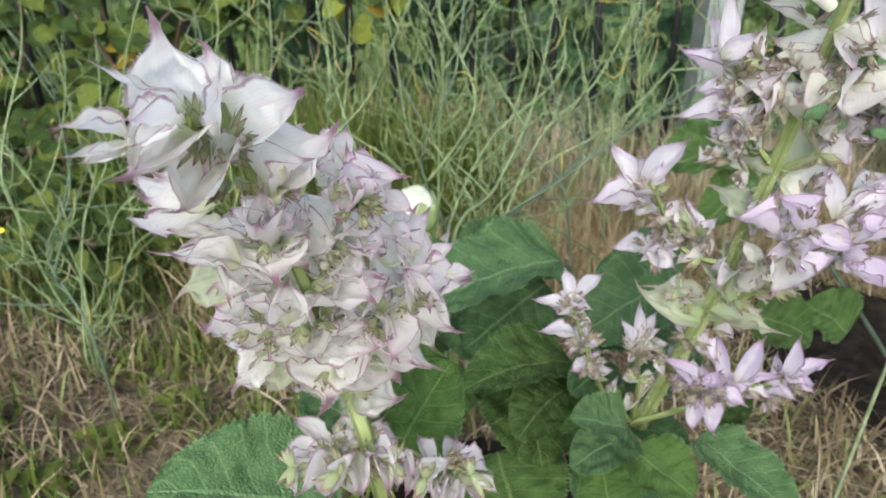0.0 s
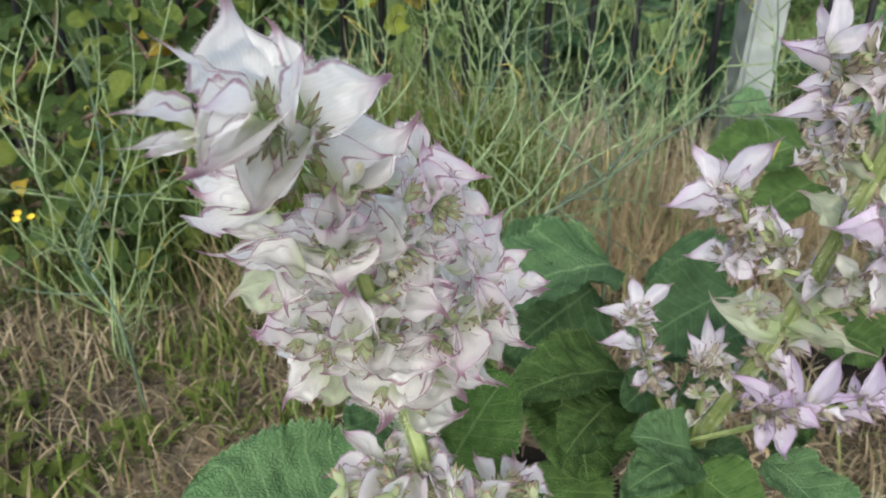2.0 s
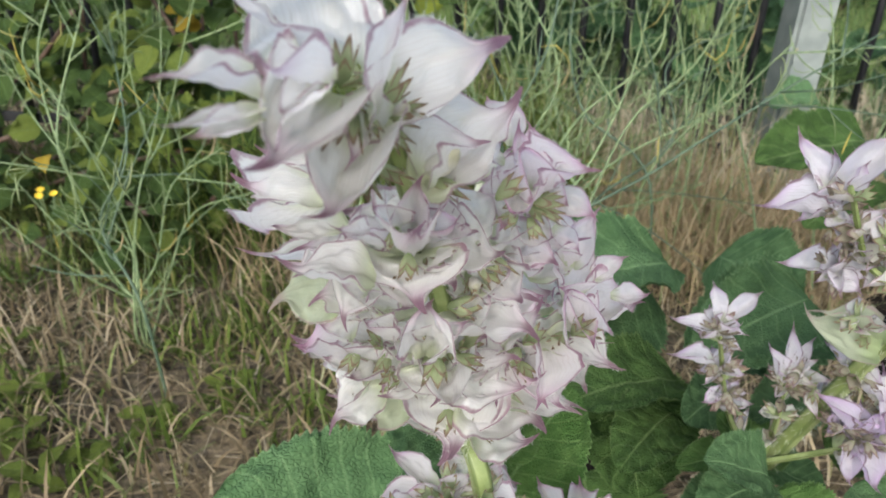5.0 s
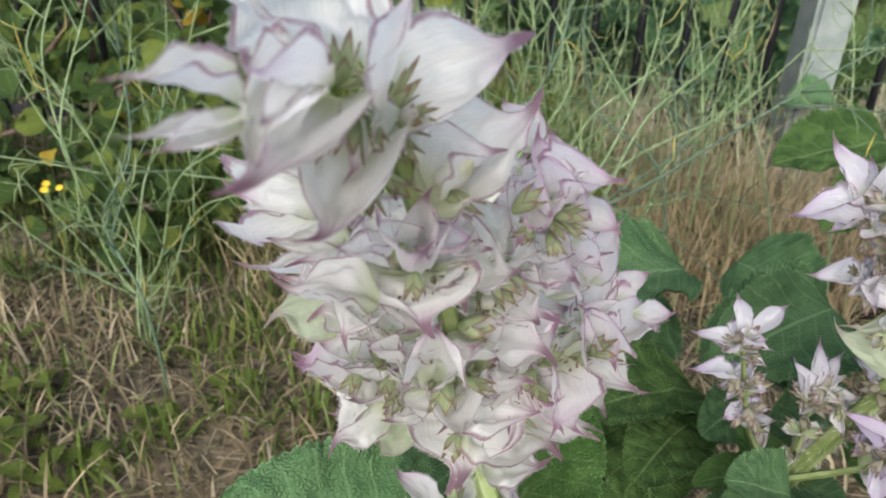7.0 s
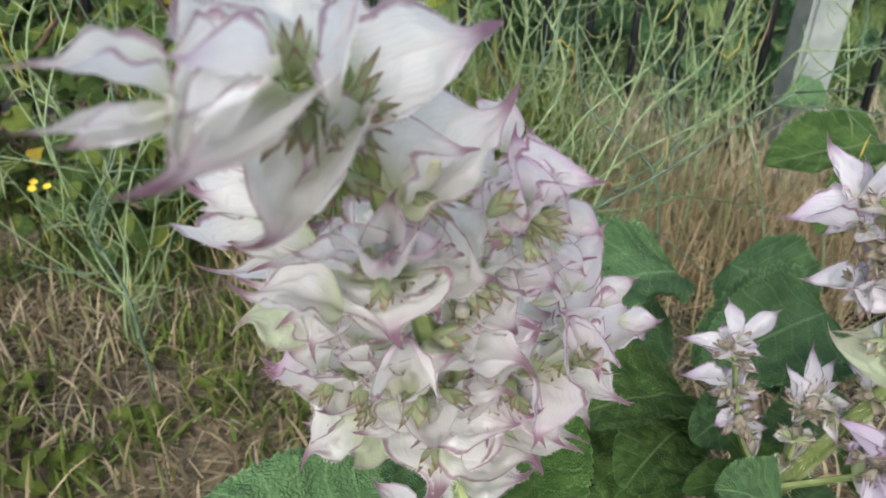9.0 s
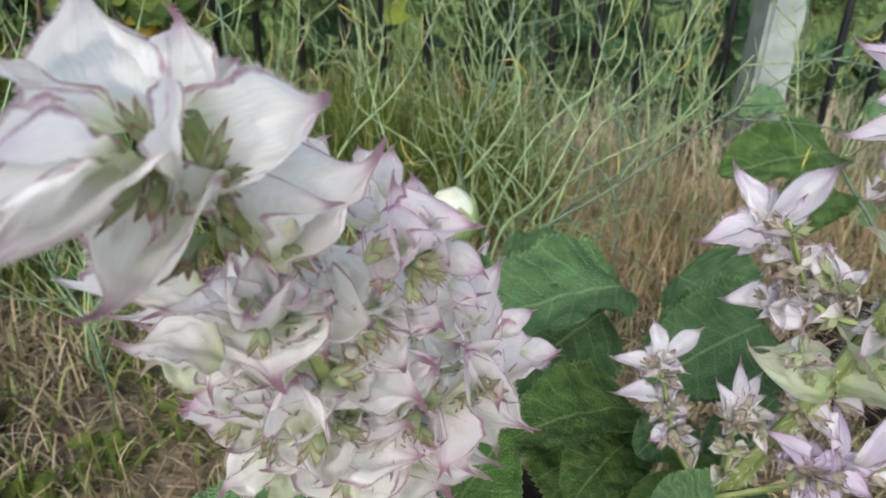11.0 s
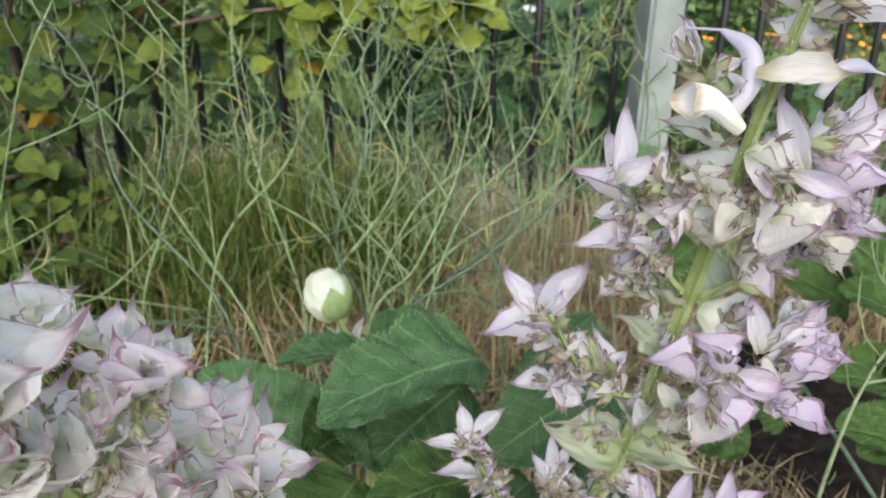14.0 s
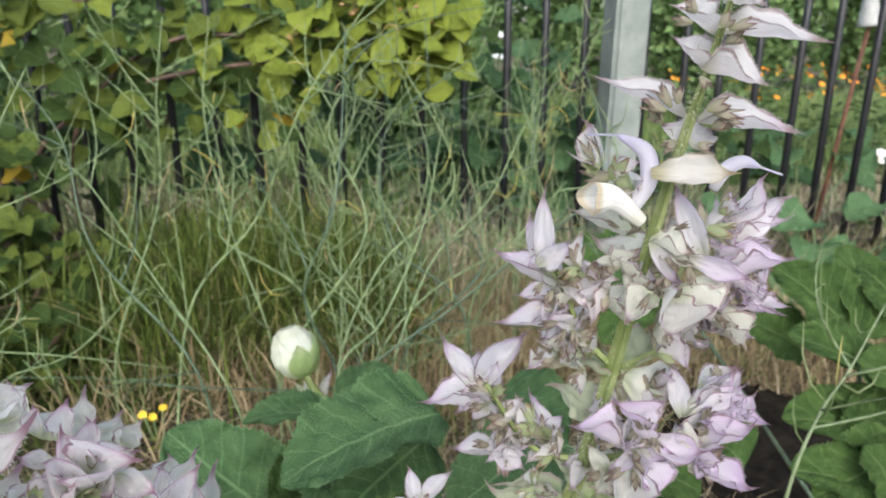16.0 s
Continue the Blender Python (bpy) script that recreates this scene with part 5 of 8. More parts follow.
calyx(sage_front, (-0.0567, 0.317, 0.6187), (-0.0535, 0.304, 0.6176), 0.0085)
add("flower_bud", CREAM_BUDS[0], None, sage_front, placed((-0.0596, 0.312, 0.6072), (-0.0568, 0.302, 0.6063), (0, -0.6, 0.8), 0.0141))
# long side branch
bract(sage_front, (-0.0151, 0.362, 0.5701), (-0.0125, 0.362, 0.6137), (-0.06, -0.86, 0.51), 0.0165, "blush", 3)
bract(sage_front, (-0.019, 0.36, 0.5848), (-0.0265, 0.345, 0.606), (0.22, -0.72, 0.66), 0.0155, "blush", 6)
bract(sage_front, (-0.0132, 0.352, 0.5618), (-0.0194, 0.33, 0.5978), (0.04, -0.80, 0.59), 0.0189, "blush", 1)
bract(sage_front, (-0.0121, 0.356, 0.5611), (0.0195, 0.366, 0.5749), (-0.16, -0.58, 0.80), 0.0230, "blush", 5)
bract(sage_front, (-0.0145, 0.356, 0.5578), (-0.0406, 0.345, 0.5584), (0.28, -0.25, 0.93), 0.0189, "white", 6)
bract(sage_front, (-0.0143, 0.35, 0.5661), (-0.006, 0.33, 0.5697), (-0.09, -0.07, 0.99), 0.0155, "blush", 2)
calyx(sage_front, (-0.0142, 0.348, 0.5642), (-0.0035, 0.335, 0.5756), 0.0129)
calyx(sage_front, (-0.0156, 0.348, 0.5641), (-0.0241, 0.335, 0.5641), 0.0129)
calyx(sage_front, (-0.0141, 0.348, 0.5627), (-0.0133, 0.33, 0.5823), 0.0108)
bract(sage_front, (-0.0286, 0.345, 0.5591), (0.0089, 0.342, 0.5505), (-0.16, -0.52, 0.84), 0.0186, "white", 2)
bract(sage_front, (-0.0289, 0.345, 0.5637), (-0.0274, 0.322, 0.539), (0.21, -0.19, 0.96), 0.0187, "blush", 8)
bract(sage_front, (-0.0214, 0.345, 0.55), (-0.0145, 0.345, 0.5645), (-0.24, -0.73, 0.64), 0.0123, "white", 9)
bract(sage_front, (-0.0397, 0.34, 0.5394), (-0.0283, 0.32, 0.5603), (-0.00, 0.02, 1.00), 0.0171, "blush", 7)
bract(sage_front, (-0.045, 0.342, 0.5344), (-0.0064, 0.34, 0.5266), (-0.07, -0.52, 0.85), 0.0213, "white", 4)
bract(sage_front, (-0.0398, 0.342, 0.5413), (-0.0231, 0.325, 0.5417), (-0.08, -0.28, 0.96), 0.0185, "blush", 5)
bract(sage_front, (-0.0324, 0.345, 0.5557), (-0.0438, 0.335, 0.5735), (0.31, -0.43, 0.85), 0.0167, "blush", 3)
bract(sage_front, (-0.0461, 0.338, 0.5655), (-0.028, 0.335, 0.5844), (-0.07, -0.59, 0.81), 0.0255, "white", 8)
calyx(sage_front, (-0.0381, 0.336, 0.5612), (-0.0431, 0.322, 0.561), 0.0140)
calyx(sage_front, (-0.0357, 0.336, 0.5643), (-0.0306, 0.322, 0.5791), 0.0125)
calyx(sage_front, (-0.0378, 0.336, 0.555), (-0.0317, 0.322, 0.5557), 0.0127)
calyx(sage_front, (-0.041, 0.336, 0.5685), (-0.0452, 0.334, 0.5784), 0.0118)
# small blushed bracts standing up along both branches
bract(sage_front, (-0.0479, 0.326, 0.6549), (-0.0476, 0.33, 0.6731), (-0.01, -0.75, 0.6), 0.0102, "blush", 0)
bract(sage_front, (-0.0396, 0.327, 0.6448), (-0.0408, 0.333, 0.6635), (0.03, -0.75, 0.6), 0.0108, "blush", 1)
bract(sage_front, (-0.0349, 0.326, 0.6465), (-0.0227, 0.324, 0.6524), (-0.36, -0.75, 0.6), 0.0076, "blush", 2)
bract(sage_front, (-0.05, 0.318, 0.6511), (-0.0612, 0.312, 0.6572), (0.32, -0.75, 0.6), 0.0077, "blush", 3)
bract(sage_front, (-0.0462, 0.316, 0.6418), (-0.0599, 0.306, 0.6453), (0.32, -0.75, 0.6), 0.0095, "blush", 4)
bract(sage_front, (-0.054, 0.32, 0.6626), (-0.0582, 0.325, 0.6735), (0.13, -0.75, 0.6), 0.0070, "blush", 5)
bract(sage_front, (-0.0331, 0.33, 0.6356), (-0.013, 0.322, 0.6303), (-0.36, -0.75, 0.6), 0.0122, "blush", 6)
bract(sage_front, (-0.0217, 0.356, 0.6045), (-0.0256, 0.358, 0.6211), (0.09, -0.75, 0.6), 0.0095, "blush", 7)
bract(sage_front, (-0.0163, 0.358, 0.5913), (-0.0082, 0.36, 0.6203), (-0.11, -0.75, 0.6), 0.0160, "blush", 8)
bract(sage_front, (-0.007, 0.356, 0.5865), (0.0065, 0.356, 0.6008), (-0.27, -0.75, 0.6), 0.0108, "blush", 9)
bract(sage_front, (0.0017, 0.354, 0.5802), (0.0188, 0.35, 0.5834), (-0.38, -0.75, 0.6), 0.0098, "blush", 10)
bract(sage_front, (-0.0118, 0.352, 0.579), (-0.0229, 0.342, 0.5892), (0.25, -0.75, 0.6), 0.0100, "blush", 11)
bract(sage_front, (-0.0278, 0.345, 0.6159), (-0.0154, 0.338, 0.608), (-0.3, -0.75, 0.6), 0.0089, "blush", 0)
# lowest whorl
bract(sage_front, (-0.0975, 0.338, 0.5487), (-0.1417, 0.342, 0.5516), (0.17, -0.42, 0.89), 0.0264, "blush", 8)
bract(sage_front, (-0.0982, 0.335, 0.5522), (-0.118, 0.322, 0.5701), (0.21, -0.19, 0.96), 0.0179, "petal", 1)
bract(sage_front, (-0.0965, 0.338, 0.5375), (-0.1256, 0.33, 0.5167), (0.26, -0.44, 0.86), 0.0259, "white", 3)
bract(sage_front, (-0.0939, 0.332, 0.5482), (-0.109, 0.312, 0.5581), (0.19, -0.06, 0.98), 0.0193, "petal", 0)
bract(sage_front, (-0.0842, 0.33, 0.5624), (-0.1088, 0.334, 0.5765), (0.21, -0.32, 0.92), 0.0179, "white", 9)
bract(sage_front, (-0.0766, 0.322, 0.5621), (-0.0781, 0.314, 0.5962), (0.14, -0.85, 0.51), 0.0173, "petal", 7)
bract(sage_front, (-0.0762, 0.318, 0.5662), (-0.0736, 0.304, 0.5942), (-0.02, 0.32, 0.95), 0.0141, "petal", 4)
bract(sage_front, (-0.0807, 0.322, 0.5589), (-0.0893, 0.308, 0.579), (0.31, -0.31, 0.90), 0.0136, "white", 11)
bract(sage_front, (-0.0709, 0.325, 0.5574), (-0.051, 0.315, 0.5808), (-0.16, -0.40, 0.90), 0.0172, "white", 6)
bract(sage_front, (-0.0662, 0.33, 0.5574), (-0.036, 0.322, 0.5673), (-0.07, -0.40, 0.91), 0.0227, "white", 0)
bract(sage_front, (-0.0636, 0.332, 0.5469), (-0.0437, 0.318, 0.5457), (-0.07, -0.40, 0.91), 0.0282, "white", 10)
bract(sage_front, (-0.0719, 0.322, 0.5594), (-0.0639, 0.285, 0.5663), (0.01, -0.17, 0.98), 0.0264, "white", 5)
bract(sage_front, (-0.0811, 0.325, 0.5538), (-0.0946, 0.312, 0.547), (0.20, -0.26, 0.94), 0.0227, "white", 2)
bract(sage_front, (-0.0636, 0.34, 0.5445), (-0.061, 0.315, 0.515), (0.03, -0.65, 0.76), 0.0463, "white", 7)
bract(sage_front, (-0.0859, 0.34, 0.5334), (-0.1111, 0.338, 0.5181), (0.22, -0.66, 0.72), 0.0276, "green", 1)
bract(sage_front, (-0.0504, 0.345, 0.5319), (-0.0412, 0.345, 0.5101), (-0.15, -0.68, 0.72), 0.0252, "green", 2)
bract(sage_front, (-0.0989, 0.34, 0.5584), (-0.1261, 0.348, 0.5614), (0.12, -0.46, 0.88), 0.0188, "white", 4)
calyx(sage_front, (-0.0724, 0.31, 0.5725), (-0.0711, 0.295, 0.5695), 0.0141)
calyx(sage_front, (-0.0825, 0.318, 0.5702), (-0.0872, 0.303, 0.5849), 0.0119)
calyx(sage_front, (-0.0937, 0.325, 0.5621), (-0.095, 0.31, 0.5603), 0.0116)
calyx(sage_front, (-0.1071, 0.328, 0.5609), (-0.1096, 0.315, 0.559), 0.0104)
calyx(sage_front, (-0.0651, 0.315, 0.5702), (-0.0538, 0.3, 0.5766), 0.0117)
calyx(sage_front, (-0.0629, 0.318, 0.5713), (-0.0576, 0.304, 0.5859), 0.0112)
calyx(sage_front, (-0.0896, 0.322, 0.5553), (-0.0915, 0.31, 0.5562), 0.0102)
calyx(sage_front, (-0.08, 0.318, 0.576), (-0.0804, 0.304, 0.5899), 0.0098)
calyx(sage_front, (-0.0593, 0.315, 0.579), (-0.0629, 0.314, 0.5863), 0.0103)
calyx(sage_front, (-0.0962, 0.325, 0.565), (-0.0979, 0.31, 0.58), 0.0095)
# ---- taller clary sage beside it ----
sage_tall = thing("clary_sage", (0.15, 0.66, 0), "tall open clary sage spike with lilac-pink bracts and thick green stem", "clary sage", "clary sage plants")
TALL = [(0.15, 0.66, 0), (0.17, 0.6, 0.17), (0.193, 0.533, 0.355), (0.211, 0.475, 0.505), (0.221, 0.437, 0.63), (0.228, 0.405, 0.735), (0.233, 0.382, 0.8), (0.24, 0.362, 0.87)]
stem(sage_tall, TALL, (0.0098, 0.0006))
hairs(sage_tall, TALL[1:5], 0.0078, 1500, 0.0055, random.Random(6))
hairs(sage_tall, TALL[4:], 0.0026, 1100, 0.005, random.Random(7))
rng = random.Random(12)
for z, radius, lift, n in ((0.41, 0.03, 0.2, 4), (0.452, 0.032, 0.1, 6)):
    k = max(i for i in range(len(TALL)) if TALL[i][2] <= z)
    a, b = Vector(TALL[k]), Vector(TALL[k + 1])
    whorl(sage_tall, a.lerp(b, (z - a.z) / (b.z - a.z)), b - a, z * 31, radius, "pink", True, rng, 2, n + 1, n, lift, 0.55, (-0.3, -1, 0))
bract(sage_tall, (0.2356, 0.3837, 0.8122), (0.2781, 0.3607, 0.8087), (0.01, -0.47, 0.87), 0.0152, "boat")
bract(sage_tall, (0.2338, 0.3841, 0.8113), (0.2084, 0.375, 0.8253), (0.3, -0.52, 0.78), 0.0136, "boat")
bract(sage_tall, (0.2273, 0.3776, 0.7967), (0.2511, 0.3586, 0.7903), (-0.04, -0.4, 0.91), 0.0152, "boat")
bract(sage_tall, (0.233, 0.3877, 0.7955), (0.2115, 0.3781, 0.8122), (0.45, -0.57, 0.68), 0.0136, "boat")
bract(sage_tall, (0.2353, 0.3782, 0.8245), (0.2453, 0.3614, 0.8242), (-0.04, -0.46, 0.88), 0.0136, "boat")
bract(sage_tall, (0.2311, 0.3874, 0.7968), (0.2453, 0.3941, 0.8092), (-0.28, -0.84, 0.58), 0.0128, "boat")
bract(sage_tall, (0.2303, 0.3965, 0.773), (0.1801, 0.3943, 0.7948), (0.21, -0.5, 0.83), 0.0136, "boat")
bract(sage_tall, (0.2369, 0.3967, 0.7707), (0.2798, 0.3741, 0.7685), (-0.04, -0.46, 0.88), 0.0152, "boat")
bract(sage_tall, (0.2292, 0.3962, 0.7601), (0.2215, 0.4043, 0.7703), (0.12, -0.91, 0.48), 0.0152, "boat")
bract(sage_tall, (0.2362, 0.3982, 0.7577), (0.2488, 0.4042, 0.7671), (-0.28, -0.87, 0.49), 0.0152, "boat")
bract(sage_tall, (0.2125, 0.3894, 0.7469), (0.2547, 0.3796, 0.7484), (-0.08, -0.85, 0.52), 0.0164, "veined")
bract(sage_tall, (0.205, 0.4762, 0.491), (0.1513, 0.4767, 0.5146), (0.2, -0.14, 0.93), 0.01804, "green")
bract(sage_tall, (0.2072, 0.4762, 0.491), (0.2603, 0.4566, 0.4811), (-0.1, -0.23, 0.97), 0.02132, "green")
bract(sage_tall, (0.1, 0.4771, 0.4996), (0.0956, 0.488, 0.5248), (0, -0.84, 0.58), 0.01148, "pink")
bract(sage_tall, (0.1022, 0.4771, 0.4996), (0.1266, 0.4859, 0.5199), (-0.2, -0.8, 0.67), 0.0123, "pink")
bract(sage_tall, (0.1014, 0.4808, 0.4901), (0.0665, 0.4749, 0.5017), (0.2, -0.49, 0.87), 0.0123, "pink")
bract(sage_tall, (0.1028, 0.4772, 0.492), (0.1106, 0.4657, 0.5056), (0, -0.36, 0.92), 0.01066, "pink")
bract(sage_tall, (0.1113, 0.4951, 0.453), (0.0746, 0.4893, 0.4645), (0.2, -0.36, 0.92), 0.01148, "pink")
bract(sage_tall, (0.1254, 0.5065, 0.4235), (0.1088, 0.4942, 0.4201), (0.2, -0.36, 0.92), 0.01148, "pink")
bract(sage_tall, (0.1623, 0.4979, 0.4458), (0.1671, 0.514, 0.4829), (0, -0.84, 0.58), 0.01066, "pink")
bract(sage_tall, (0.1583, 0.4993, 0.4422), (0.1502, 0.5098, 0.4663), (0.2, -0.8, 0.67), 0.00984, "pink")
bract(sage_tall, (0.1647, 0.4979, 0.4458), (0.1813, 0.5102, 0.4742), (-0.2, -0.8, 0.67), 0.00984, "pink")
bract(sage_tall, (0.2431, 0.497, 0.4008), (0.2332, 0.5108, 0.4575), (-0.2, -0.88, 0.49), 0.0123, "lilac")
bract(sage_tall, (0.2502, 0.4937, 0.409), (0.2736, 0.5024, 0.4541), (-0.2, -0.8, 0.67), 0.0164, "lilac")
bract(sage_tall, (0.248, 0.497, 0.4008), (0.2867, 0.4785, 0.4334), (0, -0.01, 0.98), 0.01066, "lilac")
bract(sage_tall, (0.2221, 0.4921, 0.3984), (0.2244, 0.4568, 0.3799), (0, -0.23, 0.97), 0.01968, "lilac")
bract(sage_tall, (0.2149, 0.4887, 0.4067), (0.1804, 0.4926, 0.4408), (0.4, -0.67, 0.73), 0.01312, "lilac")
bract(sage_tall, (0.2269, 0.4887, 0.4067), (0.2518, 0.4623, 0.4087), (0, -0.14, 0.93), 0.01476, "lilac")
bract(sage_tall, (0.2148, 0.4921, 0.3984), (0.2076, 0.4623, 0.3801), (0, -0.36, 0.92), 0.01558, "lilac")
bract(sage_tall, (0.286, 0.4904, 0.4169), (0.2999, 0.4971, 0.4573), (-0.1, -0.84, 0.58), 0.01312, "lilac")
bract(sage_tall, (0.2908, 0.4904, 0.4169), (0.3282, 0.4895, 0.44), (-0.1, -0.49, 0.87), 0.01312, "lilac")
bract(sage_tall, (0.2938, 0.4937, 0.409), (0.312, 0.4769, 0.4205), (0, -0.23, 0.97), 0.0123, "lilac")
bract(sage_tall, (0.2725, 0.497, 0.4008), (0.3012, 0.4766, 0.4039), (0, -0.23, 0.97), 0.0123, "lilac")
bract(sage_tall, (0.2841, 0.4937, 0.409), (0.2866, 0.5053, 0.4356), (0, -0.84, 0.58), 0.01066, "lilac")
packed = random.Random(15)
for points, kind in (([(0.2226, 0.4415, 0.6144), (0.1978, 0.4354, 0.6428), (0.1776, 0.4244, 0.6862)], "boat"),
                     ([(0.2243, 0.4413, 0.6144), (0.2537, 0.4274, 0.6384), (0.2719, 0.4141, 0.6628)], "pink"),
                     ([(0.219, 0.4657, 0.5338), (0.1772, 0.4656, 0.5477), (0.1436, 0.4524, 0.6031)], "boat"),
                     ([(0.219, 0.4657, 0.5338), (0.2539, 0.4512, 0.5478), (0.2935, 0.4458, 0.553)], "pink"),
                     ([(0.1762, 0.5282, 0.3439), (0.1406, 0.5189, 0.3916), (0.1018, 0.4795, 0.4933)], "boat"),
                     ([(0.1788, 0.5292, 0.3463), (0.1763, 0.5189, 0.3916), (0.1623, 0.4979, 0.4458)], "pale"),
                     ([(0.1762, 0.5271, 0.3415), (0.2243, 0.5157, 0.3692), (0.2529, 0.497, 0.4008), (0.2938, 0.4937, 0.409)], "pink"),
                     ([(0.2073, 0.4815, 0.4882), (0.2373, 0.4703, 0.5081), (0.2613, 0.4623, 0.5217)], "veined")):
    stem(sage_tall, points, (0.0028, 0.0015))
    spikelet(sage_tall, points, packed, kind)
calyx(sage_tall, (0.2136, 0.3856, 0.7726), (0.2069, 0.3814, 0.7775), 0.014, True)
calyx(sage_tall, (0.2382, 0.3842, 0.7697), (0.2442, 0.3784, 0.773), 0.014, True)
calyx(sage_tall, (0.2338, 0.3713, 0.8081), (0.2391, 0.3655, 0.8113), 0.014, True)
calyx(sage_tall, (0.1007, 0.4742, 0.4961), (0.0936, 0.4707, 0.5031), 0.014, True)
calyx(sage_tall, (0.1097, 0.4882, 0.4571), (0.1023, 0.4812, 0.4559), 0.014, True)
calyx(sage_tall, (0.2136, 0.4838, 0.4044), (0.2033, 0.4756, 0.4006), 0.014, True)
calyx(sage_tall, (0.2232, 0.4838, 0.4044), (0.2241, 0.4743, 0.3976), 0.014, True)
calyx(sage_tall, (0.2278, 0.4803, 0.4125), (0.235, 0.4741, 0.4131), 0.014, True)
calyx(sage_tall, (0.2013, 0.4811, 0.4177), (0.1897, 0.4761, 0.4211), 0.014, True)
calyx(sage_tall, (0.2913, 0.4895, 0.4119), (0.2981, 0.4832, 0.4124), 0.014, True)
calyx(sage_tall, (0.1266, 0.5014, 0.4268), (0.1253, 0.4924, 0.4211), 0.014, True)
cluster_rng = random.Random(13)
cluster(sage_tall, (0.1016, 0.4815, 0.4882), (-0.2, -0.01, 0.98), 0.022, cluster_rng)
cluster(sage_tall, (0.1156, 0.4965, 0.4494), (-0.3, -0.31, 0.79), 0.022, cluster_rng)
cluster(sage_tall, (0.1285, 0.508, 0.4196), (-0.1, -0.53, 0.78), 0.02, cluster_rng)
cluster(sage_tall, (0.1661, 0.5022, 0.4348), (0.1, -0.14, 0.93), 0.022, cluster_rng)
cluster(sage_tall, (0.2228, 0.4946, 0.3996), (0, -0.63, 0.82), 0.026, cluster_rng, "lilac")
cluster(sage_tall, (0.2518, 0.4987, 0.3967), (0.2, -0.36, 0.92), 0.026, cluster_rng, "lilac")
cluster(sage_tall, (0.2932, 0.493, 0.4106), (0.3, -0.14, 0.93), 0.024, cluster_rng, "lilac")
cluster(sage_tall, (0.2075, 0.4937, 0.409), (-0.3, -0.4, 0.83), 0.022, cluster_rng, "lilac")
cluster(sage_tall, (0.2804, 0.5004, 0.3925), (0.1, -0.67, 0.73), 0.022, cluster_rng, "lilac")
corolla(sage_tall, [(0.2071, 0.3967, 0.7271), (0.2146, 0.3966, 0.7426), (0.2121, 0.398, 0.7565), (0.1976, 0.3966, 0.7647)], 0.0043, (0.1819, 0.3962, 0.7655))
corolla(sage_tall, [(0.2546, 0.4081, 0.7343), (0.2591, 0.4058, 0.7451), (0.2669, 0.4042, 0.7491), (0.2743, 0.4007, 0.7469)], 0.0035, (0.2845, 0.3965, 0.7434))
faded_corolla(sage_tall, (0.2118, 0.3946, 0.7217), (0.1959, 0.3935, 0.734), (0.1821, 0.389, 0.7353), 0.0078)
calyx(sage_tall, (0.2316, 0.3657, 0.8135), (0.2432, 0.3636, 0.817), 0.011, True)
calyx(sage_tall, (0.2277, 0.3658, 0.8144), (0.2321, 0.3648, 0.8193), 0.011, True)
calyx(sage_tall, (0.2165, 0.3662, 0.8204), (0.2113, 0.3661, 0.8252), 0.011, True)
calyx(sage_tall, (0.2144, 0.3644, 0.8162), (0.2048, 0.3636, 0.8176), 0.011, True)
calyx(sage_tall, (0.215, 0.3789, 0.7797), (0.2082, 0.3806, 0.7898), 0.011, True)
calyx(sage_tall, (0.212, 0.3777, 0.7783), (0.2002, 0.3782, 0.7831), 0.011, True)
calyx(sage_tall, (0.2178, 0.3782, 0.781), (0.2172, 0.379, 0.7903), 0.011, True)
calyx(sage_tall, (0.2348, 0.378, 0.777), (0.2474, 0.3743, 0.7756), 0.011, True)
calyx(sage_tall, (0.232, 0.3779, 0.7781), (0.2415, 0.3761, 0.7821), 0.011, True)
calyx(sage_tall, (0.2386, 0.3781, 0.7756), (0.2495, 0.3739, 0.772), 0.011, True)
calyx(sage_tall, (0.2218, 0.3863, 0.763), (0.215, 0.3837, 0.7594), 0.011, True)
calyx(sage_tall, (0.2329, 0.3858, 0.7616), (0.2385, 0.3825, 0.7595), 0.011, True)
calyx(sage_tall, (0.2246, 0.3728, 0.7937), (0.2273, 0.3686, 0.7879), 0.011, True)
# short flowering shoots up both sides of the stem
for k in range(12):
    z = 0.4 + 0.03 * k
    j = max(i for i in range(len(TALL)) if TALL[i][2] <= z)
    a, b = Vector(TALL[j]), Vector(TALL[j + 1])
    p = a.lerp(b, (z - a.z) / (b.z - a.z))
    side = -1 if k % 2 else 1
    reach = packed.uniform(0.026, 0.044)
    spikelet(sage_tall, [p, p + Vector((side * reach * 0.6, -0.004, 0.008)), p + Vector((side * reach, -0.008, 0.022))], packed, ("pale", "boat", "pink", "petal")[k % 4], 0.4, 3, 0.016)
# upper flowers
bract(sage_tall, (0.1694, 0.425, 0.6891), (0.1697, 0.43, 0.7345), (-0.08, -0.95, 0.30), 0.0119, "pink", 0)
bract(sage_tall, (0.1679, 0.43, 0.6877), (0.1632, 0.438, 0.7183), (0.03, -0.99, 0.16), 0.0108, "pink", 3)
bract(sage_tall, (0.1657, 0.42, 0.6914), (0.1823, 0.41, 0.7082), (-0.69, -0.65, -0.32), 0.0130, "pink", 4)
bract(sage_tall, (0.1823, 0.428, 0.6719), (0.1407, 0.436, 0.6999), (0.36, -0.61, 0.70), 0.0143, "pink", 1)
bract(sage_tall, (0.1849, 0.43, 0.6681), (0.1524, 0.43, 0.6719), (0.64, -0.35, 0.69), 0.0115, "pink", 7)
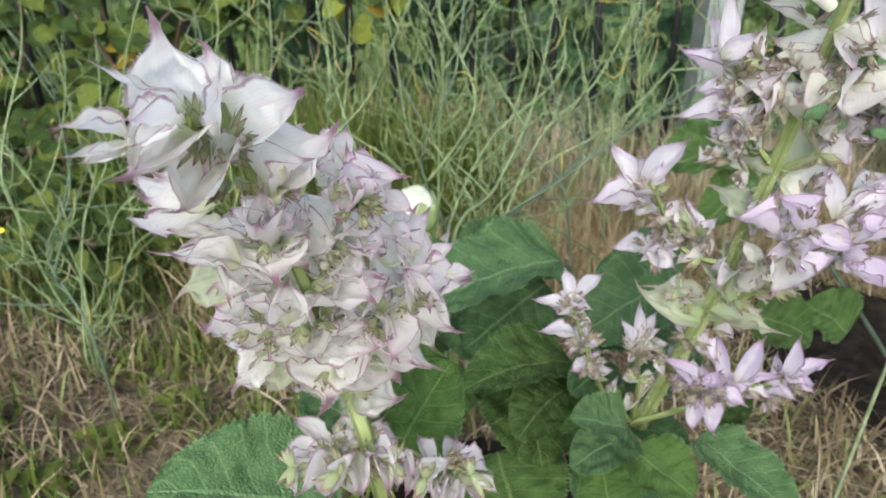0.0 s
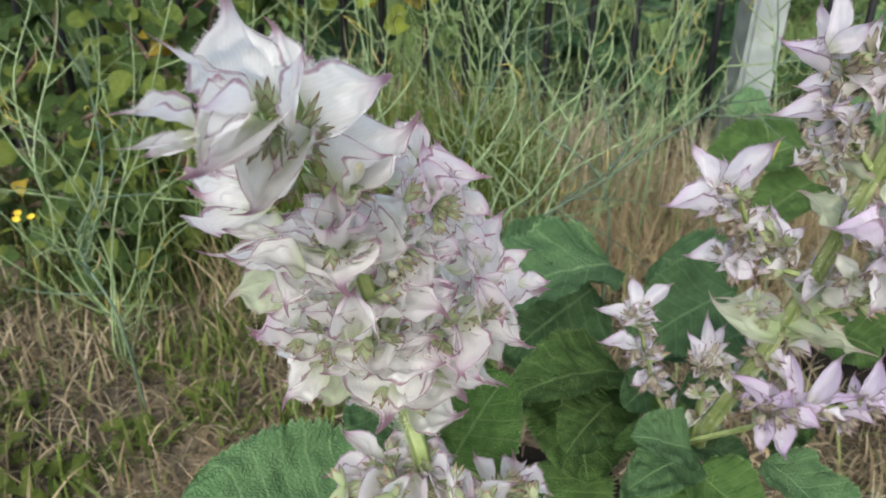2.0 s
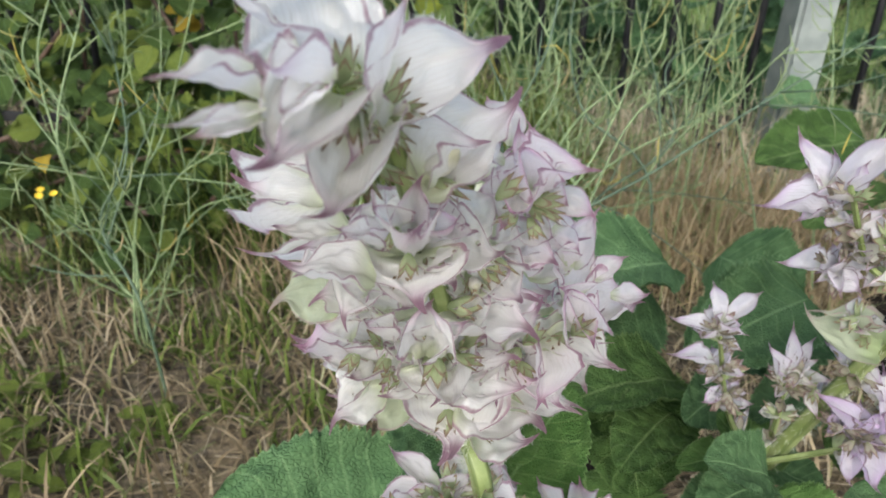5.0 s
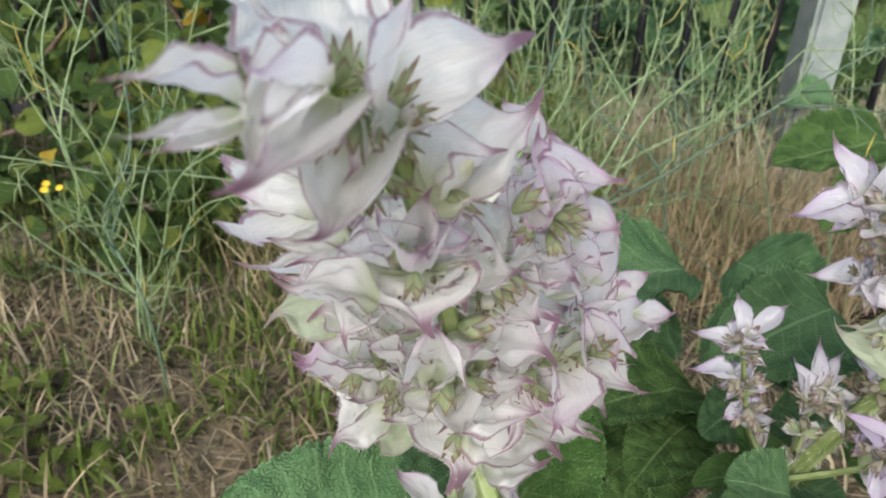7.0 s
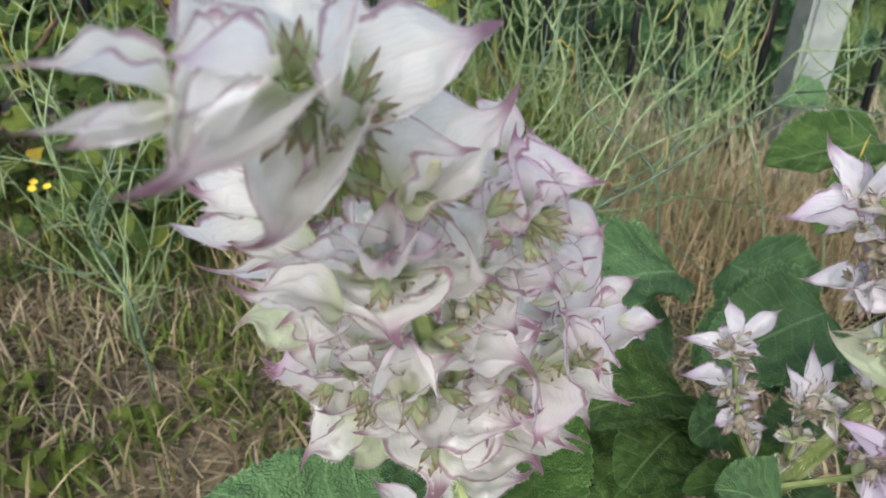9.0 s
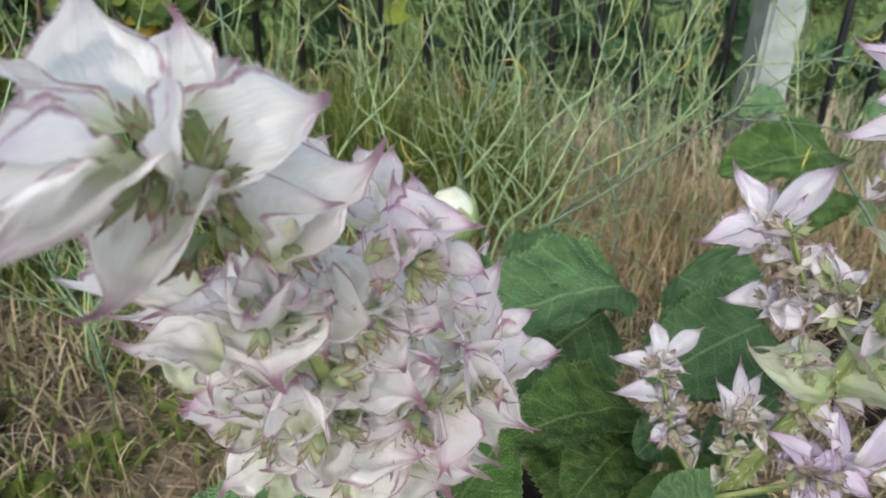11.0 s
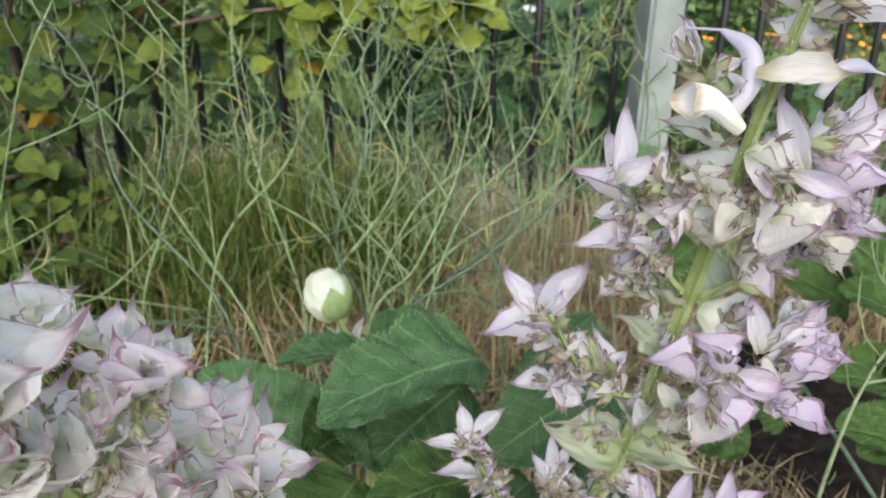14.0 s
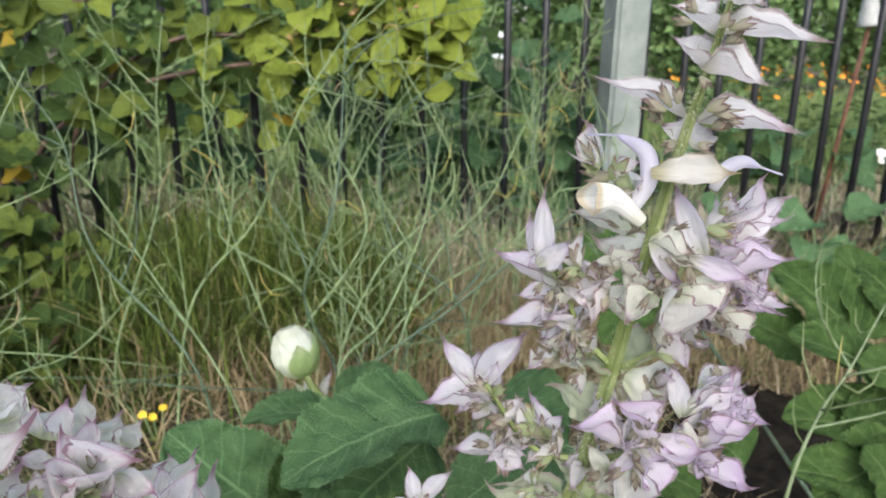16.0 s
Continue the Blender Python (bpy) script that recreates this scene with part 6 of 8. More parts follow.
bract(sage_tall, (0.2001, 0.425, 0.6679), (0.1842, 0.425, 0.6988), (0.78, -0.62, 0.08), 0.0094, "pink", 5)
bract(sage_tall, (0.1981, 0.42, 0.6696), (0.2011, 0.41, 0.6878), (-0.50, -0.39, 0.77), 0.0102, "pink", 2)
bract(sage_tall, (0.2166, 0.412, 0.7081), (0.1772, 0.412, 0.7263), (0.54, -0.37, 0.75), 0.0154, "pale", 6)
bract(sage_tall, (0.2228, 0.408, 0.7081), (0.2413, 0.392, 0.7043), (-0.32, -0.17, 0.93), 0.0127, "pale", 1)
bract(sage_tall, (0.252, 0.402, 0.6979), (0.2286, 0.402, 0.7423), (-0.53, -0.45, 0.72), 0.0125, "pink", 6)
bract(sage_tall, (0.2625, 0.41, 0.708), (0.2974, 0.402, 0.7333), (-0.12, -0.99, -0.00), 0.0171, "pink", 0)
bract(sage_tall, (0.2644, 0.416, 0.713), (0.2886, 0.415, 0.7423), (0.50, -0.68, 0.54), 0.0121, "pink", 8)
bract(sage_tall, (0.2602, 0.408, 0.7034), (0.3007, 0.4, 0.7228), (-0.11, -0.10, 0.99), 0.0079, "pink", 4)
bract(sage_tall, (0.2601, 0.41, 0.6986), (0.2918, 0.402, 0.7078), (0.36, -0.25, 0.90), 0.0131, "petal", 2)
bract(sage_tall, (0.2398, 0.396, 0.7011), (0.2694, 0.38, 0.6927), (-0.38, -0.90, 0.22), 0.0119, "lilac", 3)
bract(sage_tall, (0.2551, 0.402, 0.6805), (0.3012, 0.395, 0.7019), (-0.31, -0.20, 0.93), 0.0155, "lilac", 5)
bract(sage_tall, (0.258, 0.406, 0.6851), (0.2874, 0.4, 0.6951), (-0.03, -0.22, 0.98), 0.0141, "petal", 5)
bract(sage_tall, (0.2216, 0.405, 0.7074), (0.2348, 0.392, 0.6849), (-0.50, -0.35, 0.79), 0.0087, "pink", 7)
bract(sage_tall, (0.2278, 0.428, 0.678), (0.1979, 0.434, 0.7039), (-0.16, -0.68, 0.71), 0.0247, "pale", 8)
bract(sage_tall, (0.2369, 0.42, 0.6948), (0.2608, 0.425, 0.7111), (0.06, -0.43, 0.90), 0.0183, "pale", 0)
calyx(sage_tall, (0.2282, 0.398, 0.7007), (0.2296, 0.386, 0.6979), 0.0082, True)
calyx(sage_tall, (0.2402, 0.398, 0.6963), (0.2385, 0.386, 0.6887), 0.0082, True)
calyx(sage_tall, (0.2341, 0.398, 0.6992), (0.2359, 0.386, 0.7011), 0.0068, True)
calyx(sage_tall, (0.2089, 0.405, 0.7118), (0.2135, 0.395, 0.7201), 0.0087, True)
calyx(sage_tall, (0.2325, 0.4, 0.7153), (0.2358, 0.392, 0.7205), 0.0067, True)
calyx(sage_tall, (0.2041, 0.405, 0.716), (0.1938, 0.395, 0.7221), 0.0068, True)
calyx(sage_tall, (0.1686, 0.42, 0.6809), (0.1622, 0.412, 0.6775), 0.0073, True)
calyx(sage_tall, (0.1749, 0.42, 0.6762), (0.1679, 0.41, 0.6721), 0.0073, True)
# middle flowers
bract(sage_tall, (0.2311, 0.398, 0.6822), (0.2241, 0.374, 0.6644), (0.44, -0.23, 0.87), 0.0242, "petal", 4)
bract(sage_tall, (0.2337, 0.398, 0.6836), (0.2543, 0.385, 0.6645), (0.32, -0.16, 0.93), 0.0173, "pale", 2)
bract(sage_tall, (0.2266, 0.4, 0.6802), (0.2049, 0.395, 0.6662), (0.40, -0.24, 0.89), 0.0175, "pale", 4)
bract(sage_tall, (0.2645, 0.405, 0.6703), (0.2996, 0.396, 0.6676), (0.22, -0.30, 0.93), 0.0141, "lilac", 6)
bract(sage_tall, (0.259, 0.405, 0.6628), (0.2808, 0.396, 0.6466), (-0.43, -0.18, 0.88), 0.0135, "pale", 5)
bract(sage_tall, (0.2623, 0.41, 0.6732), (0.2726, 0.4, 0.6823), (0.02, -0.91, 0.41), 0.0128, "lilac", 8)
bract(sage_tall, (0.2197, 0.42, 0.6549), (0.1989, 0.425, 0.6788), (0.63, -0.48, 0.61), 0.0188, "pale", 7)
bract(sage_tall, (0.1911, 0.43, 0.6518), (0.1412, 0.43, 0.6545), (-0.16, -0.63, 0.76), 0.0132, "pink", 2)
bract(sage_tall, (0.1896, 0.425, 0.6504), (0.17, 0.415, 0.6642), (-0.40, -0.69, 0.61), 0.0105, "pink", 0)
bract(sage_tall, (0.1982, 0.435, 0.6293), (0.1683, 0.435, 0.6403), (0.52, -0.42, 0.75), 0.0142, "pale", 3)
calyx(sage_tall, (0.2255, 0.392, 0.6814), (0.2162, 0.38, 0.6909), 0.0082, True)
calyx(sage_tall, (0.2317, 0.392, 0.6813), (0.2279, 0.38, 0.6899), 0.0082, True)
calyx(sage_tall, (0.2198, 0.395, 0.6819), (0.21, 0.384, 0.6768), 0.0078, True)
calyx(sage_tall, (0.2498, 0.4, 0.6797), (0.2495, 0.388, 0.6765), 0.0080, True)
calyx(sage_tall, (0.1781, 0.42, 0.6574), (0.1654, 0.408, 0.6601), 0.0085, True)
calyx(sage_tall, (0.1831, 0.42, 0.6525), (0.1753, 0.408, 0.6481), 0.0085, True)
calyx(sage_tall, (0.1877, 0.42, 0.6524), (0.1858, 0.408, 0.6462), 0.0085, True)
calyx(sage_tall, (0.2592, 0.4, 0.6676), (0.2601, 0.388, 0.6655), 0.0081, True)
cluster(sage_tall, (0.1786, 0.428, 0.6625), (-0.21, -0.09, 0.89), 0.020, cluster_rng, "pale", True, 4, 2)
cluster(sage_tall, (0.1891, 0.43, 0.6402), (-0.14, -0.48, 0.71), 0.019, cluster_rng, "pale", True, 4, 2)
cluster(sage_tall, (0.2198, 0.415, 0.6724), (-0.24, -0.57, 0.74), 0.020, cluster_rng, "pale", True, 4, 2)
cluster(sage_tall, (0.2624, 0.408, 0.6829), (0.37, -0.42, 0.67), 0.022, cluster_rng, "pink", True, 4, 2)
cluster(sage_tall, (0.2686, 0.405, 0.6564), (0.35, -0.71, 0.46), 0.019, cluster_rng, "pale", True, 4, 2)
cluster(sage_tall, (0.2344, 0.408, 0.6922), (-0.04, -0.58, 0.74), 0.020, cluster_rng, "pale", True, 4, 2)
cluster(sage_tall, (0.2099, 0.418, 0.6898), (-0.33, -0.43, 0.80), 0.018, cluster_rng, "pale", True, 4, 2)
cluster(sage_tall, (0.2799, 0.41, 0.6909), (0.47, -0.43, 0.67), 0.020, cluster_rng, "pink", True, 4, 2)
cluster(sage_tall, (0.2748, 0.406, 0.6743), (0.45, -0.72, 0.46), 0.020, cluster_rng, "lilac", True, 4, 2)
# pale leafy bracts at the joints
bract(sage_tall, (0.2203, 0.447, 0.5728), (0.1838, 0.452, 0.6076), (0.48, -0.59, 0.65), 0.0337, "green", 3)
bract(sage_tall, (0.2193, 0.442, 0.6113), (0.1751, 0.446, 0.6322), (0.11, -0.15, 0.98), 0.0194, "green", 6)
bract(sage_tall, (0.2298, 0.446, 0.6072), (0.2683, 0.446, 0.5929), (-0.61, -0.71, 0.34), 0.0364, "pale", 6)
bract(sage_tall, (0.2289, 0.446, 0.6146), (0.2614, 0.45, 0.6283), (-0.28, -0.47, 0.84), 0.0240, "green", 8)
bract(sage_tall, (0.2016, 0.472, 0.4858), (0.1437, 0.472, 0.5144), (-0.20, -0.60, 0.77), 0.0288, "green", 9)
bract(sage_tall, (0.2061, 0.468, 0.4886), (0.2652, 0.456, 0.4797), (0.29, -0.29, 0.91), 0.0261, "green", 10)
bract(sage_tall, (0.2223, 0.468, 0.5024), (0.1939, 0.474, 0.5393), (0.21, -0.54, 0.81), 0.0305, "green", 1)
bract(sage_tall, (0.2244, 0.466, 0.5126), (0.2277, 0.456, 0.5532), (0.46, -0.64, 0.62), 0.0297, "pale", 0)
# left side branch
bract(sage_tall, (0.1392, 0.465, 0.5932), (0.1151, 0.472, 0.6303), (-0.01, -0.83, 0.56), 0.0138, "pink", 3)
bract(sage_tall, (0.1392, 0.465, 0.5932), (0.1729, 0.466, 0.6349), (-0.33, -0.83, 0.45), 0.0181, "pink", 5)
bract(sage_tall, (0.1408, 0.468, 0.5928), (0.1414, 0.474, 0.6195), (-0.58, -0.39, 0.72), 0.0123, "pink", 1)
bract(sage_tall, (0.142, 0.462, 0.5965), (0.1532, 0.455, 0.6181), (0.32, -0.94, 0.11), 0.0119, "pink", 7)
bract(sage_tall, (0.1468, 0.465, 0.5812), (0.1001, 0.468, 0.584), (0.02, -0.38, 0.92), 0.0174, "pink", 8)
bract(sage_tall, (0.1458, 0.46, 0.582), (0.1333, 0.448, 0.5813), (0.27, -0.55, 0.79), 0.0110, "pink", 4)
bract(sage_tall, (0.1532, 0.47, 0.5455), (0.1223, 0.468, 0.5476), (-0.42, -0.65, 0.63), 0.0151, "pink", 2)
bract(sage_tall, (0.1534, 0.47, 0.5413), (0.1732, 0.458, 0.5355), (0.25, -0.92, 0.30), 0.0151, "pink", 6)
bract(sage_tall, (0.157, 0.468, 0.5692), (0.1711, 0.46, 0.5732), (0.23, -0.71, 0.67), 0.0128, "pale", 2)
bract(sage_tall, (0.1663, 0.468, 0.5648), (0.1698, 0.456, 0.5514), (0.57, -0.76, 0.32), 0.0128, "pale", 5)
bract(sage_tall, (0.1877, 0.462, 0.5511), (0.1736, 0.468, 0.5925), (0.52, -0.73, 0.44), 0.0125, "pink", 0)
bract(sage_tall, (0.1886, 0.46, 0.5564), (0.1941, 0.455, 0.5791), (-0.56, -0.33, 0.76), 0.0113, "pink", 3)
calyx(sage_tall, (0.1435, 0.458, 0.5851), (0.133, 0.448, 0.5889), 0.0092, True)
calyx(sage_tall, (0.1448, 0.462, 0.573), (0.1375, 0.45, 0.5703), 0.0088, True)
calyx(sage_tall, (0.1565, 0.464, 0.5634), (0.1507, 0.452, 0.5587), 0.0089, True)
calyx(sage_tall, (0.148, 0.464, 0.5515), (0.1365, 0.452, 0.5613), 0.0090, True)
calyx(sage_tall, (0.14, 0.46, 0.5938), (0.1311, 0.45, 0.6028), 0.0075, True)
cluster(sage_tall, (0.1468, 0.466, 0.5846), (-0.13, -0.35, 0.77), 0.016, cluster_rng, "pink", True, 2, 2)
cluster(sage_tall, (0.1628, 0.468, 0.5629), (0.06, -0.49, 0.71), 0.018, cluster_rng, "pink", True, 4, 2)
cluster(sage_tall, (0.1589, 0.47, 0.5432), (-0.15, -0.67, 0.46), 0.016, cluster_rng, "pink", True, 3, 2)
cluster(sage_tall, (0.188, 0.464, 0.554), (-0.03, -0.36, 0.77), 0.018, cluster_rng, "pink", True, 3, 2)
# lower flowers
bract(sage_tall, (0.2634, 0.432, 0.5847), (0.2527, 0.436, 0.6256), (-0.06, -0.96, 0.28), 0.0131, "pink", 6)
bract(sage_tall, (0.2659, 0.432, 0.591), (0.2995, 0.43, 0.6175), (-0.01, -0.95, 0.30), 0.0183, "pink", 4)
bract(sage_tall, (0.2633, 0.43, 0.5859), (0.3034, 0.424, 0.6131), (-0.43, 0.09, 0.90), 0.0094, "pink", 1)
bract(sage_tall, (0.2759, 0.438, 0.5968), (0.2979, 0.438, 0.6181), (-0.40, -0.49, 0.77), 0.0167, "petal", 3)
bract(sage_tall, (0.2334, 0.416, 0.5793), (0.2119, 0.416, 0.611), (0.37, -0.48, 0.79), 0.0166, "lilac", 2)
bract(sage_tall, (0.2338, 0.412, 0.5828), (0.2706, 0.404, 0.5754), (-0.15, -0.84, 0.53), 0.0176, "lilac", 7)
bract(sage_tall, (0.2297, 0.412, 0.5771), (0.2327, 0.386, 0.5577), (0.45, -0.26, 0.85), 0.0213, "lilac", 0)
bract(sage_tall, (0.2197, 0.414, 0.5774), (0.1873, 0.42, 0.5914), (0.69, -0.34, 0.64), 0.0172, "lilac", 5)
bract(sage_tall, (0.2202, 0.418, 0.5675), (0.2191, 0.402, 0.5382), (-0.02, -0.29, 0.96), 0.0249, "petal", 8)
bract(sage_tall, (0.2691, 0.42, 0.5717), (0.3038, 0.412, 0.5909), (-0.17, -0.37, 0.91), 0.0170, "lilac", 1)
bract(sage_tall, (0.2671, 0.424, 0.5539), (0.312, 0.414, 0.5395), (-0.02, -0.50, 0.87), 0.0166, "lilac", 4)
bract(sage_tall, (0.2812, 0.426, 0.5789), (0.2936, 0.424, 0.6016), (-0.61, -0.66, 0.44), 0.0141, "lilac", 3)
bract(sage_tall, (0.2552, 0.42, 0.5741), (0.2692, 0.41, 0.5797), (0.07, -0.47, 0.88), 0.0162, "pale", 4)
calyx(sage_tall, (0.223, 0.412, 0.5656), (0.2044, 0.398, 0.5678), 0.0102, True)
calyx(sage_tall, (0.2271, 0.41, 0.5649), (0.2221, 0.395, 0.5625), 0.0101, True)
calyx(sage_tall, (0.229, 0.408, 0.5932), (0.2192, 0.398, 0.6044), 0.0088, True)
calyx(sage_tall, (0.2346, 0.408, 0.5877), (0.235, 0.396, 0.5862), 0.0094, True)
calyx(sage_tall, (0.2306, 0.408, 0.5931), (0.2278, 0.398, 0.6041), 0.0078, True)
calyx(sage_tall, (0.2121, 0.41, 0.582), (0.1988, 0.398, 0.5899), 0.0089, True)
calyx(sage_tall, (0.2718, 0.424, 0.5878), (0.2726, 0.414, 0.6005), 0.0093, True)
cluster(sage_tall, (0.228, 0.415, 0.5746), (-0.06, -0.78, 0.49), 0.022, cluster_rng, "lilac", True, 3, 2)
cluster(sage_tall, (0.2752, 0.428, 0.5798), (0.26, -0.51, 0.71), 0.022, cluster_rng, "pink", True, 3, 2)
cluster(sage_tall, (0.2744, 0.425, 0.5549), (0.35, -0.75, 0.37), 0.020, cluster_rng, "lilac", True, 3, 2)
cluster(sage_tall, (0.2161, 0.425, 0.5535), (-0.26, -0.79, 0.40), 0.020, cluster_rng, "pale", True, 4, 2)
cluster(sage_tall, (0.2883, 0.434, 0.6021), (0.37, -0.42, 0.67), 0.020, cluster_rng, "pink", True, 3, 2)
# small bracts and calyces crowding the branches
cluster(sage_tall, (0.1704, 0.428, 0.6876), (-0.35, -0.37, 0.67), 0.021, cluster_rng, "pink", True, 5, 1)
cluster(sage_tall, (0.1795, 0.43, 0.6585), (-0.30, -0.37, 0.67), 0.021, cluster_rng, "pink", True, 5, 1)
cluster(sage_tall, (0.2695, 0.412, 0.7052), (0.56, -0.44, 0.67), 0.021, cluster_rng, "pink", True, 5, 1)
cluster(sage_tall, (0.2642, 0.41, 0.6956), (0.51, -0.43, 0.67), 0.021, cluster_rng, "pink", True, 5, 1)
cluster(sage_tall, (0.2808, 0.405, 0.6715), (0.63, -0.44, 0.67), 0.021, cluster_rng, "pink", True, 5, 1)
cluster(sage_tall, (0.2226, 0.42, 0.6675), (0.08, -0.40, 0.67), 0.021, cluster_rng, "pink", True, 5, 1)
cluster(sage_tall, (0.2196, 0.422, 0.6855), (0.07, -0.40, 0.67), 0.021, cluster_rng, "pink", True, 5, 1)
cluster(sage_tall, (0.2741, 0.43, 0.5825), (0.34, -0.42, 0.67), 0.021, cluster_rng, "lilac", True, 5, 1)
cluster(sage_tall, (0.2946, 0.428, 0.5866), (0.51, -0.43, 0.67), 0.021, cluster_rng, "lilac", True, 5, 1)
cluster(sage_tall, (0.2233, 0.42, 0.5754), (-0.00, -0.39, 0.67), 0.021, cluster_rng, "pink", True, 5, 1)
cluster(sage_tall, (0.245, 0.42, 0.5632), (0.15, -0.41, 0.67), 0.021, cluster_rng, "lilac", True, 5, 1)
cluster(sage_tall, (0.2743, 0.426, 0.5581), (0.33, -0.42, 0.67), 0.021, cluster_rng, "lilac", True, 5, 1)
cluster(sage_tall, (0.1455, 0.468, 0.5824), (-0.67, -0.34, 0.67), 0.021, cluster_rng, "pink", True, 5, 1)
cluster(sage_tall, (0.1606, 0.47, 0.5452), (-0.58, -0.35, 0.67), 0.021, cluster_rng, "pink", True, 5, 1)
cluster(sage_tall, (0.239, 0.405, 0.6723), (0.28, -0.42, 0.67), 0.021, cluster_rng, "pink", True, 5, 1)
cluster(sage_tall, (0.2157, 0.446, 0.5794), (-0.13, -0.39, 0.67), 0.021, cluster_rng, "pink", True, 5, 1)
cluster(sage_tall, (0.2163, 0.46, 0.5344), (-0.19, -0.38, 0.67), 0.021, cluster_rng, "pink", True, 5, 1)
cluster(sage_tall, (0.19, 0.434, 0.6436), (-0.24, -0.38, 0.67), 0.021, cluster_rng, "pink", True, 5, 1)
cluster(sage_tall, (0.2657, 0.41, 0.6545), (0.46, -0.43, 0.67), 0.021, cluster_rng, "pink", True, 5, 1)
cluster(sage_tall, (0.1671, 0.47, 0.5596), (-0.53, -0.36, 0.67), 0.021, cluster_rng, "pink", True, 5, 1)
# leaves round the foot of the spike
leaf(sage_tall, (0.2384, 0.64, 0.434), (0.1348, 0.6, 0.3901), (0.00, -0.61, 0.79), 0.0869, SAGE_LEAF, -0.12)
leaf(sage_tall, (0.2554, 0.62, 0.3712), (0.1839, 0.57, 0.3428), (0.00, -0.61, 0.79), 0.0636, SAGE_LEAF, -0.12)
leaf(sage_tall, (0.1767, 0.545, 0.3276), (0.1088, 0.52, 0.3373), (0.10, -0.23, 0.97), 0.0345, SAGE_LEAF_BRIGHT, -0.20)
leaf(sage_tall, (0.1823, 0.545, 0.3263), (0.2386, 0.525, 0.31), (-0.10, -0.23, 0.97), 0.0404, SAGE_LEAF, -0.20)
leaf(sage_tall, (0.1751, 0.55, 0.3272), (0.1424, 0.545, 0.3736), (0.21, -0.73, 0.65), 0.0381, SAGE_LEAF_BRIGHT, -0.10)
leaf(sage_tall, (0.1862, 0.55, 0.3272), (0.2039, 0.55, 0.3637), (-0.21, -0.73, 0.65), 0.0384, SAGE_LEAF_BRIGHT, -0.10)
leaf(sage_tall, (0.1766, 0.56, 0.2806), (0.1313, 0.52, 0.2515), (0.20, -0.48, 0.85), 0.0624, SAGE_LEAF, -0.12)
leaf(sage_tall, (0.1947, 0.56, 0.2734), (0.2269, 0.52, 0.2442), (-0.20, -0.48, 0.85), 0.0626, SAGE_LEAF, -0.12)
leaf(sage_tall, (0.2752, 0.6, 0.2924), (0.3243, 0.6, 0.3214), (-0.21, -0.55, 0.81), 0.0539, SHADE_SAGE, -0.12)
leaf(sage_tall, (0.338, 0.66, 0.3827), (0.3998, 0.64, 0.3661), (-0.21, -0.55, 0.81), 0.0737, SHADE_SAGE, -0.12)
leaf(sage_tall, (0.1717, 0.6, 0.3633), (0.1275, 0.57, 0.3428), (0.21, -0.55, 0.81), 0.0515, SAGE_LEAF, -0.12)
# ---- young clary sage with a nodding bud ----
sage_young = thing("clary_sage", (0, 0.86, 0), "young clary sage with a nodding pale green bud above large leaves", "clary sage", "clary sage plants")
stem(sage_young, [(0, 0.86, 0), (0.0158, 0.858, 0.167), (0.0116, 0.8761, 0.3341), (-0.0053, 0.899, 0.3521), (-0.0163, 0.9, 0.369), (-0.0275, 0.9075, 0.3898)], (0.008, 0.0045))
nodding_bud(sage_young, (-0.0206, 0.9068, 0.3554), (-0.0481, 0.927, 0.4464), 0.082, (0.36, -0.92, 0.11), (-0.93, -0.27, 0.22))
bract(sage_young, (-0.0104, 0.9031, 0.3467), (0.0129, 0.9048, 0.3932), (-0.08, -0.86, 0.58), 0.011, "petal")
bract(sage_young, (-0.0179, 0.9034, 0.3453), (-0.0429, 0.9052, 0.3776), (-0.08, -0.86, 0.58), 0.012, "green")
bract(sage_young, (-0.0059, 0.9018, 0.3438), (0.0081, 0.9021, 0.3832), (-0.08, -0.86, 0.58), 0.01, "petal")
bract(sage_young, (-0.0209, 0.9041, 0.3467), (-0.0553, 0.9015, 0.3619), (-0.08, -0.86, 0.58), 0.012, "green")
bract(sage_young, (-0.0149, 0.9035, 0.3467), (-0.0285, 0.9054, 0.3826), (-0.08, -0.86, 0.58), 0.012, "pale")
leaf(sage_young, (0.1396, 0.7387, 0.4131), (-0.0315, 0.6752, 0.3792), (0.18, -0.19, 0.97), 0.115, SAGE_LEAF, -0.26)
leaf(sage_young, (0.1255, 0.7484, 0.3783), (0.0249, 0.7092, 0.3083), (0.03, -0.9, 0.45), 0.115, SAGE_LEAF, -0.17)
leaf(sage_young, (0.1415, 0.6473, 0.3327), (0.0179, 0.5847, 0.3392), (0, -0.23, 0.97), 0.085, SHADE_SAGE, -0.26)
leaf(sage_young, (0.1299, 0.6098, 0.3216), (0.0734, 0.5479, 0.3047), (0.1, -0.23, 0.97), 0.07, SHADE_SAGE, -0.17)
leaf(sage_young, (0.2807, 0.7129, 0.3833), (0.1477, 0.6573, 0.3557), (0, -0.56, 0.84), 0.12, SAGE_LEAF, -0.17)
leaf(sage_front, (-0.094, 0.4741, 0.2855), (-0.2426, 0.4347, 0.3453), (0.1, -0.43, 0.9), 0.125, SAGE_LEAF, -0.08)
leaf(sage_front, (-0.0403, 0.4104, 0.3899), (0.0069, 0.4429, 0.4645), (0, -0.73, 0.7), 0.075, SAGE_LEAF_BRIGHT, -0.05)
leaf(sage_front, (-0.0607, 0.445, 0.394), (-0.1128, 0.4594, 0.4273), (0, -0.58, 0.8), 0.06, SAGE_LEAF, -0.05)
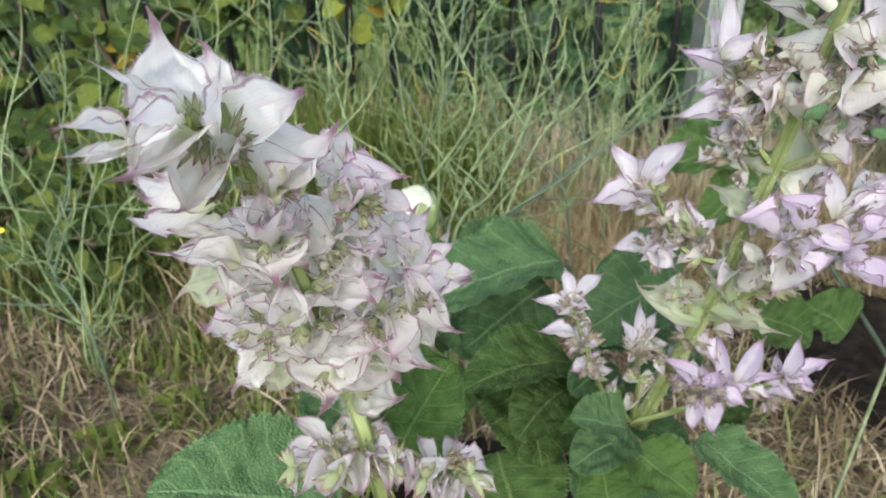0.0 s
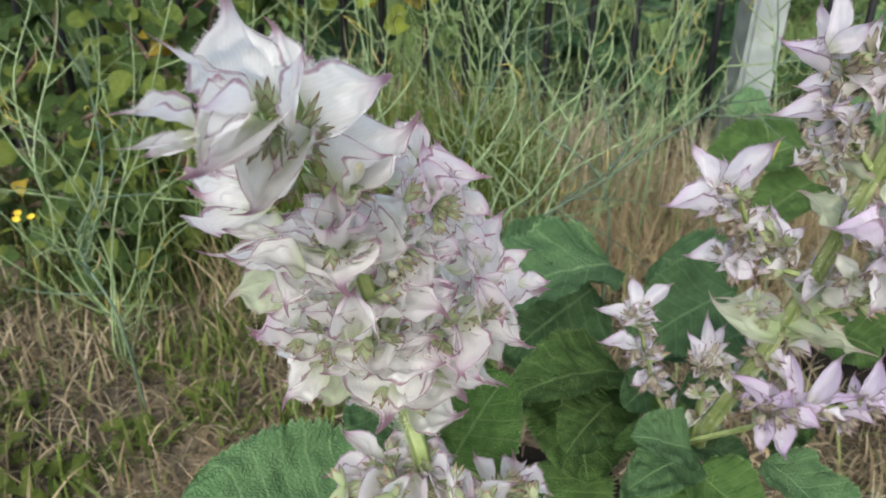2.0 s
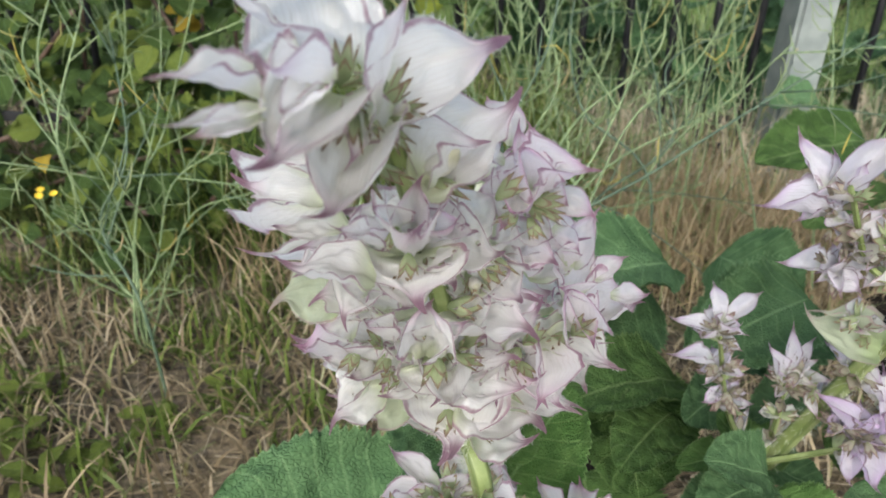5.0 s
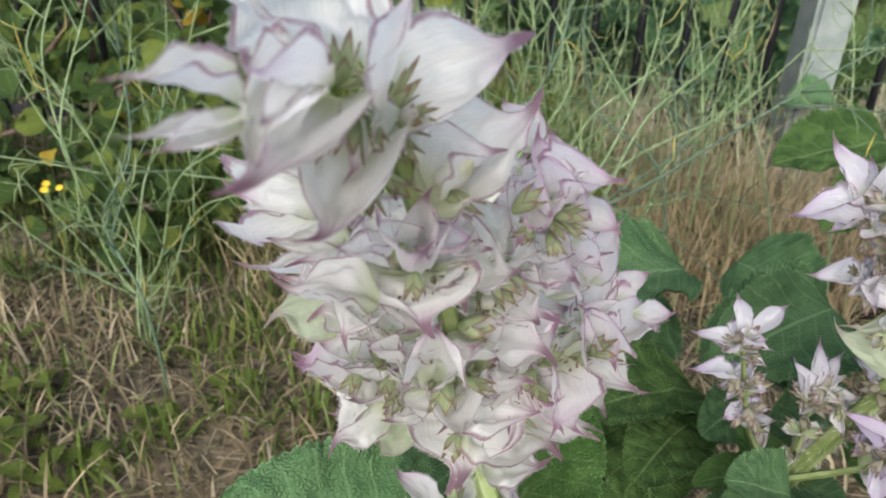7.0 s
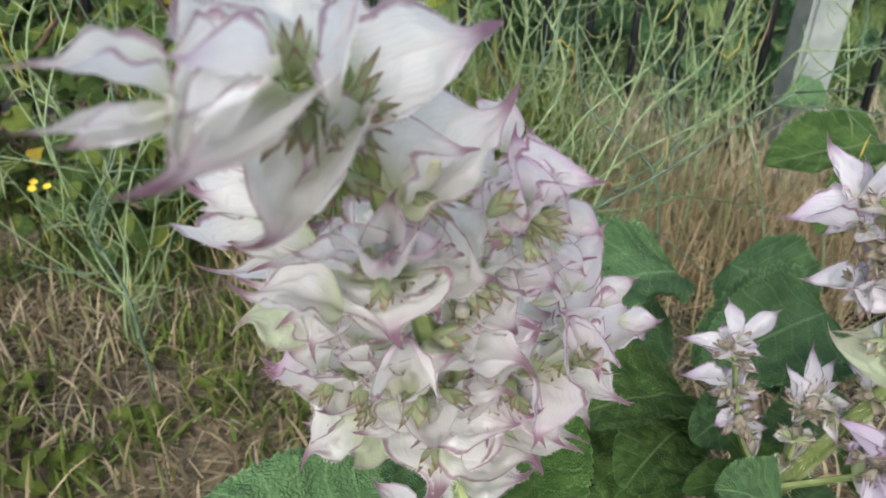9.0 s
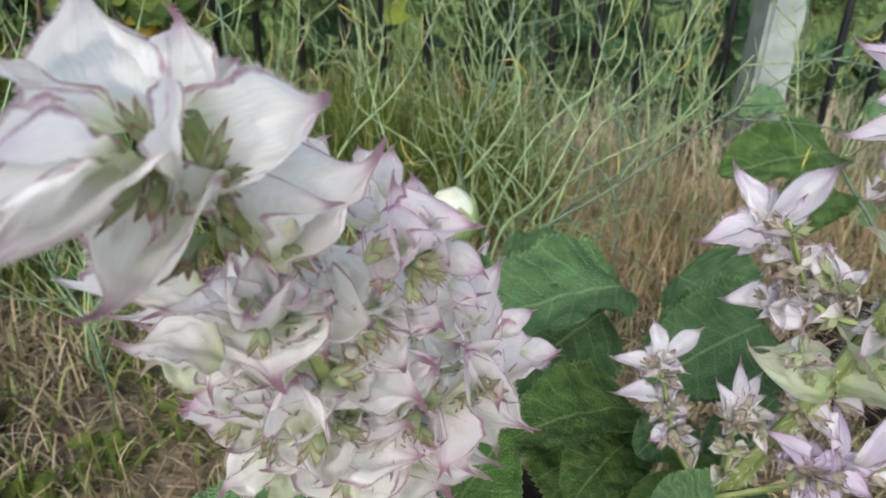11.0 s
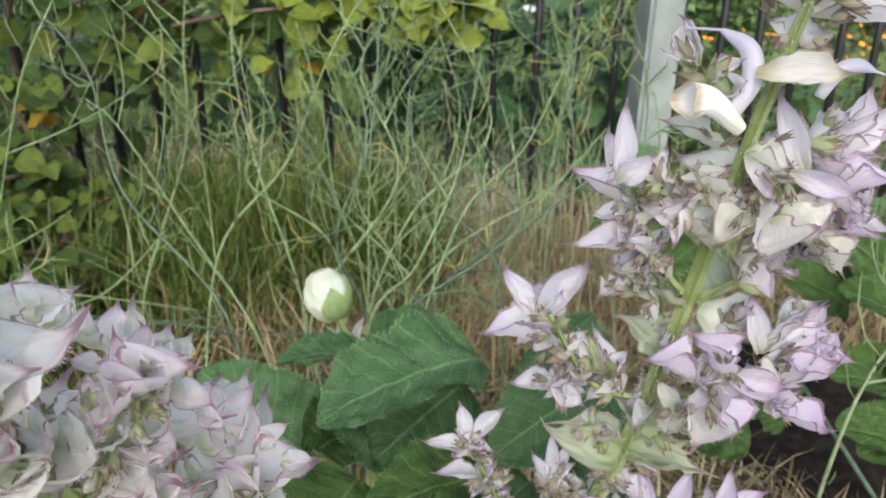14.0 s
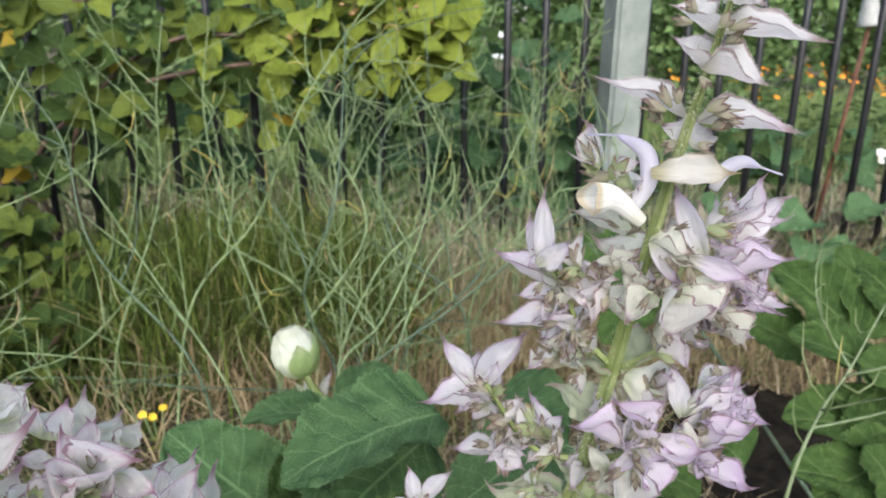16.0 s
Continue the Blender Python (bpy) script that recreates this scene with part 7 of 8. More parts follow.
leaf(sage_front, (-0.0403, 0.3849, 0.4564), (-0.0273, 0.4041, 0.4756), (0, -0.8, 0.67), 0.035, SAGE_LEAF_BRIGHT, -0.05)
leaf(sage_tall, (0.2229, 0.4844, 0.3594), (0.2881, 0.4161, 0.3276), (0, -0.23, 0.97), 0.055, SAGE_LEAF, -0.1)
leaf(sage_tall, (0.1511, 0.4751, 0.2878), (0.1435, 0.4934, 0.33), (0, -0.67, 0.73), 0.06, SAGE_LEAF_BRIGHT, -0.05)
leaf(sage_tall, (0.166, 0.4795, 0.3481), (0.2094, 0.4405, 0.3337), (0, -0.36, 0.92), 0.06, SAGE_LEAF_BRIGHT, -0.1)
leaf(sage_tall, (0.1557, 0.4711, 0.379), (0.1042, 0.4586, 0.4002), (0.1, -0.36, 0.92), 0.05, SAGE_LEAF, -0.15)
leaf(sage_tall, (0.166, 0.4854, 0.3617), (0.108, 0.4578, 0.3483), (0.1, -0.36, 0.92), 0.05, SAGE_LEAF, -0.15)
leaf(sage_young, (-0.0312, 0.7588, 0.2571), (-0.1738, 0.7923, 0.3783), (-0.05, -0.61, 0.81), 0.125, SAGE_LEAF, -0.17)
leaf(sage_young, (-0.0126, 0.7878, 0.2821), (-0.045, 0.6977, 0.3208), (0.15, -0.64, 0.76), 0.1, SHADE_SAGE, -0.17)
leaf(sage_young, (0.0037, 0.79, 0.3502), (0.061, 0.7003, 0.2913), (0.05, -0.63, 0.76), 0.1, SAGE_LEAF, -0.09)
leaf(sage_young, (0.0181, 0.7877, 0.3901), (-0.0827, 0.7682, 0.3983), (-0.02, -0.24, 0.91), 0.05, SAGE_LEAF, -0.26)
leaf(sage_young, (0.0259, 0.8018, 0.404), (0.0904, 0.8338, 0.4251), (-0.05, -0.59, 0.81), 0.045, SAGE_LEAF, 0.05)
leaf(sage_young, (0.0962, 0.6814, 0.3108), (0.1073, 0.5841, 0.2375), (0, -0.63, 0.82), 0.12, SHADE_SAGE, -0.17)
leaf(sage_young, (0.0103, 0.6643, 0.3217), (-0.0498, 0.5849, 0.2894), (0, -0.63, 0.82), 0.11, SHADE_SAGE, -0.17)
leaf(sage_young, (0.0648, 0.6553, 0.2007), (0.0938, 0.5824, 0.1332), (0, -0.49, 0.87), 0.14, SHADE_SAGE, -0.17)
leaf(sage_young, (0.2168, 0.8116, 0.3917), (0.2872, 0.7515, 0.3547), (-0.07, -0.71, 0.74), 0.11, SAGE_LEAF, -0.17)

# ---- sage rosette at the right, no flower yet ----
sage_side = thing("clary_sage", (0.8225, 0.8957, 0), "leafy clary sage rosette with large dark green leaves", "clary sage", "clary sage plants")
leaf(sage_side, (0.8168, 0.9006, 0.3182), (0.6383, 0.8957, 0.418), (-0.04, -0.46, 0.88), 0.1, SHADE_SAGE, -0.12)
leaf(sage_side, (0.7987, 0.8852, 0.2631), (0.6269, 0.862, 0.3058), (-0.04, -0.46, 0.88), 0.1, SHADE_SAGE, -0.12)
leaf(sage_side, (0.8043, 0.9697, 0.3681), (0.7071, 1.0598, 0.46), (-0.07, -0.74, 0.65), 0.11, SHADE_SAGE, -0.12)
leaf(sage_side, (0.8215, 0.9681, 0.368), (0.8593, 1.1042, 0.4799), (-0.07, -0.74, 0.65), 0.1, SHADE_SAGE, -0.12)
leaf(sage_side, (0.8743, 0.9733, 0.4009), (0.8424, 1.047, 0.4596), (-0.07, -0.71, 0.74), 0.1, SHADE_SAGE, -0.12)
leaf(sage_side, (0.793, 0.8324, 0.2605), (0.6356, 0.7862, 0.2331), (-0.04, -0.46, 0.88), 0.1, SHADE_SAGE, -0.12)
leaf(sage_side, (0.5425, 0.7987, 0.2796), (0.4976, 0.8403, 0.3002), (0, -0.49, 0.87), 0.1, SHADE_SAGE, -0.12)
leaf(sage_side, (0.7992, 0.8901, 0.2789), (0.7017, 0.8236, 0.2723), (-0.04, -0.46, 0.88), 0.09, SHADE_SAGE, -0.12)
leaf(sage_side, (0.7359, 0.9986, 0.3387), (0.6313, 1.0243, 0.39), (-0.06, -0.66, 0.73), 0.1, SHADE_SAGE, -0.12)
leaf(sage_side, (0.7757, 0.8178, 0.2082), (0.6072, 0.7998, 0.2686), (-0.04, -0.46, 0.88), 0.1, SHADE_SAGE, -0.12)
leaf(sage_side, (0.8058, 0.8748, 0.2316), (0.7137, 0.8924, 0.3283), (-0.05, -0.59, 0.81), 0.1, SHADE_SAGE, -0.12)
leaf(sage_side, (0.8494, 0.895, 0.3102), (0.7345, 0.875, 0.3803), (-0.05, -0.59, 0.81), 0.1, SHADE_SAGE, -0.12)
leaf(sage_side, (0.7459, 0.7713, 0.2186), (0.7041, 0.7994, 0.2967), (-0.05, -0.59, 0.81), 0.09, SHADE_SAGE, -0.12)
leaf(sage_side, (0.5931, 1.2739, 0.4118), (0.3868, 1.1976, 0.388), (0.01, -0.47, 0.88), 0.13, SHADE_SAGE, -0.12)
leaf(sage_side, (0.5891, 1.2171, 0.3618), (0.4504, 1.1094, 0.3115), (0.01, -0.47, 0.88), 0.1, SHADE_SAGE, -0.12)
stem(sage_side, [(0.8225, 0.8957, 0), (0.7987, 0.8852, 0.2631)], (0.004, 0.003), WEED_DARK)
stem(sage_side, [(0.8225, 0.8957, 0), (0.8043, 0.9697, 0.3681)], (0.004, 0.003), WEED_DARK)
stem(sage_side, [(0.8225, 0.8957, 0), (0.5931, 1.2739, 0.4118)], (0.004, 0.003), WEED_DARK)
# ---- wiry weeds with seed pods ----
weed_rng = random.Random(21)
weed((0.001, 0.996, 0), [(-0.003, 0.976, 0.313), (-0.016, 1.011, 0.423), (0.011, 1.045, 0.608), (0.041, 1.088, 0.824)], "wiry dark green seed stalk with thin curved pods", WEED_DARK, weed_rng)
weed((-0.038, 0.994, 0), [(0.005, 0.974, 0.309), (0.147, 0.991, 0.407), (0.357, 1.016, 0.552), (0.517, 1.056, 0.663)], "wiry dark green seed stalk with thin curved pods", WEED_DARK, weed_rng)
weed((0.025, 1.084, 0), [(0.043, 1.064, 0.271), (0.101, 1.104, 0.418), (0.161, 1.149, 0.583), (0.128, 1.225, 0.817)], "wiry grey-green weed gone to seed with curved pods", WEED_STEM, weed_rng)
weed((-0.202, 1.124, 0), [(-0.236, 1.104, 0.315), (-0.348, 1.16, 0.463), (-0.468, 1.233, 0.662), (-0.544, 1.288, 0.819)], "wiry dark green seed stalk with thin curved pods", WEED_DARK, weed_rng)
weed((-0.144, 1.192, 0), [(-0.178, 1.172, 0.214), (-0.29, 1.241, 0.403), (-0.403, 1.293, 0.535), (-0.489, 1.327, 0.621)], "wiry grey-green weed gone to seed with curved pods", WEED_STEM, weed_rng)
weed((-0.312, 1.19, 0), [(-0.277, 1.17, 0.347), (-0.158, 1.209, 0.51), (-0.02, 1.252, 0.691), (0.06, 1.295, 0.853)], "wiry grey-green weed gone to seed with curved pods", WEED_STEM, weed_rng)
weed((0, 1.129, 0), [(0.041, 1.109, 0.247), (0.177, 1.133, 0.364), (0.294, 1.161, 0.491), (0.392, 1.185, 0.599)], "wiry grey-green weed gone to seed with curved pods", WEED_STEM, weed_rng)
weed((-0.13, 1.304, 0), [(-0.143, 1.284, 0.246), (-0.189, 1.364, 0.491), (-0.225, 1.431, 0.696), (-0.262, 1.488, 0.87)], "wiry grey-green weed gone to seed with curved pods", WEED_STEM, weed_rng)
weed((-0.493, 1.433, 0), [(-0.47, 1.413, 0.225), (-0.393, 1.481, 0.467), (-0.398, 1.549, 0.688), (-0.335, 1.591, 0.842)], "wiry grey-green weed gone to seed with curved pods", WEED_STEM, weed_rng)
fork = (-0.655, 1.1, 0)
weed(fork, [(-0.652, 1.1, 0.095), (-0.62, 1.13, 0.324), (-0.585, 1.16, 0.434), (-0.472, 1.19, 0.656), (-0.41, 1.2, 0.77)], "wiry grey-green weed gone to seed with curved pods", WEED_STEM, weed_rng)
weed(fork, [(-0.652, 1.1, 0.095), (-0.662, 1.1, 0.178), (-0.745, 1.13, 0.348), (-0.772, 1.16, 0.537), (-0.773, 1.19, 0.67), (-0.77, 1.2, 0.76)], "wiry grey-green weed gone to seed with curved pods", WEED_STEM, weed_rng)
weed(fork, [(-0.645, 1.1, 0.12), (-0.64, 1.1, 0.25), (-0.707, 1.13, 0.385), (-0.801, 1.16, 0.499), (-0.88, 1.17, 0.58)], "wiry grey-green weed gone to seed with curved pods", WEED_STEM, weed_rng)
weed(fork, [(-0.645, 1.1, 0.1), (-0.626, 1.1, 0.212), (-0.583, 1.13, 0.277), (-0.496, 1.16, 0.395)], "wiry grey-green weed gone to seed with curved pods", WEED_STEM, weed_rng)
weed(fork, [(-0.648, 1.1, 0.083), (-0.612, 1.13, 0.163), (-0.547, 1.16, 0.254), (-0.42, 1.19, 0.356), (-0.33, 1.21, 0.43)], "wiry grey-green weed gone to seed with curved pods", WEED_STEM, weed_rng)
weed(fork, [(-0.68, 1.1, 0.2), (-0.7, 1.1, 0.409), (-0.687, 1.13, 0.589), (-0.687, 1.16, 0.72)], "wiry grey-green weed gone to seed with curved pods", WEED_STEM, weed_rng)
weed((0.003, 0.944, 0), [(0.017, 0.924, 0.367), (0.066, 1.001, 0.419), (0.128, 1.103, 0.528), (0.187, 1.168, 0.678)], "wiry grey-green weed gone to seed with curved pods", WEED_STEM, weed_rng)
weed((0.036, 1.129, 0), [(0.065, 1.109, 0.291), (0.164, 1.176, 0.445), (0.273, 1.227, 0.562), (0.372, 1.262, 0.644)], "wiry grey-green weed gone to seed with curved pods", WEED_STEM, weed_rng)
weed((0.147, 1.416, 0), [(0.143, 1.396, 0.198), (0.131, 1.475, 0.38), (0.18, 1.544, 0.538), (0.143, 1.622, 0.719)], "wiry grey-green weed gone to seed with curved pods", WEED_STEM, weed_rng)
weed((-0.008, 1.535, 0), [(-0.032, 1.515, 0.222), (-0.111, 1.583, 0.379), (-0.124, 1.646, 0.524), (-0.19, 1.731, 0.717)], "wiry grey-green weed gone to seed with curved pods", WEED_STEM, weed_rng)
weed((-0.064, 1.196, 0), [(-0.038, 1.176, 0.27), (0.047, 1.229, 0.468), (0.012, 1.308, 0.645), (0.108, 1.384, 0.818)], "wiry grey-green weed gone to seed with curved pods", WEED_STEM, weed_rng)
weed((0.255, 1.241, 0), [(0.226, 1.221, 0.325), (0.129, 1.279, 0.483), (0.102, 1.327, 0.631), (0.224, 1.396, 0.787)], "wiry dark green seed stalk with thin curved pods", WEED_DARK, weed_rng)
weed((0.267, 1.481, 0), [(0.306, 1.461, 0.275), (0.434, 1.5, 0.44), (0.402, 1.55, 0.594), (0.504, 1.577, 0.712)], "wiry grey-green weed gone to seed with curved pods", WEED_STEM, weed_rng)
weed((0.062, 1.332, 0), [(0.042, 1.312, 0.256), (-0.028, 1.372, 0.394), (0.018, 1.431, 0.531), (-0.051, 1.505, 0.7)], "wiry grey-green weed gone to seed with curved pods", WEED_STEM, weed_rng)
weed((0.089, 1.238, 0), [(0.124, 1.218, 0.292), (0.242, 1.261, 0.39), (0.274, 1.316, 0.517), (0.392, 1.355, 0.606)], "wiry dark green seed stalk with thin curved pods", WEED_DARK, weed_rng)
weed((-0.558, 0.971, 0), [(-0.574, 0.951, 0.179), (-0.629, 1.006, 0.304), (-0.602, 1.06, 0.429), (-0.656, 1.114, 0.553)], "wiry dark green seed stalk with thin curved pods", WEED_DARK, weed_rng)
weed((-0.067, 1.45, 0), [(-0.104, 1.43, 0.278), (-0.227, 1.494, 0.425), (-0.203, 1.548, 0.55), (-0.277, 1.613, 0.697)], "wiry grey-green weed gone to seed with curved pods", WEED_STEM, weed_rng)
weed((0.298, 1.498, 0), [(0.258, 1.478, 0.137), (0.127, 1.541, 0.282), (0.074, 1.604, 0.427), (0.1, 1.678, 0.597)], "wiry grey-green weed gone to seed with curved pods", WEED_STEM, weed_rng)
weed((0.535, 0.729, 0), [(0.544, 0.709, 0.294), (0.577, 0.734, 0.385), (0.631, 0.764, 0.433), (0.703, 0.808, 0.492)], "pale branching dry-green weed stalk", WEED_PALE, weed_rng)
thicket_rng = random.Random(77)
for k in range(7):
    x0, y0 = thicket_rng.uniform(-0.35, 0.75), thicket_rng.uniform(1.15, 1.85)
    lean_x = thicket_rng.uniform(-0.3, 0.3)
    height = thicket_rng.uniform(0.5, 0.8)
    weed((x0, y0, 0), [(x0 + lean_x * f * thicket_rng.uniform(0.7, 1.3), y0 + 0.12 * f, height * f) for f in (0.3, 0.55, 0.8, 1.0)], "wiry grey-green weed gone to seed with curved pods", WEED_STEM, thicket_rng)


def dot(radius):
    return sheet("centre", lambda u, v: (radius * math.cos(6.2832 * u) * math.sin(3.1416 * v), radius * math.sin(6.2832 * u) * math.sin(3.1416 * v), radius * 0.6 * math.cos(3.1416 * v)), 8, 6)


# ---- bramble on the fence ----
SMALL_OUTLINE = ((0, 0.2), (0.1, 0.7), (0.3, 1.0), (0.5, 0.95), (0.75, 0.6), (0.92, 0.2), (1, 0.02))
LEAFLETS = [blade("leaf", SMALL_OUTLINE, 0.2, (-0.15, 0.1, -0.25)[k], -0.2, 0.03, 500 + k, 6, 12, teeth=0.2, fold=0.15, pucker=0.03) for k in range(3)]
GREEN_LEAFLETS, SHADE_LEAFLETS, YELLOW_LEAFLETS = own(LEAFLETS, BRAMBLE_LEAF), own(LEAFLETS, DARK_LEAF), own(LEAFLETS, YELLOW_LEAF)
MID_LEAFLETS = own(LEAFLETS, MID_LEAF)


def bramble(foot, canes, leaves, label, seed, dark, leaf_size=0.06, light=None):
    r = random.Random(seed)
    plant = thing("bramble", foot, label, "bramble")
    lines = [bend(c, 8) for c in canes]
    for c in lines:
        add("cane", tubes("cane", [(c, 0.0065)], 6), CANE, plant)
    for _ in range(leaves):
        c = r.choice(lines)
        f = r.uniform(0.3, 1) ** 0.8
        p = c[min(len(c) - 1, int(f * len(c)))] + Vector((r.gauss(0, 0.07), r.gauss(0, 0.06), r.gauss(0, 0.075)))
        d = Vector((r.uniform(-1, 1), r.uniform(-0.9, 0.2), r.uniform(-0.7, 0.3))).normalized()
        ln = leaf_size * r.uniform(0.6, 1.25)
        # Towards the foot more leaves get the dark copy, painting the inner shade
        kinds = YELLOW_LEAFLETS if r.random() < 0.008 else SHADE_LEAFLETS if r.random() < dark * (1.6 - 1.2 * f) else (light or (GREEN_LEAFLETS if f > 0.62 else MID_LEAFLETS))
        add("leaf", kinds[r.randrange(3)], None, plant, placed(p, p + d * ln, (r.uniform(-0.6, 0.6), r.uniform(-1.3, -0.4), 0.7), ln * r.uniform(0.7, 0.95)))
    return plant


bramble((-0.75, 2.16, 0), [[(-0.75, 2.16, 0), (-0.8, 2.14, 0.5), (-0.5, 2.12, 0.8), (0.0, 2.12, 0.8), (0.28, 2.1, 0.84)],
                           [(-0.75, 2.16, 0), (-1.0, 2.15, 0.5), (-0.9, 2.12, 0.85), (-0.4, 2.14, 0.93), (0.25, 2.15, 0.9)],
                           [(-0.75, 2.16, 0), (-0.9, 2.12, 0.45), (-0.6, 2.1, 0.68), (-0.1, 2.1, 0.76), (0.2, 2.1, 0.78)]],
        340, "yellow-green blackberry bramble trained along the iron railing", 31, 0.35, 0.095)
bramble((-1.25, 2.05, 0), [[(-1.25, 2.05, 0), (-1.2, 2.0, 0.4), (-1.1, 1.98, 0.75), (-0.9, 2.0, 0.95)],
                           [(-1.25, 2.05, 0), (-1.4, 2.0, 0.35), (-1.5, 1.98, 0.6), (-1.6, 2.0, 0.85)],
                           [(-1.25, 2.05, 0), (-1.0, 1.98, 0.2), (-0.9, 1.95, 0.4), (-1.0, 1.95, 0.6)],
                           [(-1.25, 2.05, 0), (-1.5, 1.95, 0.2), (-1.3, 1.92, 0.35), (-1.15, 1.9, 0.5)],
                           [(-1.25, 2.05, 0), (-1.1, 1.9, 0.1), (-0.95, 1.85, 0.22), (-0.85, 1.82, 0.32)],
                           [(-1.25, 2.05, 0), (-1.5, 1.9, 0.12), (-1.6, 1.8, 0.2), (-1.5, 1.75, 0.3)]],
        460, "dark green bramble thicket, inner leaves darkened for shade, a few yellow", 32, 0.95, 0.066, MID_LEAFLETS)

# Low shoots in dark leaf colour stand for shadow at the thicket's foot
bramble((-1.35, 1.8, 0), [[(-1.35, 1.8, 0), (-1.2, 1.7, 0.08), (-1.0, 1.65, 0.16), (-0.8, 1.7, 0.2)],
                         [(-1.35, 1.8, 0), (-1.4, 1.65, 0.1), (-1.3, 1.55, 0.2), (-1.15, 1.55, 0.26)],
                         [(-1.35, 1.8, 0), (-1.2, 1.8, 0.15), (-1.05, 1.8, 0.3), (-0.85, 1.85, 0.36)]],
        220, "low bramble shoots among the grass, coloured dark for shadow", 33, 0.9, 0.06, MID_LEAFLETS)

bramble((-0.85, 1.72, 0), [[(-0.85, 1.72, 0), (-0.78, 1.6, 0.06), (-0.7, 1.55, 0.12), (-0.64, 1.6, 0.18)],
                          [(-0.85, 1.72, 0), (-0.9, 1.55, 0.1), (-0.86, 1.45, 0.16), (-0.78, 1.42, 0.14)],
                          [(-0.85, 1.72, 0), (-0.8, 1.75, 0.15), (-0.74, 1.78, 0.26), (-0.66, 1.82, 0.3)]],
        240, "low bramble shoots among the grass, coloured dark for shadow", 34, 0.85, 0.055, MID_LEAFLETS)

for place in ((-0.12, 2.06, 0.82), (0.2, 2.06, 0.86), (0.03, 2.06, 0.9)):
    fruit = thing("fruit_cluster", place, "dry brown spent bramble flowers in a loose cluster", "bramble fruit")
    r = random.Random(int(place[0] * 100))
    for k in range(9):
        p = Vector(place) + Vector((r.gauss(0, 0.022), r.gauss(0, 0.015), r.gauss(0, 0.018)))
        stalk = add("stalk", tubes("stalk", [([Vector(place), p], 0.001)], 4), CANE, fruit)
        add("berry", dot(0.008), HEAD_BROWN, stalk, Matrix.Translation(p))

# ---- broad-leaved plants behind the fence ----


def broadleaf(foot, leaves, spread, tall, size, label, seed, material):
    r = random.Random(seed)
    plant = thing("broadleaf_plant", foot, label, "garden plant", "plants behind the fence")
    for k in range(leaves):
        w = r.uniform(0, 6.28)
        f = math.sqrt(r.random())
        h = tall * r.uniform(0.25, 1.0)
        p = Vector(foot) + Vector((spread * f * math.cos(w), spread * f * math.sin(w) * 0.6, h))
        d = Vector((math.cos(w), math.sin(w) - 0.6, r.uniform(-0.6, 0.1))).normalized()
        ln = size * r.uniform(0.7, 1.2)
        stalk = add("stalk", tubes("stalk", [(bend([foot, Vector(foot).lerp(p, 0.6) + Vector((0, 0, 0.05 * tall)), p], 4), 0.004)], 5), WEED_STEM, plant)
        leaf(stalk, p, p + d * ln, (r.uniform(-0.3, 0.3), -0.5, 1), ln * 0.95, material, -0.2)
    return plant


broadleaf((0.45, 2.75, 0), 16, 0.35, 0.95, 0.2, "large soft green mallow-like leaves behind the railing", 41, BROAD_LEAF)
broadleaf((0.75, 2.7, 0), 10, 0.25, 0.6, 0.18, "large soft green mallow-like leaves behind the railing", 42, BROAD_LEAF)
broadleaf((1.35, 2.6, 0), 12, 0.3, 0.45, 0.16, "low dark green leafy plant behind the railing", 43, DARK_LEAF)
broadleaf((1.5, 2.05, 0), 12, 0.3, 0.32, 0.15, "grey-green broad leaves growing by the railing", 44, BROAD_LEAF)
broadleaf((1.78, 2.62, 0), 14, 0.3, 0.5, 0.14, "soft green leafy plant behind the railing", 47, BROAD_LEAF)
broadleaf((1.15, 2.55, 0), 10, 0.25, 0.42, 0.13, "soft green leafy plant behind the railing", 48, BROAD_LEAF)
broadleaf((1.85, 2.1, 0), 10, 0.25, 0.34, 0.13, "grey-green broad leaves growing by the railing", 49, BROAD_LEAF)
broadleaf((0.95, 1.95, 0), 6, 0.16, 0.4, 0.11, "small leafy plant at the foot of the post", 45, BROAD_LEAF)
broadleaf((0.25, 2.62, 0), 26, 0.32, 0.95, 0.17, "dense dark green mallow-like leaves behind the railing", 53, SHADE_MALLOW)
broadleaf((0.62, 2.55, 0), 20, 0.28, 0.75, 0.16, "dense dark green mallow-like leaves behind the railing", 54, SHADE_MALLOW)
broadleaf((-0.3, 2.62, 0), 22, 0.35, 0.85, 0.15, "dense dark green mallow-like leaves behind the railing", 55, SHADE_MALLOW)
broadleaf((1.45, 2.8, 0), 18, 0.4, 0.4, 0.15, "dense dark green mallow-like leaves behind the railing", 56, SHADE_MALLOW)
# Two added plants in dark leaf colour fill in the shade behind the bramble
broadleaf((-1.35, 2.62, 0), 26, 0.4, 0.9, 0.14, "dense leafy plant added behind the railing, coloured dark for hedge shade", 51, DARK_LEAF)
broadleaf((-1.95, 2.6, 0), 24, 0.4, 0.9, 0.14, "dense leafy plant added behind the railing, coloured dark for hedge shade", 52, DARK_LEAF)
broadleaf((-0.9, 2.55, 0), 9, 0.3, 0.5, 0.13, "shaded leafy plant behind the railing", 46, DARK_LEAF)


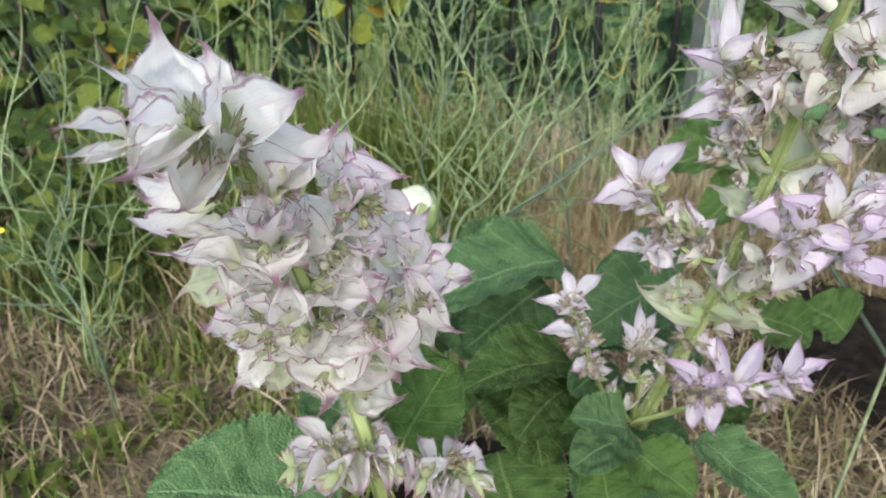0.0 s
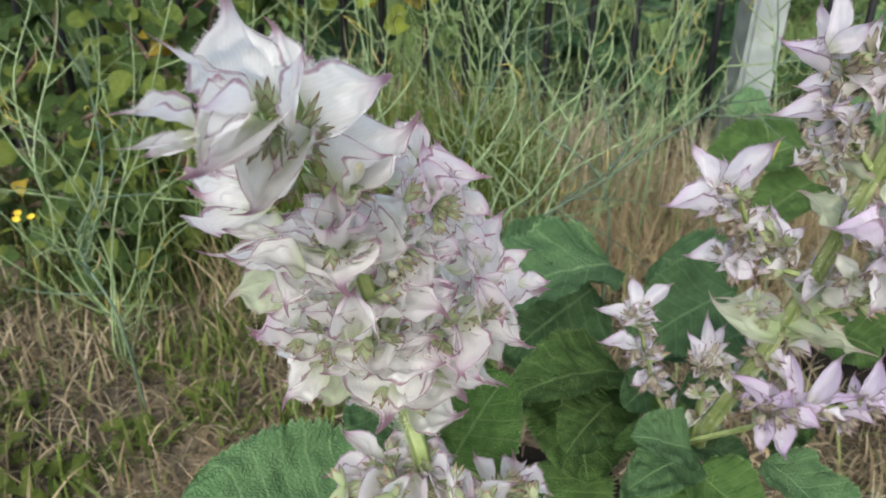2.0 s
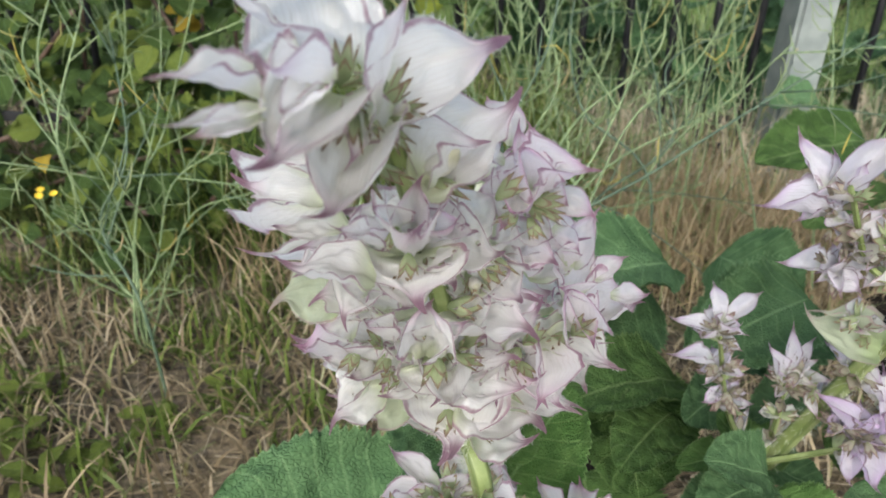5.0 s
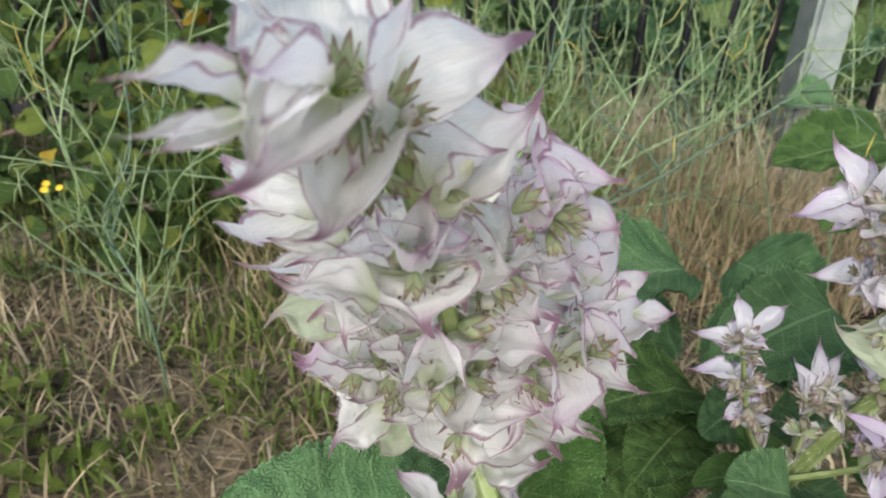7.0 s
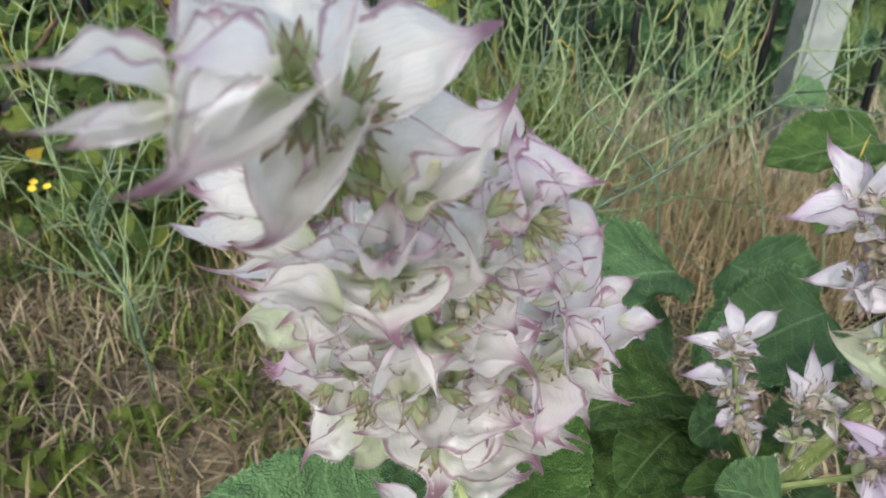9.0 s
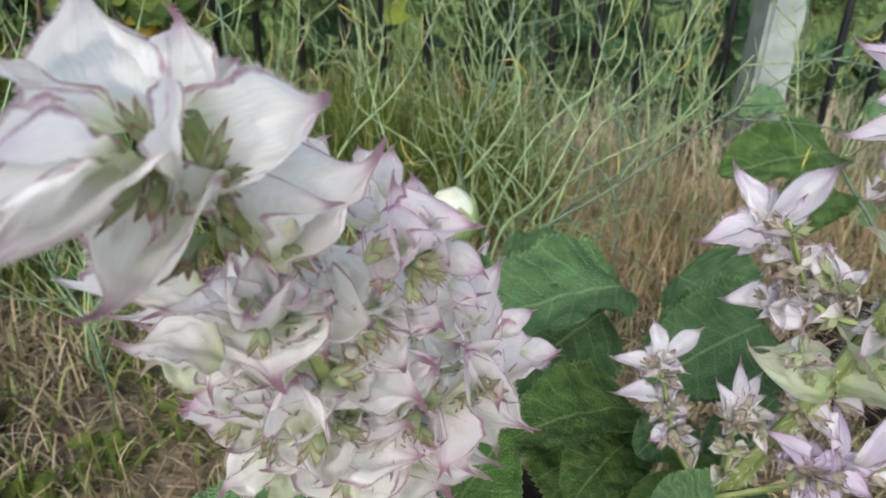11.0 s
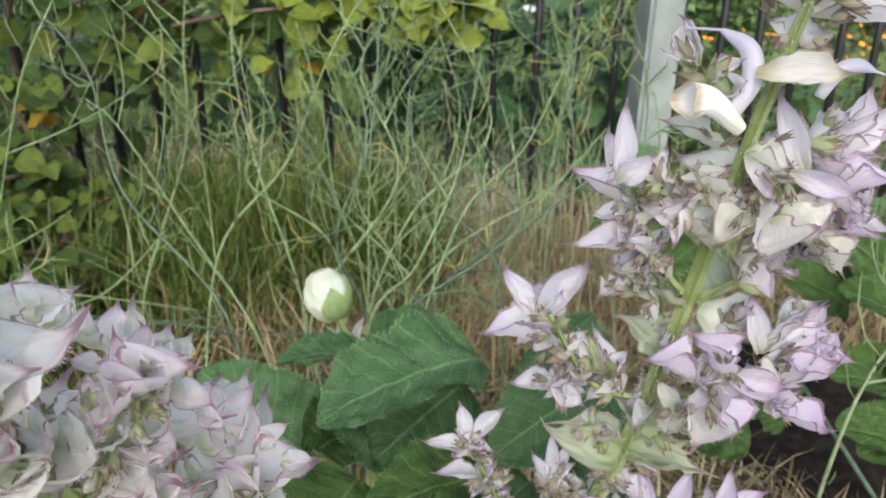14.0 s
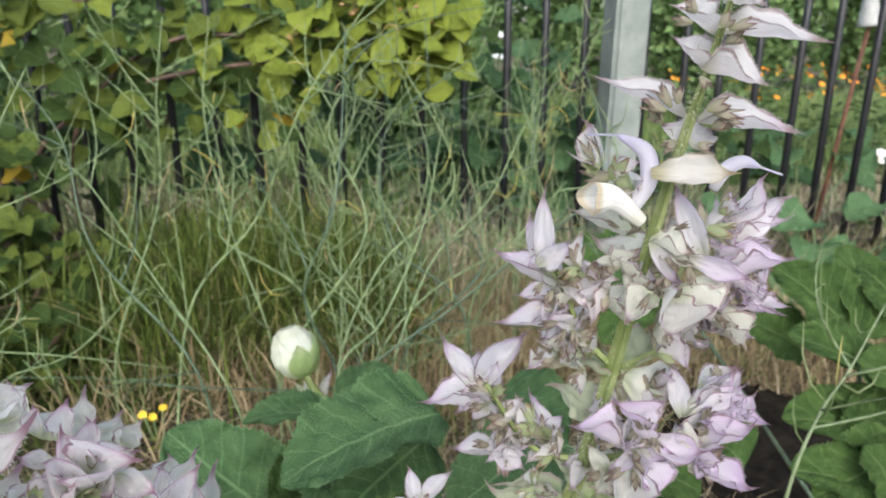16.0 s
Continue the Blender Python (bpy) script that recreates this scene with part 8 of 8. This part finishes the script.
def shrub(foot, radius, tall, number, size, label, seed):
    """A leafy shrub: stems and a loose crown of small leaves."""
    r = random.Random(seed)
    plant = thing("shrub", foot, label, "shrub", "shrubs in the garden")
    lines = []
    for k in range(7):
        w = r.uniform(0, 6.28)
        top = Vector(foot) + Vector((math.cos(w) * radius * 0.7, math.sin(w) * radius * 0.7, tall * r.uniform(0.6, 1)))
        lines.append((bend([foot, Vector(foot).lerp(top, 0.5) + Vector((0, 0, 0.1 * tall)), top], 5), 0.012))
    for line in lines:
        add("stem", tubes("stem", [line], 5), CANE, plant)
    verts, faces = [], []
    for _ in range(number):
        line = r.choice(lines)[0]
        p = line[r.randrange(2, len(line))] + Vector((r.gauss(0, radius * 0.28), r.gauss(0, radius * 0.28), r.gauss(0, tall * 0.13)))
        if p.z < 0.02:
            continue
        d = Vector((r.gauss(0, 1), r.gauss(0, 1), r.gauss(-0.2, 0.6))).normalized()
        s = d.orthogonal().normalized()
        s.rotate(Matrix.Rotation(r.uniform(0, 6.28), 3, d))
        q = d.cross(s) * 0.15
        ln = size * r.uniform(0.6, 1.3)
        n = len(verts)
        verts += [p, p + (d * 0.4 + s * 0.32 + q) * ln, p + d * ln, p + (d * 0.4 - s * 0.32 + q) * ln]
        faces += [(n, n + 1, n + 2), (n, n + 2, n + 3)]
    me = bpy.data.meshes.new("crown")
    me.from_pydata(verts, [], faces)
    add("crown", me, FAR_LEAVES, plant, kind="stuff")
    return plant


for k, (x, y, rad, tall) in enumerate(((-3.2, 5.0, 0.9, 1.9), (-1.6, 5.6, 0.9, 1.6), (0.0, 6.2, 0.9, 1.5), (3.2, 7.2, 1.0, 1.6), (0.3, 4.2, 0.4, 0.6), (-2.2, 3.4, 0.5, 0.8))):
    shrub((x, y, 0), rad, tall, 4500, 0.09, "loose green garden shrub behind the fence", 50 + k)
for k in range(9):
    shrub((-7.5 + 2.1 * k, 9.5 + 0.6 * (k % 3), 0), 1.3, 2.6 + 0.4 * (k % 2), 5000, 0.16, "tall green hedge shrub at the back of the garden", 70 + k)
# ---- flowers and small plants ----


def flower_head(name, petals, length, width, material, seed):
    r = random.Random(seed)
    verts, faces = [], []
    for k in range(petals):
        w = 2 * math.pi * k / petals + r.uniform(-0.1, 0.1)
        d, s = Vector((math.cos(w), math.sin(w), 0.25)), Vector((-math.sin(w), math.cos(w), 0))
        n = len(verts)
        verts += [s * width * 0.2, -s * width * 0.2, d * length * 0.6 + s * width * 0.5 + Vector((0, 0, 0.001)), d * length * 0.6 - s * width * 0.5, d * length + s * width * 0.25, d * length - s * width * 0.25]
        faces += [(n, n + 2, n + 3, n + 1), (n + 2, n + 4, n + 5, n + 3)]
    me = bpy.data.meshes.new(name)
    me.from_pydata(verts, [], faces)
    me.materials.append(material)
    return me


MARIGOLD, DAISY, CRESS = flower_head("petals", 18, 0.02, 0.008, ORANGE, 1), flower_head("petals", 14, 0.03, 0.016, WHITE_PETAL, 2), flower_head("petals", 7, 0.009, 0.007, YELLOW, 3)
CENTRE = dot(0.008)
flowers_rng = random.Random(71)


def flower_plant(foot, heads, tall, spread, petals, label, category, leaves, leaf_size, group=""):
    r = flowers_rng
    plant = thing("flower_plant", foot, label, category, group)
    for _ in range(heads):
        p = Vector(foot) + Vector((r.gauss(0, spread), r.gauss(0, spread), tall * r.uniform(0.8, 1.1)))
        stalk = add("stalk", tubes("stalk", [(bend([foot, Vector(foot).lerp(p, 0.6), p], 4), 0.0016)], 5), WEED_STEM, plant)
        m = Matrix.Translation(p) @ pose(0, 0, 0, r.uniform(10, 50), r.uniform(-25, 25), r.uniform(0, 90))
        add("flower_head", petals, None, stalk, m)
        add("centre", CENTRE, YELLOW, stalk, m @ Matrix.Scale(0.4 if petals is CRESS else 1, 4))
    for _ in range(leaves):
        w = r.uniform(0, 6.28)
        p = Vector(foot) + Vector((r.gauss(0, spread * 0.8), r.gauss(0, spread * 0.8), tall * r.uniform(0.05, 0.75)))
        d = Vector((math.cos(w), math.sin(w), r.uniform(-0.2, 0.5)))
        add("leaf", GREEN_LEAFLETS[r.randrange(3)] if petals is CRESS else SHADE_LEAFLETS[r.randrange(3)], None, plant, placed(p, p + d * leaf_size, (0, -0.3, 1), leaf_size * 0.4))
    return plant


for x, y in ((2.55, 4.1), (2.85, 4.2), (3.1, 4.0), (2.75, 4.6), (3.2, 4.6), (2.95, 3.8), (3.45, 4.3), (2.6, 5.0), (3.0, 5.2), (3.4, 5.0), (3.8, 5.2), (3.7, 4.6), (2.4, 4.6), (2.7, 5.6), (3.3, 5.7), (4.1, 5.6)):
    flower_plant((x, y, 0), 5, 0.55, 0.13, MARIGOLD, "pot marigold with orange flowers behind the fence", "marigold", 22, 0.1, "marigolds")
flower_plant((2.15, 2.75, 0), 6, 0.32, 0.03, DAISY, "white flowers on leafy stems behind the fence", "white flower", 12, 0.1)
flower_plant((0.55, 3.1, 0), 4, 0.85, 0.12, DAISY, "white flowers on leafy stems behind the fence", "white flower", 12, 0.12)
flower_plant((-1.07, 1.5, 0), 3, 0.17, 0.018, CRESS, "small bright yellow wildflowers on thin stalks", "yellow wildflower", 8, 0.03)
flower_plant((-0.37, 1.32, 0), 3, 0.1, 0.012, CRESS, "small bright yellow wildflowers on thin stalks", "yellow wildflower", 6, 0.03)


def seedling(foot, leaves, size, seed):
    r = random.Random(seed)
    plant = thing("seedling", foot, "low weed seedling with rounded green leaves on bare soil", "weed", "seedlings")
    for k in range(leaves):
        w = 2.4 * k + r.uniform(-0.3, 0.3)
        p = Vector(foot) + Vector((0.012 * math.cos(w), 0.012 * math.sin(w), 0.012 + 0.006 * k))
        d = Vector((math.cos(w), math.sin(w), r.uniform(-0.1, 0.3)))
        add("leaf", MID_LEAFLETS[k % 3], None, plant, placed(p, p + d * size * r.uniform(0.7, 1.2), (0, -0.3, 1), size * 0.75))


for k, (x, y) in enumerate(((-0.65, 0.76), (-0.6, 0.8), (-0.72, 0.84), (-0.55, 0.9), (-0.78, 0.95), (-0.45, 0.98), (-0.9, 1.1), (-0.35, 1.2))):
    seedling((x, y, ground_height(x, y)), 6, 0.036, 80 + k)

rust_post = thing("iron_stake", (1.712, 2.450, 0.000), "thin rusty iron stake with a white plastic cup on top", "stake")
add("stake", tubes("stake", [([(1.712, 2.450, 0.000), (1.809, 2.450, 0.846)], 0.008)], 8), RUST, rust_post)
cup_line = bend([(1.809, 2.450, 0.846), (1.803, 2.450, 0.894), (1.796, 2.450, 0.943)], 4)
add("cup", tubes("cup", [(cup_line, [0.04 - 0.0022 * k for k in range(len(cup_line))])], 14), PLASTIC, rust_post, label="white plastic cup turned upside down")
